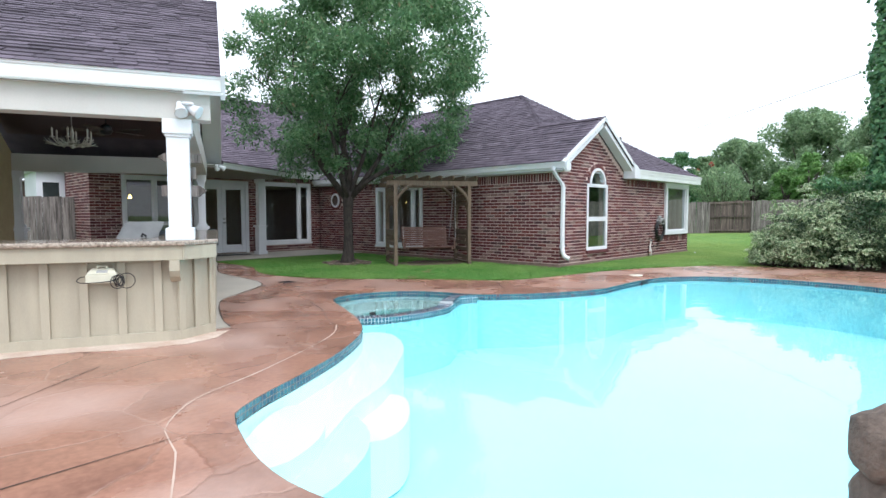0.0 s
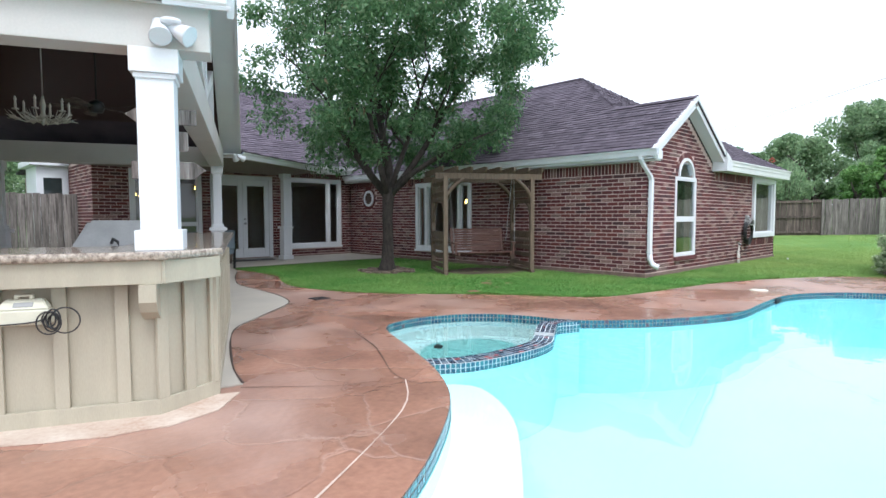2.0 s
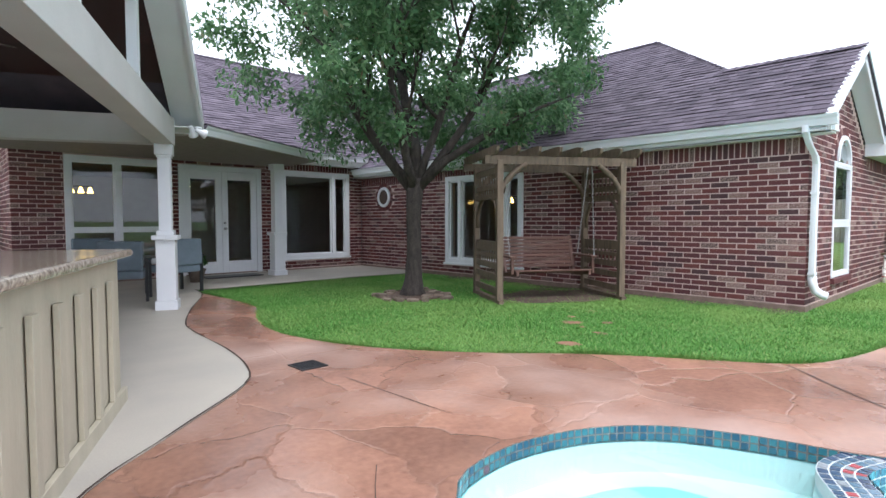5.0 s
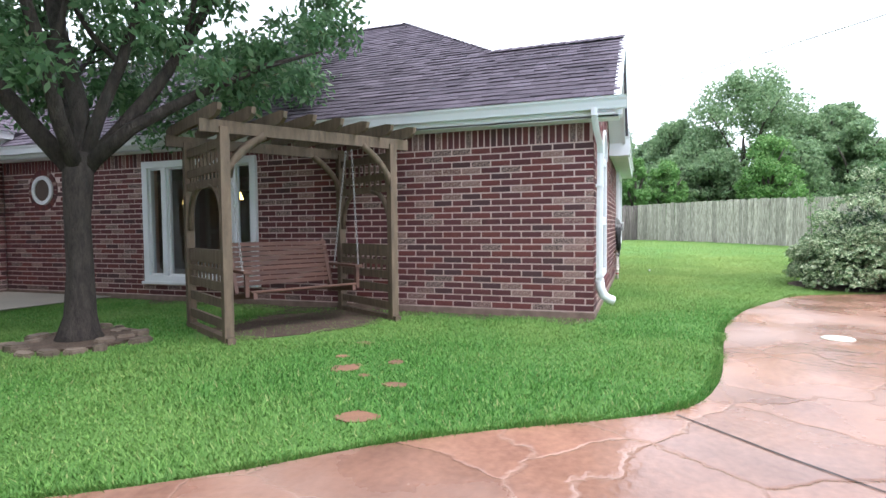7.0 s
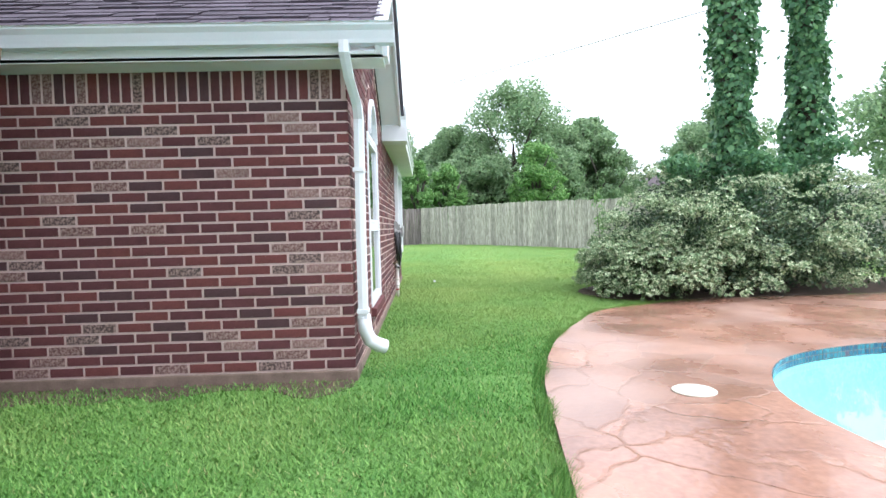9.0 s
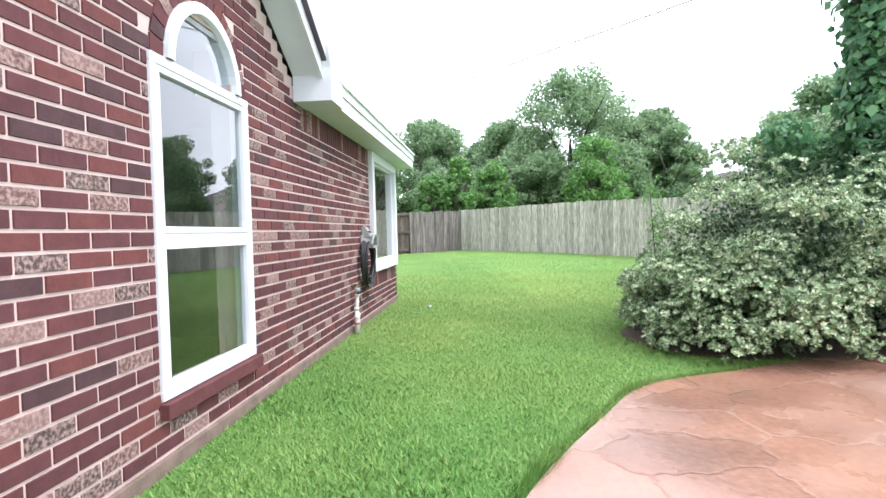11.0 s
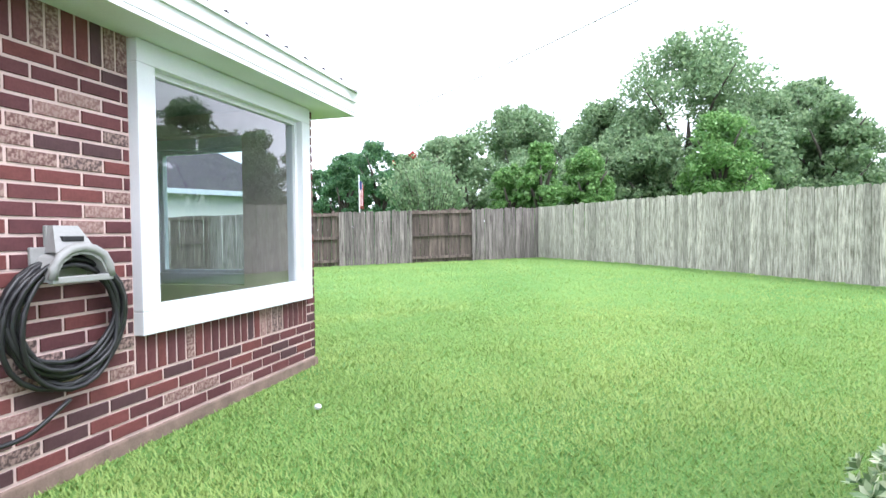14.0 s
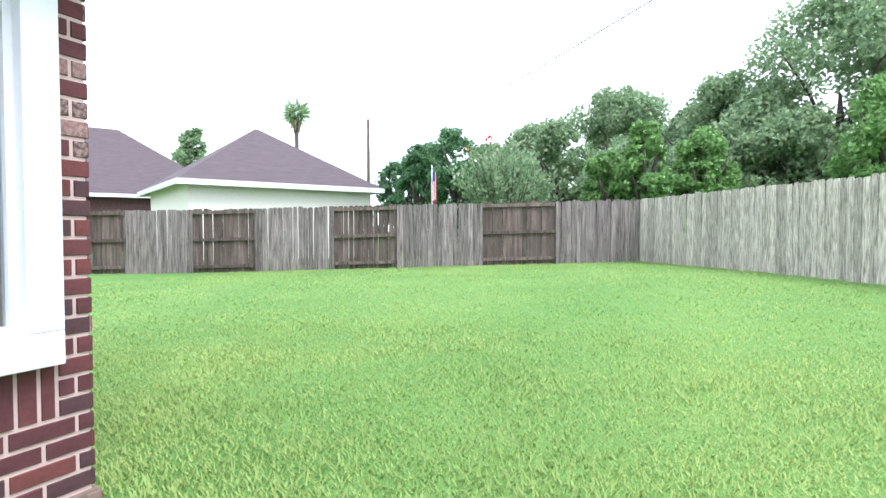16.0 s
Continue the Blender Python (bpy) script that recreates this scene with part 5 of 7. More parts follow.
def pav_roof():
    def w(u, v, z):
        return tuple(PM @ Vector((u, v, z)))
    d = tuple(PM.to_3x3() @ Vector((0, 1, 0)))
    roof_plane("roof_patio_front", "purple-brown asphalt shingle roof over the covered patio", [w(US, VS, PE), w(US, VE + 3, PE), w(UR, VE + 3, PRZ), w(UR, VS, PRZ)], d, seed=11)
    roof_plane("roof_patio_rear", "purple-brown asphalt shingle roof over the covered patio", [w(UE, VS, PE), w(UE, VE, PE), w(UR, VE, PRZ), w(UR, VS, PRZ)], d, seed=12)
    a, b = Vector(w(US - 0.02, VE + 3, PE + 0.0)), Vector(w(US - 0.02, VS - 0.03, PE + 0.0))
    g = gutter("trim_gutter", a, b, "white metal gutter along the patio roof")
    a, b = Vector(w(UE + 0.02, VS - 0.03, PE)), Vector(w(UE + 0.02, VE, PE))
    gutter("trim_gutter", a, b, "white metal gutter along the patio roof")
    # vaulted dark ceiling
    bm = bmesh.new()
    for u0, u1, sgn in ((US + 0.1, UR, 1), (UE - 0.1, UR, -1)):
        z0 = PE - 0.10 + SL * 0.1
        vs = [bm.verts.new(p) for p in ((u0, VS + 0.35, z0), (u0, LV, z0), (u1, LV, PRZ - 0.12), (u1, VS + 0.35, PRZ - 0.12))]
        bm.faces.new(vs)
    ob = tagged(part("ceiling_patio", bm, darkceil_mat), "dark stained board ceiling under the patio roof", "ceiling", kind="structure")
    ob.matrix_world = PM
    # barge boards and eave soffits
    bm = bmesh.new()
    for u0, s in ((US, 1), (UE, -1)):
        beam(bm, (u0, VS - 0.02, PE - 0.10), (UR, VS - 0.02, PRZ - 0.10), 0.04, 0.24)
        beam(bm, (u0, VS + 0.16, PE - 0.17), (UR, VS + 0.16, PRZ - 0.17), 0.36, 0.02)
    ob = tagged(part("trim_barge", bm, white_mat), "white barge board and soffit of the patio gable", "barge board", kind="structure")
    ob.matrix_world = PM
    ob = tagged(part("trim_eave_patio", boxes((US, VS, 2.40, US + 0.03, VE + 3, 2.56), (US, VS, 2.40, -0.112, VE + 3, 2.42), (UE - 0.03, VS, 2.40, UE, VE, 2.56), (LU + 0.1, VS, 2.40, UE, VE, 2.42)), soffit_mat), "white eave board and soffit", "eave", kind="structure")
    ob.matrix_world = PM
    # tan end wall with a gable top
    bm = bmesh.new()
    vs = [(0.1, 0.012), (LU, 0.012), (LU, 2.5), (UR, PRZ - 0.14), (0.1, 2.6)]
    lo = [bm.verts.new((u, LV, z)) for u, z in vs]
    hi = [bm.verts.new((u, LV + 0.16, z)) for u, z in vs]
    bm.faces.new(lo)
    bm.faces.new(hi[::-1])
    for i in range(5):
        bm.faces.new((lo[i], hi[i], hi[(i + 1) % 5], lo[(i + 1) % 5]))
    bmesh.ops.recalc_face_normals(bm, faces=bm.faces[:])
    ob = tagged(part("wall_patio", bm, tan_mat), "tan end wall of the covered patio", "wall", kind="structure")
    ob.matrix_world = PM
    # low porch roof that links patio and house
    p0, p1 = (2.10, 11.45, 2.52), (5.02, 13.35, 2.52)
    roof_plane("roof_porch", "low asphalt shingle roof over the porch", [p0, p1, (5.02, 15.0, 2.78), (0.1, 15.0, 2.86), (-0.4, 12.95, 2.62)], Vector(p1) - Vector(p0), seed=13, thick=0.05)
    gutter("trim_gutter", Vector((2.08, 11.40, 2.50)), Vector((5.08, 13.32, 2.50)), "white metal gutter along the porch roof")
    gutter("trim_gutter", Vector((5.10, 13.30, 2.50)), Vector((5.10, 14.95, 2.50)), "white metal gutter along the porch roof")
    tagged(part("ceiling_porch", prism([(2.1, 11.5), (5.0, 13.38), (5.0, 15.02), (-0.6, 15.02), (-1.8, 13.3)], 2.36, 2.40), mat("porch_ceiling", (0.24, 0.20, 0.17), (0.18, 0.15, 0.13), rough=0.7)), "painted porch ceiling", "ceiling", kind="structure")


pav_roof()


def floodlight(at, aim):
    f = pav("flood_light", "white twin-lamp outdoor flood light under the eave", "flood light", at)
    bm = bmesh.new()
    lathe(bm, [(0.055, 0.0), (0.055, 0.02), (0.02, 0.03)], 16, pose(0, 0, 0, 180))
    part("mount", bm, white_mat, f)
    for k in (-1, 1):
        bm = bmesh.new()
        m = pose(0.0, 0.06 * k, -0.07) @ look((0, 0, 0), (aim[0], aim[1] + 0.4 * k, aim[2]))
        lathe(bm, [(0.02, 0.10), (0.03, 0.09), (0.035, 0.05), (0.058, -0.03), (0.062, -0.05), (0.05, -0.045)], 16, m)
        head = part("lamp_head", bm, white_mat, f)
        bm = bmesh.new()
        tube(bm, [(0, 0, -0.01), (0, 0.04 * k, -0.04), (0, 0.06 * k, -0.06)], 0.012, 6)
        part("arm", bm, white_mat, f)


floodlight((-0.17, -0.10, 2.30), (-0.4, -0.5, -0.5))
floodlight((LU + 0.05, -0.40, 2.40), (0.4, -0.5, -0.4))


def chandelier(at):
    c = pav("chandelier", "pale branch-style chandelier with candle lamps on a chain", "chandelier", at)
    rng = random.Random(5)
    bm = bmesh.new()
    tube(bm, [(0, 0, 0.25), (0, 0, 1.5)], 0.008, 6)
    part("chain", bm, metal_mat, c)
    horn = mat("antler", (0.62, 0.58, 0.50), rough=0.6)
    bm = bmesh.new()
    lathe(bm, [(0.01, 0.25), (0.03, 0.15), (0.02, 0.05), (0.05, 0.0), (0.03, -0.06), (0.005, -0.09)], 10)
    part("hub", bm, horn, c)
    for i in range(6):
        a = i * math.pi / 3
        ca, sa = math.cos(a), math.sin(a)
        bm = bmesh.new()
        tube(bm, [(0.03 * ca, 0.03 * sa, 0), (0.14 * ca, 0.14 * sa, -0.06), (0.20 * ca, 0.20 * sa, -0.02), (0.26 * ca, 0.26 * sa, 0.06)], [0.011, 0.009, 0.008, 0.007], 6)
        arm = part("arm", bm, horn, c)
        bm = bmesh.new()
        for j in range(14):
            b = a + rng.uniform(-0.5, 0.5)
            r = rng.uniform(0.03, 0.24)
            tube(bm, [(r * ca, r * sa, -0.04), ((r + 0.06) * math.cos(b), (r + 0.06) * math.sin(b), -0.02), ((r + 0.12) * math.cos(b), (r + 0.12) * math.sin(b), 0.03 + rng.uniform(-0.06, 0.04))], [0.006, 0.005, 0.002], 5)
        tagged(part("twigs", bm, horn, c), kind="stuff")
        bm = bmesh.new()
        lathe(bm, [(0.035, 0), (0.035, 0.012), (0.013, 0.015), (0.013, 0.09), (0.011, 0.095), (0.016, 0.115), (0.004, 0.15)], 10, Matrix.Translation((0.26 * ca, 0.26 * sa, 0.06)))
        part("candle", bm, horn, arm)


chandelier((3.95, 1.69, 2.33))


def fan(at):
    f = pav("ceiling_fan", "ceiling fan with dark blades on a long rod", "ceiling fan", at, group="patio ceiling fans")
    bm = bmesh.new()
    tube(bm, [(0, 0, 0.1), (0, 0, 1.25)], 0.012, 8)
    part("rod", bm, black_mat, f)
    bm = bmesh.new()
    lathe(bm, [(0.02, 0.12), (0.09, 0.08), (0.11, 0.0), (0.08, -0.06), (0.02, -0.07)], 18)
    part("motor", bm, black_mat, f)
    for i in range(5):
        bm = bmesh.new()
        m = pose(0, 0, 0, 0, 0, 72 * i + 20) @ pose(0, 0, 0, 12)
        pts = [(0.15, -0.04), (0.60, -0.09), (0.68, -0.05), (0.68, 0.05), (0.60, 0.09), (0.15, 0.04)]
        b2 = prism(pts, -0.005, 0.005)
        bmesh.ops.transform(b2, matrix=m, verts=b2.verts[:])
        bm.free()
        part("blade", b2, wood_dark_mat, f)


fan((5.6, 1.5, 2.75))
fan((2.6, 2.6, 2.75))


def signs():
    """Weathered arrow boards fixed behind the bar column."""
    for z, tip, tail, h in ((1.80, 0.20, -0.20, 0.095), (1.47, -0.25, 0.17, 0.11)):
        k = 0.07 if tip > 0 else -0.07
        s = pav("arrow_sign", "weathered grey arrow-shaped board on the white column", "sign", (0.115, 0, z), group="arrow boards on the column")
        pts = [(tail, -h / 2), (tip - k, -h / 2), (tip, 0.005), (tip - k, h / 2), (tail, h / 2)]
        bm = prism(pts, 0.0, 0.02)
        bmesh.ops.recalc_face_normals(bm, faces=bm.faces[:])
        bmesh.ops.bevel(bm, geom=bm.edges[:], offset=0.003, segments=1, affect="EDGES")
        bmesh.ops.transform(bm, matrix=Matrix(((0, 0, 1, 0), (1, 0, 0, 0), (0, 1, 0, 0), (0, 0, 0, 1))), verts=bm.verts[:])
        bmesh.ops.recalc_face_normals(bm, faces=bm.faces[:])
        part("board", bm, wood_grey_mat, s)
    s = pav("wall_plaque", "small weathered grey board on the white column", "sign", (0.115, -0.125, 1.65), group="arrow boards on the column")
    part("board", boxes((0, -0.025, -0.06, 0.015, 0.04, 0.06), bevel=0.003), wood_grey_mat, s)


signs()


def grill(at):
    g = pav("grill", "grey outdoor grill with a raised lid behind the bar", "grill", at, turn=10)
    part("cabinet", boxes((-0.28, -0.28, 0.012, 0.28, 0.34, 0.90), bevel=0.01), metal_mat, g)
    bm = prism([(-0.06, 0.88), (0.0, 0.88), (0.13, 1.15), (0.10, 1.16)], -0.20, 0.20)
    for v in bm.verts:
        v.co.z -= (v.co.y - 1.02) * 0.55
    bmesh.ops.transform(bm, matrix=Matrix(((1, 0, 0, 0), (0, 0, 1, 0), (0, 1, 0, 0), (0, 0, 0, 1))), verts=bm.verts[:])
    bmesh.ops.recalc_face_normals(bm, faces=bm.faces[:])
    bmesh.ops.bevel(bm, geom=bm.edges[:], offset=0.02, segments=2, affect="EDGES")
    part("hood", bm, mat("hood_grey", (0.42, 0.42, 0.41), rough=0.4, bump=0.05), g, "matt pale grey raised lid")
    bm = bmesh.new()
    tube(bm, [(-0.02, -0.02, 0.99), (-0.05, -0.03, 1.02), (-0.06, -0.06, 1.0), (-0.08, -0.07, 0.93)], 0.012, 8)
    part("handle", bm, black_mat, g)


grill((0.98, 0.48, 0))


def control_box():
    g = pav("control_box", "cream timer box with a coiled black cable on the bar front", "timer box", (-0.125, 0.66, 0.66), turn=0)
    g.matrix_world = g.matrix_world @ Matrix.Scale(0.82, 4)
    shell = mat("box_plastic", (0.62, 0.60, 0.48), (0.54, 0.52, 0.41), rough=0.4, bump=0.0)
    part("body", boxes((-0.11, -0.155, -0.07, 0.0, 0.155, 0.03), bevel=0.012), shell, g)
    bm = bmesh.new()
    lo = [bm.verts.new(p) for p in ((-0.105, 0.15, 0.032), (-0.105, -0.15, 0.032), (0.0, -0.15, 0.032), (0.0, 0.15, 0.032))]
    hi = [bm.verts.new(p) for p in ((-0.045, 0.105, 0.095), (-0.045, -0.105, 0.095), (0.0, -0.105, 0.095), (0.0, 0.105, 0.095))]
    bm.faces.new(hi)
    bm.faces.new(lo[::-1])
    for k in range(4):
        bm.faces.new((lo[k], lo[(k + 1) % 4], hi[(k + 1) % 4], hi[k]))
    bmesh.ops.recalc_face_normals(bm, faces=bm.faces[:])
    bmesh.ops.bevel(bm, geom=bm.edges[:], offset=0.006, segments=2, affect="EDGES")
    part("hood", bm, shell, g)
    bm = boxes((-0.003, -0.06, -0.018, 0.003, 0.05, 0.018), bevel=0.002, m=pose(-0.080, 0.0, 0.062, 0, 44))
    part("panel", bm, grey_plastic_mat, g, "grey display panel")
    for y in (-0.04, 0.045):
        bm = bmesh.new()
        lathe(bm, [(0.016, 0), (0.016, 0.022), (0.010, 0.03)], 12, Matrix.Translation((-0.03, y, 0.094)))
        part("knob", bm, shell, g)
    part("handle", boxes((-0.045, -0.05, 0.112, -0.015, 0.055, 0.124), bevel=0.004), shell, g)
    bm = bmesh.new()
    pr = random.Random(4)
    for k in range(5):
        r, tip = 0.045 + 0.008 * pr.random() + 0.006 * k, pr.uniform(0.6, 1.0)
        c = (-0.12 - 0.008 * k, -0.17 + pr.uniform(-0.025, 0.015), -0.04 + pr.uniform(-0.02, 0.012))
        tube(bm, [(c[0], c[1] + r * tip * math.cos(a), c[2] + r * math.sin(a)) for a in np.linspace(0, 2 * math.pi, 20)], 0.005, 6)
    tube(bm, [(-0.13, -0.25 + 0.085 * math.cos(a), -0.045 + 0.085 * math.sin(a)) for a in np.linspace(0, 2 * math.pi, 26)], 0.005, 6)
    tube(bm, [(y_x, y_, z_) for y_, z_ in spline([(0.155, 0.012), (0.20, 0.005), (0.235, -0.03), (0.20, -0.055), (0.08, -0.058), (-0.06, -0.050), (-0.14, -0.03)], False, 0.02) for y_x in (-0.118,)], 0.005, 6)
    part("cable", bm, black_mat, g, "coiled black cable")


control_box()


def armchair(at, turn, label):
    c = thing("armchair", pose(*at, 0, 0, turn), label, "chair", "porch chairs")
    seat = mat("slate_cushion", (0.16, 0.20, 0.24), rough=0.9)
    part("seat", boxes((-0.28, -0.28, 0.34, 0.28, 0.28, 0.46), bevel=0.03), seat, c)
    part("backrest", boxes((-0.28, 0.20, 0.46, 0.28, 0.32, 0.88), bevel=0.03), seat, c)
    for sx in (-1, 1):
        part("armrest", boxes((sx * 0.32 - 0.03, -0.26, 0.58, sx * 0.32 + 0.03, 0.28, 0.62), bevel=0.008), black_mat, c)
        for sy in (-1, 1):
            part("leg", boxes((sx * 0.32 - 0.02, sy * 0.24 - 0.02, 0.012, sx * 0.32 + 0.02, sy * 0.24 + 0.02, 0.58)), black_mat, c)


armchair((2.05, 12.9, 0), 200, "dark metal porch chair with slate blue cushions")
armchair((1.2, 12.4, 0), 160, "dark metal porch chair with slate blue cushions")
armchair((1.1, 14.3, 0), 185, "dark metal porch chair with slate blue cushions")


def pot():
    p = thing("flower_pot", pose(2.85, 14.2, 0.012), "dark flower pot with red flowers beside the doors", "flower pot")
    bm = bmesh.new()
    lathe(bm, [(0.11, 0), (0.15, 0.20), (0.17, 0.22), (0.17, 0.25), (0.14, 0.25), (0.13, 0.2)], 18)
    part("pot", bm, rock_mat, p)
    rng = np.random.default_rng(8)
    c, u, v = leaves(rng, [(0, 0, 0.38, 0.20, 0.20, 0.16)], 350, 0.09)
    quads("foliage", c, u, v, tree_leaf, p)
    c, u, v = leaves(rng, [(0, 0, 0.40, 0.20, 0.20, 0.14)], 40, 0.05, 0.9)
    quads("flowers", c, u, v, mat("red_petal", (0.5, 0.03, 0.04), bump=0.0), p, "red flowers")["kind"] = "stuff"


pot()
tagged(part("door_mat", boxes((3.2, 14.55, 0.012, 4.35, 15.0, 0.03), bevel=0.004), black_mat), "dark door mat before the french doors", "door mat")


def pendant(at, n, label):
    p = thing("pendant_lamp", pose(*at), label, "lamp")
    part("rail", boxes((-0.30, -0.02, 0.12, 0.30, 0.02, 0.15)), black_mat, p)
    for i in range(n):
        x = -0.25 + 0.5 * i / max(n - 1, 1)
        bm = bmesh.new()
        lathe(bm, [(0.02, 0.12), (0.04, 0.06), (0.06, 0.0), (0.05, 0.0)], 12, Matrix.Translation((x, 0, 0)))
        part("shade", bm, lamp_mat, p, "glowing yellow glass shade")


pendant((1.45, 17.0, 1.75), 4, "glowing yellow lamp bar inside the house window")
pendant((3.6, 17.5, 2.0), 2, "glowing yellow lamp inside the glass doors")
pendant((8.7, 11.2, 1.55), 1, "glowing yellow lamp inside the wing window")

# side yard fence behind the covered patio
sf = thing("fence", pose(-6.0, 16.6, 0), "grey-brown weathered board fence beside the house", "fence")
bm = boxes((0, 0, 0.0, 6.1, 0.03, 1.72), (0, -0.03, 1.40, 6.1, 0.0, 1.48))
for i in range(41):
    ob = part("board", boxes((i * 0.15 + 0.003, -0.012, 0, i * 0.15 + 0.146, 0.012, 1.74 + 0.01 * (i % 3))), wood_grey_mat, sf)
bm.free()
part("rail", boxes((0, 0.012, 1.35, 6.15, 0.05, 1.44)), wood_grey_mat, sf)
# bay that stands out of the far house side
bay = thing("window_bay", pose(0.2, 18.6, 0), "white boxed bay window on the far house side", "bay window", kind="structure")
part("bay_wall", boxes((-0.7, -0.8, 0.5, 0.0, 0.8, 2.5), bevel=0.01), white_mat, bay)
part("bay_roof", boxes((-0.85, -0.95, 2.5, 0.0, 0.95, 2.66), bevel=0.02), white_mat, bay)
part("pane", boxes((-0.55, -0.806, 1.0, -0.15, -0.802, 2.2)), mat("dark_pane", (0.03, 0.04, 0.04), rough=0.05, bump=0.0), bay)

# ---- fences ----
FC = Vector((30.9, 5.05))


def fence(name, label, start, d, length, material, height, railed=(), seed=1, face=1):
    rng = random.Random(seed)
    f = thing(name, Matrix.Identity(4), label, "fence")
    d = Vector(d).normalized()
    n = Vector((-d.y, d.x)) * face
    ang = math.degrees(math.atan2(d.y, d.x))
    shapes = []
    for k in range(6):
        w, h = 0.136 + rng.uniform(-0.006, 0.004), height + rng.uniform(-0.03, 0.02)
        shapes.append((w, mesh_from("board", [(x, y, z) for y in (-0.009, 0.009) for x, z in ((-w / 2, 0.02), (w / 2, 0.02), (w / 2, h - 0.035), (w / 2 - 0.03, h), (-w / 2 + 0.03, h), (-w / 2, h - 0.035))], [(0, 1, 2, 3, 4, 5), (11, 10, 9, 8, 7, 6)] + [(i, i + 6, (i + 1) % 6 + 6, (i + 1) % 6) for i in range(6)], material)))
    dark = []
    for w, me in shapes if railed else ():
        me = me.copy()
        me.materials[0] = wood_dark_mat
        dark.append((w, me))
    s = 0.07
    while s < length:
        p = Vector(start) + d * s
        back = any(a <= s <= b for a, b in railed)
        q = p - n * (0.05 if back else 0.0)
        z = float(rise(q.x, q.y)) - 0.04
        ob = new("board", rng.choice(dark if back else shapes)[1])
        ob.parent = f
        ob.matrix_world = pose(q.x, q.y, z + rng.uniform(-0.012, 0.012), rng.uniform(-0.5, 0.5), rng.uniform(-0.6, 0.6), ang + rng.uniform(-1.2, 1.2))
        s += 0.1405
    for a, b in railed:
        for h in (0.14, height * 0.5, height - 0.14):
            bm = bmesh.new()
            p, q = Vector(start) + d * (a + 0.04), Vector(start) + d * (b - 0.04)
            beam(bm, (p.x, p.y, rise(p.x, p.y) + h), (q.x, q.y, rise(q.x, q.y) + h), 0.045, 0.09, bevel=0.004)
            part("rail", bm, wood_dark_mat, f)
        for e in (a, b):
            p = Vector(start) + d * e
            z = float(rise(p.x, p.y))
            part("post", boxes((-0.045, -0.045, z - 0.1, 0.045, 0.045, z + height - 0.06), m=pose(p.x, p.y, 0, 0, 0, ang)), material, f)
    return f


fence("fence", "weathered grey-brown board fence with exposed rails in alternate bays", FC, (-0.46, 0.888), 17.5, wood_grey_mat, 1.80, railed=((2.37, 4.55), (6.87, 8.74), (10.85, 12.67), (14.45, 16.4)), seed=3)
fence("fence", "pale lichen-grey weathered board fence along the yard", FC, (-0.79, -0.613), 22.0, wood_pale_mat, 1.80, seed=4, face=-1)


# ---- trees and shrubs ----
def limb(bm, rng, p, d, length, r, depth, tips, bend=0.25):
    pts, rad = [p], [r]
    q, dirn = Vector(p), Vector(d).normalized()
    n = 5
    for i in range(n):
        dirn = (dirn + Vector((rng.uniform(-bend, bend), rng.uniform(-bend, bend), rng.uniform(-0.05, 0.18)))).normalized()
        q = q + dirn * (length / n)
        pts.append(q.copy())
        rad.append(r * (1 - 0.62 * (i + 1) / n))
        if depth and i >= 1:
            side = Vector((rng.uniform(-1, 1), rng.uniform(-1, 1), rng.uniform(-0.1, 0.7))).normalized()
            limb(bm, rng, q.copy(), (dirn + side * 1.1), length * rng.uniform(0.40, 0.6), rad[-1] * 0.6, depth - 1, tips, bend)
    tube(bm, pts, rad, 8 if depth > 1 else 5)
    tips.append(q.copy())


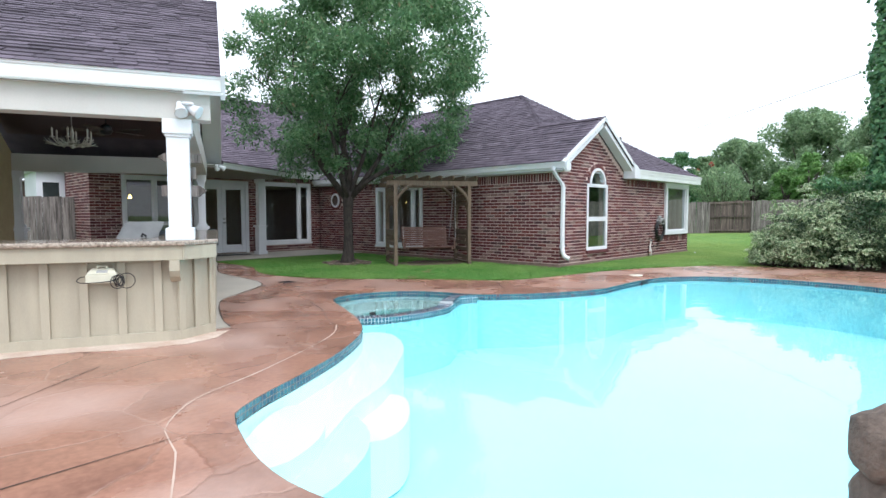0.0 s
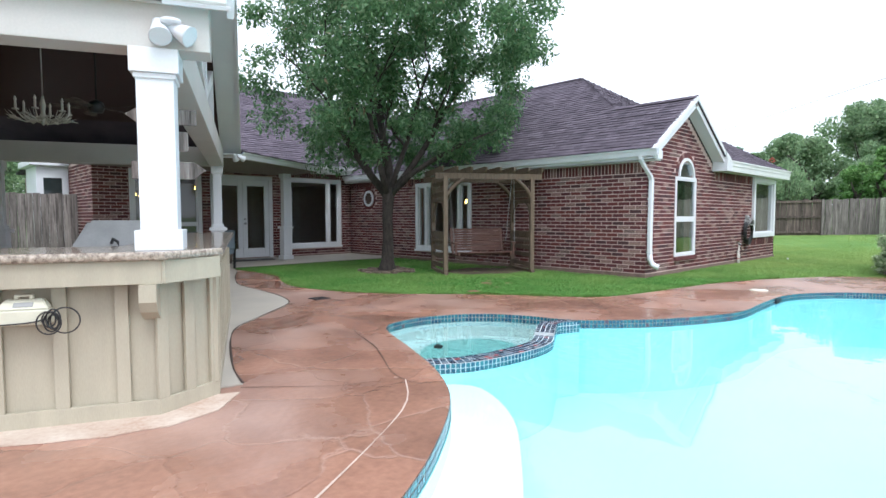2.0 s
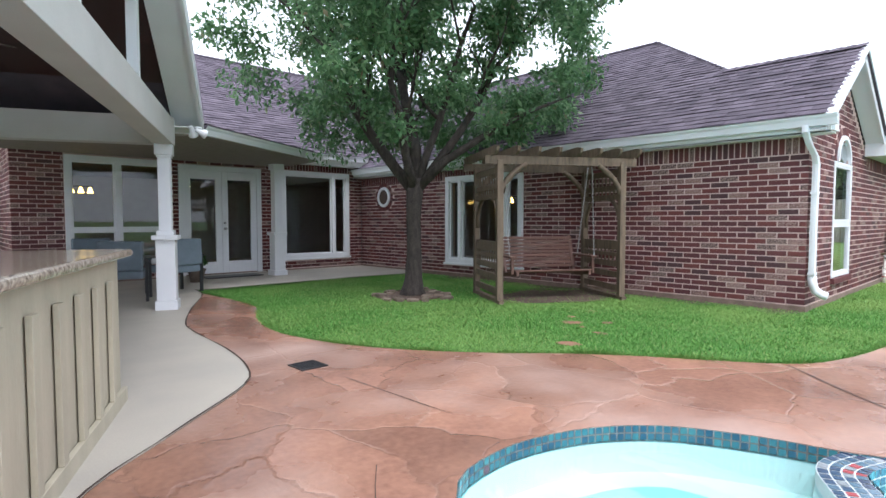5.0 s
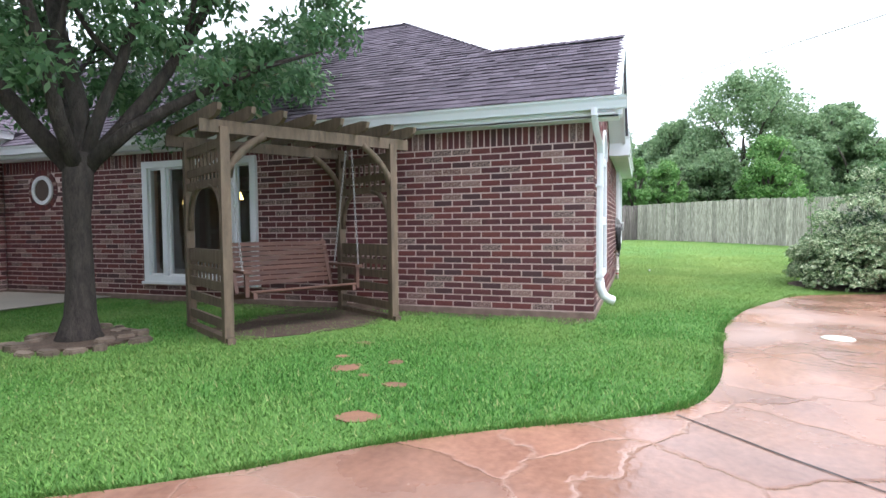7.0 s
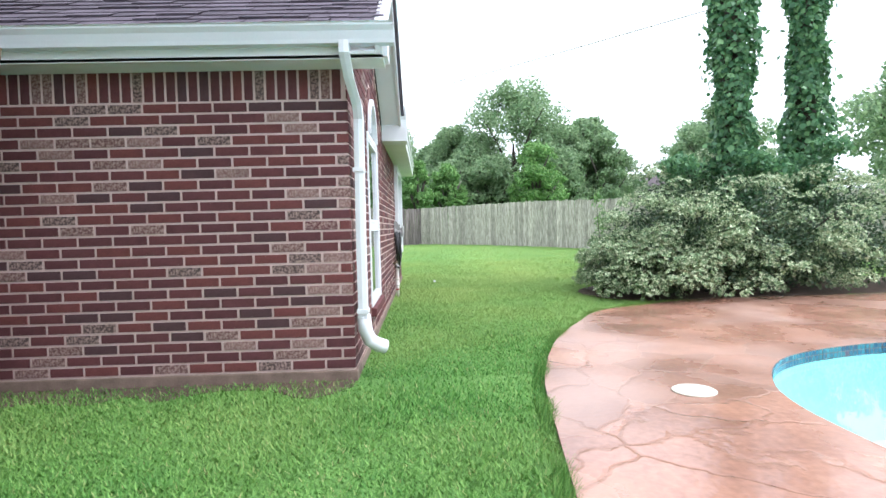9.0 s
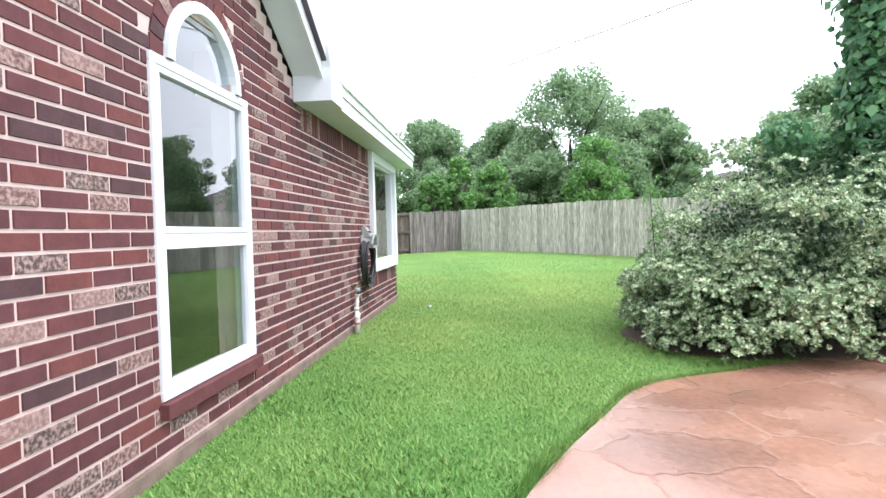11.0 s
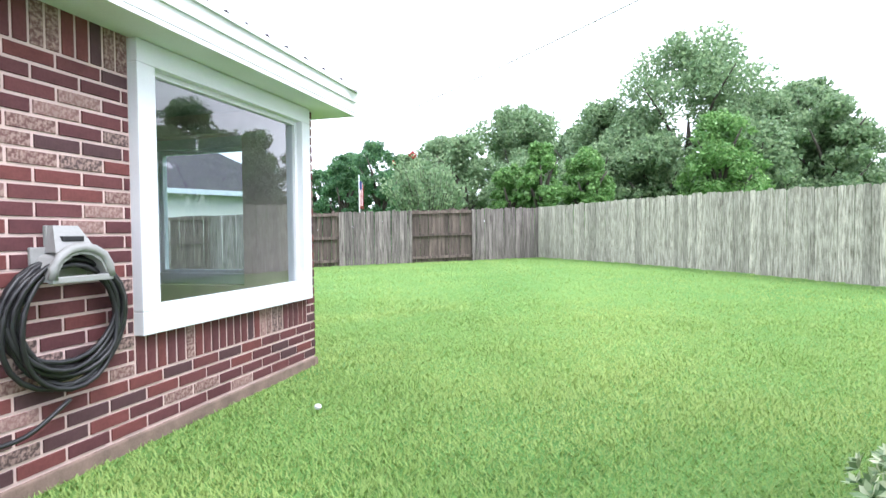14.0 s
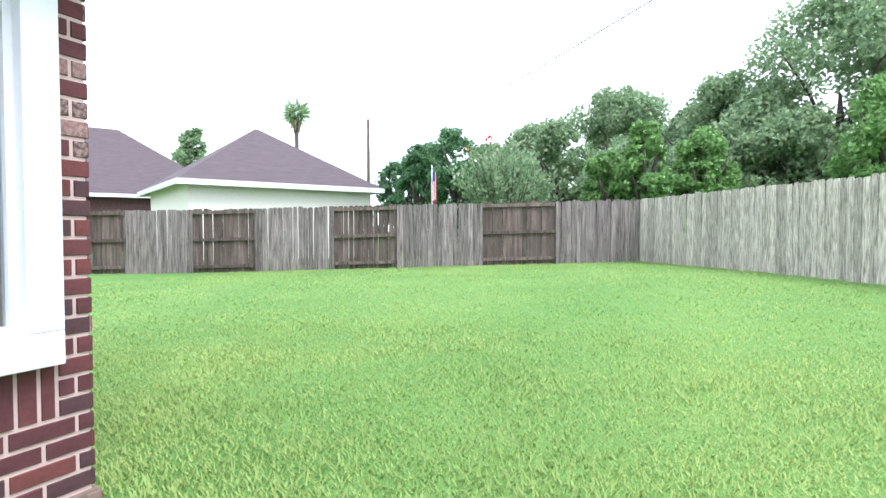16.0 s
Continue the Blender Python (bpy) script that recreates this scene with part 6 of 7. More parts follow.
def yard_tree():
    t = thing("tree", pose(4.75, 10.12, -0.02), "leafy shade tree with a dark trunk in the lawn", "tree")
    rng = random.Random(21)
    bm = bmesh.new()
    tube(bm, [(0, 0, -0.05), (0.0, 0.0, 0.08), (0.01, 0.0, 0.25), (0.03, 0.0, 0.7), (0.02, 0.01, 1.2), (0.04, 0.0, 1.62), (0.06, 0.0, 1.85)], [0.25, 0.19, 0.145, 0.120, 0.115, 0.135, 0.11], 14)
    for v in bm.verts:
        k = 1 + 0.09 * noise.noise(v.co * 5)
        v.co.x *= k
        v.co.y *= k
    part("trunk", bm, bark_mat, t)
    tips = []
    for d, L, r in (((0.75, -0.45, 0.75), 2.9, 0.085), ((-0.5, 0.5, 1.0), 3.0, 0.10), ((0.1, 0.1, 1.2), 3.6, 0.105), ((-0.45, -0.35, 1.1), 2.9, 0.08), ((0.35, 0.6, 0.95), 2.7, 0.08), ((0.6, 0.05, 1.1), 3.0, 0.075)):
        bm = bmesh.new()
        limb(bm, rng, (0.05, 0.0, 1.62), d, L, r, 2, tips)
        part("limb", bm, bark_mat, t)
    nr = np.random.default_rng(4)
    blobs = []
    for _ in range(210):
        a, u = nr.uniform(0, 2 * np.pi), nr.random()
        h = nr.random()
        z = 2.58 + 4.87 * h
        reach = 3.6 * (np.sin(np.pi * (0.18 + 0.80 * h)) ** 0.62) * (0.9 + 0.2 * np.sin(3 * a + 1.0))
        r = reach * np.sqrt(u) if nr.random() < 0.35 else reach * nr.uniform(0.75, 1.0)
        s = nr.uniform(0.32, 0.62)
        if r * np.sin(a) < -0.9 and z < 3.9 and r > 1.5:
            continue
        if r * np.sin(a) < -1.7 and r * np.cos(a) > -0.8 and z < 4.4 and nr.random() < 0.65:
            continue
        blobs.append((0.55 + r * np.cos(a), -0.35 + r * np.sin(a), z, s, s, s * 0.8))
    for _ in range(20):
        a, r = nr.uniform(0, 2 * np.pi), nr.uniform(0.7, 2.5)
        if r * np.sin(a) < -0.9 and r > 1.5:
            continue
        blobs.append((0.3 + r * np.cos(a), r * np.sin(a), 2.35 + 0.32 * r + nr.normal(0, 0.15), 0.36, 0.36, 0.28))
    for f in np.linspace(0.5, 1.0, 9):
        blobs.append((0.05 + 1.75 * f + nr.normal(0, 0.14), -1.95 * f + nr.normal(0, 0.14), 2.12 + 1.25 * f ** 0.8 + nr.normal(0, 0.10), 0.25, 0.25, 0.20))
        blobs.append((0.05 + 2.7 * f + nr.normal(0, 0.16), -1.1 * f + nr.normal(0, 0.16), 2.25 + 1.3 * f ** 0.8 + nr.normal(0, 0.14), 0.32, 0.32, 0.26))
    bm = bmesh.new()
    tube(bm, [(0.05, 0.0, 1.66), (0.35, -0.38, 2.12), (0.75, -0.85, 2.50), (1.2, -1.35, 2.85), (1.62, -1.82, 3.08)], [0.085, 0.065, 0.05, 0.032, 0.012], 8)
    part("limb", bm, bark_mat, t)
    for p in tips[::2]:
        if p.z > 2.5 and (p.y > -0.9 or p.z > 3.4):
            blobs.append((p.x, p.y, p.z, 0.4, 0.4, 0.32))
    c, u, v = leaves(nr, blobs, 86000, 0.117, 0.40, shell=0.75, droop=0.7)
    quads("crown", c, u, v, tree_leaf, t, "dense pointed green leaves with gaps")


yard_tree()


def far_tree(at, height, width, material, seed, label, base=0.28, count=5000, size=0.30, name="tree", trunk=True, shape=0.7):
    rng = np.random.default_rng(seed)
    t = thing(name, pose(at[0], at[1], 0.2), label, "tree", "trees beyond the fence")
    pr = random.Random(seed)
    if trunk:
        bm = bmesh.new()
        tube(bm, [(0, 0, -0.3), (0.05, 0, height * 0.25), (0.1, 0.05, height * 0.6)], [width * 0.05 + 0.06, width * 0.04 + 0.04, 0.05], 8)
        for k in range(5):
            a = k * 1.3 + seed
            tube(bm, [(0.05, 0, height * (0.25 + 0.05 * k)), (width * 0.2 * math.cos(a), width * 0.2 * math.sin(a), height * (0.45 + 0.07 * k)), (width * 0.36 * math.cos(a), width * 0.36 * math.sin(a), height * (0.6 + 0.06 * k))], [0.09, 0.06, 0.02], 6)
        part("trunk", bm, bark_far_mat, t)
    blobs = []
    for _ in range(120):
        a, h = rng.uniform(0, 2 * np.pi), rng.random()
        reach = width / 2 * np.sin(np.pi * (0.15 + 0.80 * h)) ** shape * rng.uniform(0.75, 1.08)
        r = reach * np.sqrt(rng.random())
        s = width * rng.choice([0.05, 0.07, 0.10, 0.15]) * rng.uniform(0.85, 1.15)
        blobs.append((r * np.cos(a), r * np.sin(a), height * (base + (1 - base) * h) - s * 0.5, s, s, s * 0.8))
    c, u, v = leaves(rng, blobs, int(count * 3.2), size * 0.78, 0.6, shell=0.6, droop=0.2)
    quads("crown", c, u, v, material, t)
    return t


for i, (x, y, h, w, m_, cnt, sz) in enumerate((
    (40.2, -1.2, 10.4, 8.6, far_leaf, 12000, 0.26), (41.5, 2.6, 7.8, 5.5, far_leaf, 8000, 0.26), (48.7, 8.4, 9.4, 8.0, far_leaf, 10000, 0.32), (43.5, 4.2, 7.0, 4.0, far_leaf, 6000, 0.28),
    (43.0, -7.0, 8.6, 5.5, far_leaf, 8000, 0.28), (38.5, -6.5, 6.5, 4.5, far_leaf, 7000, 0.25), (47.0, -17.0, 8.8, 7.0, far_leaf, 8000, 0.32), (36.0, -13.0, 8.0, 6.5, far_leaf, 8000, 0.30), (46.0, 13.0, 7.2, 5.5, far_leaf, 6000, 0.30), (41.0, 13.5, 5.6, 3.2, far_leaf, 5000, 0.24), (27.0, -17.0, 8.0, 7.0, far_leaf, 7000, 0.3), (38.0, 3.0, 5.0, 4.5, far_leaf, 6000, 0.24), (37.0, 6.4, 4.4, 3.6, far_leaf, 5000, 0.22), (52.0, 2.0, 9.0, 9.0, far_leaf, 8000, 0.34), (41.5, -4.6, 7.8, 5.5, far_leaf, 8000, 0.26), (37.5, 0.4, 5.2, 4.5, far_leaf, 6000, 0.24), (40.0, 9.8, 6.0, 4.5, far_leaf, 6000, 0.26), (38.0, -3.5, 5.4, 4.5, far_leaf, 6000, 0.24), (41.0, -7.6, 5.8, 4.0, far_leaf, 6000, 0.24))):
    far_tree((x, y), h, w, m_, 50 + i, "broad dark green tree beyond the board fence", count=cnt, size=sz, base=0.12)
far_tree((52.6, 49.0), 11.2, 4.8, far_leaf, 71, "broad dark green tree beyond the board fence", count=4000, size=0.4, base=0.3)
for i, (x, y, h, w) in enumerate(((34.9, -1.6, 5.6, 3.4), (33.4, 5.2, 4.5, 1.9), (34.6, 6.6, 3.9, 1.9), (35.6, 3.4, 4.6, 2.4))):
    far_tree((x, y), h, w, bright_leaf, 80 + i, "bright yellow-green young tree beyond the fence", count=4500, size=0.20, base=0.2)
for i, (x, y, h) in enumerate(((37.0, 15.6, 5.0), (38.6, 17.6, 4.6), (36.0, 13.2, 5.4), (39.5, 16.0, 5.6))):
    far_tree((x, y), h, 2.6, ivy_leaf, 90 + i, "dark narrow evergreen beyond the fence", count=4000, size=0.20, base=0.05, shape=0.5)


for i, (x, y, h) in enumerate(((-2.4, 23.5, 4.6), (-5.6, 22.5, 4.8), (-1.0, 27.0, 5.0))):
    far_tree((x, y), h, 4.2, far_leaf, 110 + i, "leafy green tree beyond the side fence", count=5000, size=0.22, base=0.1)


def crape_myrtle():
    t = thing("crape_myrtle", pose(32.4, 9.6, 0.1), "vase-shaped crape myrtle with a few red blooms", "tree", "trees beyond the fence")
    rng = np.random.default_rng(33)
    n = 90
    bm = bmesh.new()
    cs, us, vs_ = [], [], []
    for i in range(n):
        a, lean = rng.uniform(0, 2 * np.pi), rng.uniform(0.05, 0.62)
        L = rng.uniform(3.2, 4.6) * (1 - 0.25 * lean)
        d = np.array([np.cos(a) * lean, np.sin(a) * lean, 1.0])
        d /= np.linalg.norm(d)
        pts = [tuple(d * L * f + np.array([0, 0, -0.15 * lean * f * f * L * 0.2])) for f in (0, 0.35, 0.7, 1.0)]
        tube(bm, pts, [0.03, 0.022, 0.012, 0.004], 4)
        k = 75
        f = rng.uniform(0.25, 1.02, k)
        c = d[None] * L * f[:, None] + rng.normal(0, 0.10, (k, 3))
        u = rng.normal(0, 0.6, (k, 3)) + d
        u /= np.linalg.norm(u, axis=1)[:, None]
        v = np.cross(u, rng.normal(size=(k, 3)))
        v /= np.linalg.norm(v, axis=1)[:, None]
        cs.append(c), us.append(u * 0.09), vs_.append(v * 0.10)
    part("stems", bm, bark_far_mat, t)
    quads("crown", np.concatenate(cs), np.concatenate(us), np.concatenate(vs_), far_leaf, t)
    c, u, v = leaves(rng, [(-0.3, 0.5, 4.2, 0.16, 0.16, 0.14), (-0.6, 1.2, 3.9, 0.10, 0.10, 0.08)], 60, 0.09, 0.8)
    quads("blooms", c, u, v, mat("crape_bloom", (0.45, 0.05, 0.04), bump=0.0), t, "coral red blooms")["kind"] = "stuff"


crape_myrtle()


def rosettes(rng, blobs, count, size, each=9):
    """Whorls of leaves that sit on the upper and outer skins of blobs."""
    b = np.array(blobs, float)
    w = (b[:, 3] * b[:, 4] * b[:, 5]) ** (2 / 3)
    k = rng.choice(len(b), count, p=w / w.sum())
    d = rng.normal(size=(count, 3))
    d[:, 2] = np.abs(d[:, 2]) - 0.45
    d /= np.linalg.norm(d, axis=1)[:, None]
    at = b[k, :3] + d * b[k, 3:] * rng.uniform(0.82, 1.06, count)[:, None]
    ax = d * 0.9 + rng.normal(0, 0.28, (count, 3))
    ax[:, 2] += 0.65
    ax /= np.linalg.norm(ax, axis=1)[:, None]
    p = np.cross(ax, rng.normal(size=(count, 3)))
    p /= np.linalg.norm(p, axis=1)[:, None]
    q = np.cross(ax, p)
    a = np.arange(each) * 2.399 + rng.uniform(0, 6.28, (count, 1))
    tilt = np.linspace(0.95, 0.15, each) + rng.normal(0, 0.12, (count, each))
    u = (p[:, None] * np.cos(a)[..., None] + q[:, None] * np.sin(a)[..., None]) * np.sqrt(np.clip(1 - tilt ** 2 * 0.6, 0.1, 1))[..., None] + ax[:, None] * (0.95 - tilt * 0.75)[..., None]
    u /= np.linalg.norm(u, axis=2)[..., None]
    s = size * rng.uniform(0.7, 1.25, (count, 1, 1)) * np.ones((1, each, 1))
    c = at[:, None] + u * s * 0.55
    v = np.cross(ax[:, None] + 0 * u, u)
    v /= np.linalg.norm(v, axis=2)[..., None] + 1e-6
    flat = lambda z: z.reshape(-1, 3)
    return flat(c), flat(-u * s / 2), flat(v * s * 0.46)


def shrub():
    t = thing("shrub", pose(12.2, 0.0, -0.03), "large variegated cream-and-green shrub at the deck edge", "shrub")
    rng = np.random.default_rng(12)
    core = [(-0.6, 1.2, 0.75, 0.95, 1.05, 0.80), (0.35, 1.0, 0.80, 0.95, 0.9, 0.90), (-0.8, 0.1, 0.85, 1.0, 1.05, 0.90), (0.0, 0.4, 1.2, 1.25, 1.3, 1.05), (-0.5, -1.2, 0.85, 1.1, 1.05, 0.95), (0.6, -1.5, 1.2, 1.5, 1.4, 1.15), (0.4, -2.7, 0.9, 1.3, 1.05, 0.85), (1.0, -0.2, 1.15, 1.2, 1.2, 1.05), (-0.9, -0.5, 0.55, 0.9, 1.0, 0.6), (-0.5, 1.55, 0.45, 0.85, 0.75, 0.5), (0.3, 1.35, 0.42, 0.85, 0.7, 0.45), (-1.0, 0.6, 0.4, 0.8, 1.0, 0.45), (-0.6, -2.0, 0.45, 1.0, 1.1, 0.5), (-1.0, 1.45, 0.36, 0.60, 0.65, 0.42), (-0.45, 1.85, 0.36, 0.70, 0.60, 0.42), (0.05, 1.80, 0.36, 0.65, 0.60, 0.40), (-1.1, 1.0, 0.9, 0.5, 0.6, 0.6)]
    blobs = []
    for x, y, z, rx, ry, rz in core:
        for _ in range(28):
            d = rng.normal(size=3)
            d /= np.linalg.norm(d)
            s = rng.uniform(0.15, 0.30)
            zz = z + d[2] * rz * 0.92
            if zz < 0.10:
                continue
            yy = y + d[1] * ry * 0.92
            if yy > 2.24 - 0.6 * max(0.0, x + d[0] * rx * 0.92):
                continue
            blobs.append((x + d[0] * rx * 0.92, yy, zz, s, s, s * 0.55))
    for x, y, z, r in ((0.15, 2.28, 0.52, 0.26), (0.50, 2.08, 0.50, 0.30), (-0.15, 2.22, 0.38, 0.32), (0.35, 2.22, 0.36, 0.24), (0.72, 1.88, 0.52, 0.28), (-0.45, 2.15, 0.34, 0.30), (0.45, 1.95, 0.78, 0.26), (0.05, 2.05, 0.80, 0.26), (0.30, 2.30, 0.22, 0.20)):
        for _ in range(9):
            d = rng.normal(size=3)
            d *= r * 0.75 / np.linalg.norm(d)
            blobs.append((x + 0.06 + d[0] * 0.8, y - 0.14 + d[1] * 0.8, z + d[2] * 0.6, 0.13, 0.13, 0.08))
    bm = bmesh.new()
    pr = random.Random(3)
    for i in range(26):
        a = pr.uniform(0, 6.28)
        r = pr.uniform(0.5, 1.6)
        tube(bm, [(pr.uniform(-0.5, 0.5), pr.uniform(-1.5, 1.0), 0), (r * 0.5 * math.cos(a), r * 0.7 * math.sin(a), 0.6), (r * math.cos(a), 1.2 * r * math.sin(a), 1.2)], [0.03, 0.02, 0.008], 5)
    part("stems", bm, bark_mat, t)
    c, u, v = rosettes(rng, blobs, 29000, 0.038)
    quads("foliage", c, u, v, varieg_leaf, t, "small leaves edged with cream")
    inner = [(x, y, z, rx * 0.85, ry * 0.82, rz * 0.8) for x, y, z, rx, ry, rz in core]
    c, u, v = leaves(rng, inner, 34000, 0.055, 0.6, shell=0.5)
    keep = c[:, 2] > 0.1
    quads("inner_foliage", c[keep], u[keep], v[keep], shade_leaf, t, "inner leaves coloured dark for shade")
    mound = [(0.1 + rng.normal(0, 0.45), -0.6 + rng.normal(0, 0.75), 1.92 + rng.normal(0, 0.14), 0.30, 0.30, 0.18) for _ in range(15)]
    c, u, v = leaves(rng, mound, 5200, 0.075, 0.9, shell=0.6)
    quads("ivy_mound", c, u, v, ivy_leaf, t, "dark ivy spilling over the top of the shrub")
    soil = spline([(11.0, 1.75), (11.4, 2.25), (12.2, 2.42), (13.0, 1.9), (13.6, 0.5), (13.4, -3.0), (11.8, -3.3), (11.0, -1.5), (10.98, 1.0)])
    tagged(part("planting_bed", prism(soil, -0.06, -0.018), soil_mat), "bare brown soil bed under the shrub", "soil bed", kind="structure")


shrub()


def sapling():
    t = thing("sapling", pose(12.25, 2.06, -0.03), "bright green climbing sapling against the shrub", "sapling")
    bm = bmesh.new()
    tube(bm, [(0, -0.05, 0), (-0.03, -0.03, 0.6), (0.03, 0.0, 1.2), (0.05, 0.02, 1.72)], [0.008, 0.006, 0.004, 0.002], 6)
    part("stem", bm, bark_far_mat, t)
    rng = np.random.default_rng(77)
    c, u, v = leaves(rng, [(0.03, -0.04, 1.15, 0.12, 0.12, 0.28), (0.06, -0.02, 1.52, 0.13, 0.13, 0.22)], 190, 0.046, 0.62, shell=0.9, droop=0.6)
    quads("leaves", c, u, v, bright_leaf, t)


sapling()


def ivy_column(x, y, h, seed):
    t = thing("ivy_column", pose(x, y, 0), "tall trunk wrapped in dark green ivy", "ivy", "ivy-clad trunks")
    rng = np.random.default_rng(seed)
    bm = bmesh.new()
    tube(bm, [(0, 0, -0.05), (0.02, 0.03, h * 0.5), (0.05, 0.0, h)], [0.17, 0.15, 0.13], 10)
    part("trunk", bm, bark_far_mat, t)
    n = 9000
    z = rng.uniform(0.3, h, n)
    a = rng.uniform(0, 2 * np.pi, n)
    wob = 0.06 * np.sin(z * 2.1 + seed) + 0.05 * np.sin(z * 5 + 2 * a)
    r = (0.33 + wob) * (0.7 + 0.35 * rng.random(n)) + (rng.random(n) < 0.05) * rng.uniform(0, 0.18, n)
    c = np.stack([r * np.cos(a), r * np.sin(a), z], 1)
    d = np.stack([np.cos(a), np.sin(a), np.zeros(n)], 1)
    u = rng.normal(0, 0.5, (n, 3)) + d * 0.5 + np.array([0, 0, -0.7])
    u /= np.linalg.norm(u, axis=1)[:, None]
    v = np.cross(u, d + rng.normal(0, 0.4, (n, 3)))
    v /= np.linalg.norm(v, axis=1)[:, None]
    s = rng.uniform(0.05, 0.10, n)[:, None]
    quads("ivy_leaves", c, u * s * 0.7, v * s * 1.2, ivy_leaf, t)


ivy_column(12.3, -0.2, 7.6, 5)
ivy_column(12.75, -1.75, 7.6, 9)


# ---- swing arbor ----
def arbor():
    ang = -31.0
    M = pose(5.885, 8.10, 0, 0, 0, ang)
    a = thing("swing_arbor", M, "weathered wooden arbor with lattice sides and slatted roof", "arbor")
    W, D, H = 0.95, 1.20, 2.02
    for x in (-W, W):
        for y in (0, D):
            part("post", boxes((x - 0.045, y - 0.045, -0.03, x + 0.045, y + 0.045, H), bevel=0.004), swing_mat, a)
        for z0, z1 in ((0.10, 0.19), (0.30, 0.39), (0.46, 0.55), (0.62, 0.68), (0.72, 0.86), (1.48, 1.56), (1.62, 1.70), (1.84, 1.93)):
            part("side_rail", boxes((x - 0.02, 0.045, z0, x + 0.02, D - 0.045, z1), bevel=0.003), swing_mat, a)
        for z0, z1 in ((0.50, 0.75), (1.56, 1.92)):
            for k in range(9):
                y = 0.12 + k * (D - 0.24) / 8
                part("lattice_slat", boxes((x - 0.008, y - 0.016, z0, x + 0.008, y + 0.016, z1)), swing_mat, a)
        for y0, y1 in ((0.05, 0.42), (D - 0.05, D - 0.42)):
            pts = [(x, y0 + (y1 - y0) * (1 - math.cos(t)), 1.05 + 0.45 * math.sin(t)) for t in np.linspace(0, math.pi / 2, 6)]
            bm = bmesh.new()
            tube(bm, pts, 0.032, 4)
            part("side_arch", bm, swing_mat, a)
        part("ground_sill", boxes((x - 0.04, -0.10, -0.03, x + 0.04, D + 0.08, 0.035), bevel=0.004), swing_mat, a)
    for y in (0, D):
        part("header", boxes((-W - 0.22, y - 0.025, H - 0.06, W + 0.22, y + 0.025, H + 0.06), bevel=0.004), swing_mat, a)
    for k in range(8):
        x = -W - 0.12 + k * (2 * W + 0.24) / 7
        bm = bmesh.new()
        prof = [(-0.28, 0.10), (-0.30, 0.16), (-0.20, 0.18), (D + 0.20, 0.18), (D + 0.30, 0.16), (D + 0.28, 0.10), (D + 0.20, 0.06), (-0.20, 0.06)]
        lo = [bm.verts.new((x - 0.02, y, H + z)) for y, z in prof]
        hi = [bm.verts.new((x + 0.02, y, H + z)) for y, z in prof]
        bm.faces.new(lo)
        bm.faces.new(hi[::-1])
        for i in range(8):
            bm.faces.new((lo[i], hi[i], hi[(i + 1) % 8], lo[(i + 1) % 8]))
        bmesh.ops.recalc_face_normals(bm, faces=bm.faces[:])
        part("rafter", bm, swing_mat, a)
    for y in (0.0, D):
        for s in (-1, 1):
            pts = [(s * (W - 0.03 - 0.36 * (f ** 1.35)), y, 1.56 + 0.42 * f ** 0.75) for f in np.linspace(0, 1, 7)]
            bm = bmesh.new()
            tube(bm, pts, 0.048, 4)
            part("brace", bm, swing_mat, a)
    b = thing("swing_bench", M @ pose(0, 0.56, 0), "reddish slatted wooden swing bench hung on chains", "bench")
    S = 0.62
    for k in range(7):
        y = -0.26 + k * 0.078
        part("seat_slat", boxes((-S, y - 0.033, 0.40 - 0.012 * k, S, y + 0.033, 0.42 - 0.012 * k), bevel=0.004), swing_red_mat, b)
    for k in range(9):
        z = 0.42 + k * 0.055
        y = 0.30 + 0.02 * k
        part("back_slat", boxes((-S, y - 0.01, z, S, y + 0.012, z + 0.046), bevel=0.003), swing_red_mat, b)
    for s in (-1, 1):
        bm = bmesh.new()
        beam(bm, (s * (S - 0.04), 0.27, 0.34), (s * (S - 0.04), 0.50, 0.92), 0.04, 0.06)
        beam(bm, (s * (S - 0.04), -0.30, 0.37), (s * (S - 0.04), 0.32, 0.31), 0.04, 0.06)
        part("side_frame", bm, swing_red_mat, b)
        part("armrest", boxes((s * (S + 0.03) - 0.05, -0.30, 0.60, s * (S + 0.03) + 0.05, 0.36, 0.63), bevel=0.005), swing_red_mat, b)
        part("arm_post", boxes((s * (S + 0.03) - 0.02, -0.27, 0.36, s * (S + 0.03) + 0.02, -0.22, 0.60)), swing_red_mat, b)
        for y0, y1 in ((-0.24, -0.02), (0.36, 0.12)):
            bm = bmesh.new()
            p, q = Vector((s * (S + 0.06), y0, 0.56)), Vector((s * (S + 0.12), y1, 2.0))
            n = 34
            for i in range(n):
                o = p.lerp(q, (i + 0.5) / n)
                dv = (q - p).normalized()
                sd = (Vector((1, 0, 0)) if i % 2 else Vector((0, 1, 0)))
                tube(bm, [o + dv * 0.026, o + sd * 0.013, o - dv * 0.026, o - sd * 0.013, o + dv * 0.026], 0.005, 4)
            part("chain", bm, chain_mat, b, "galvanised chain")


arbor()


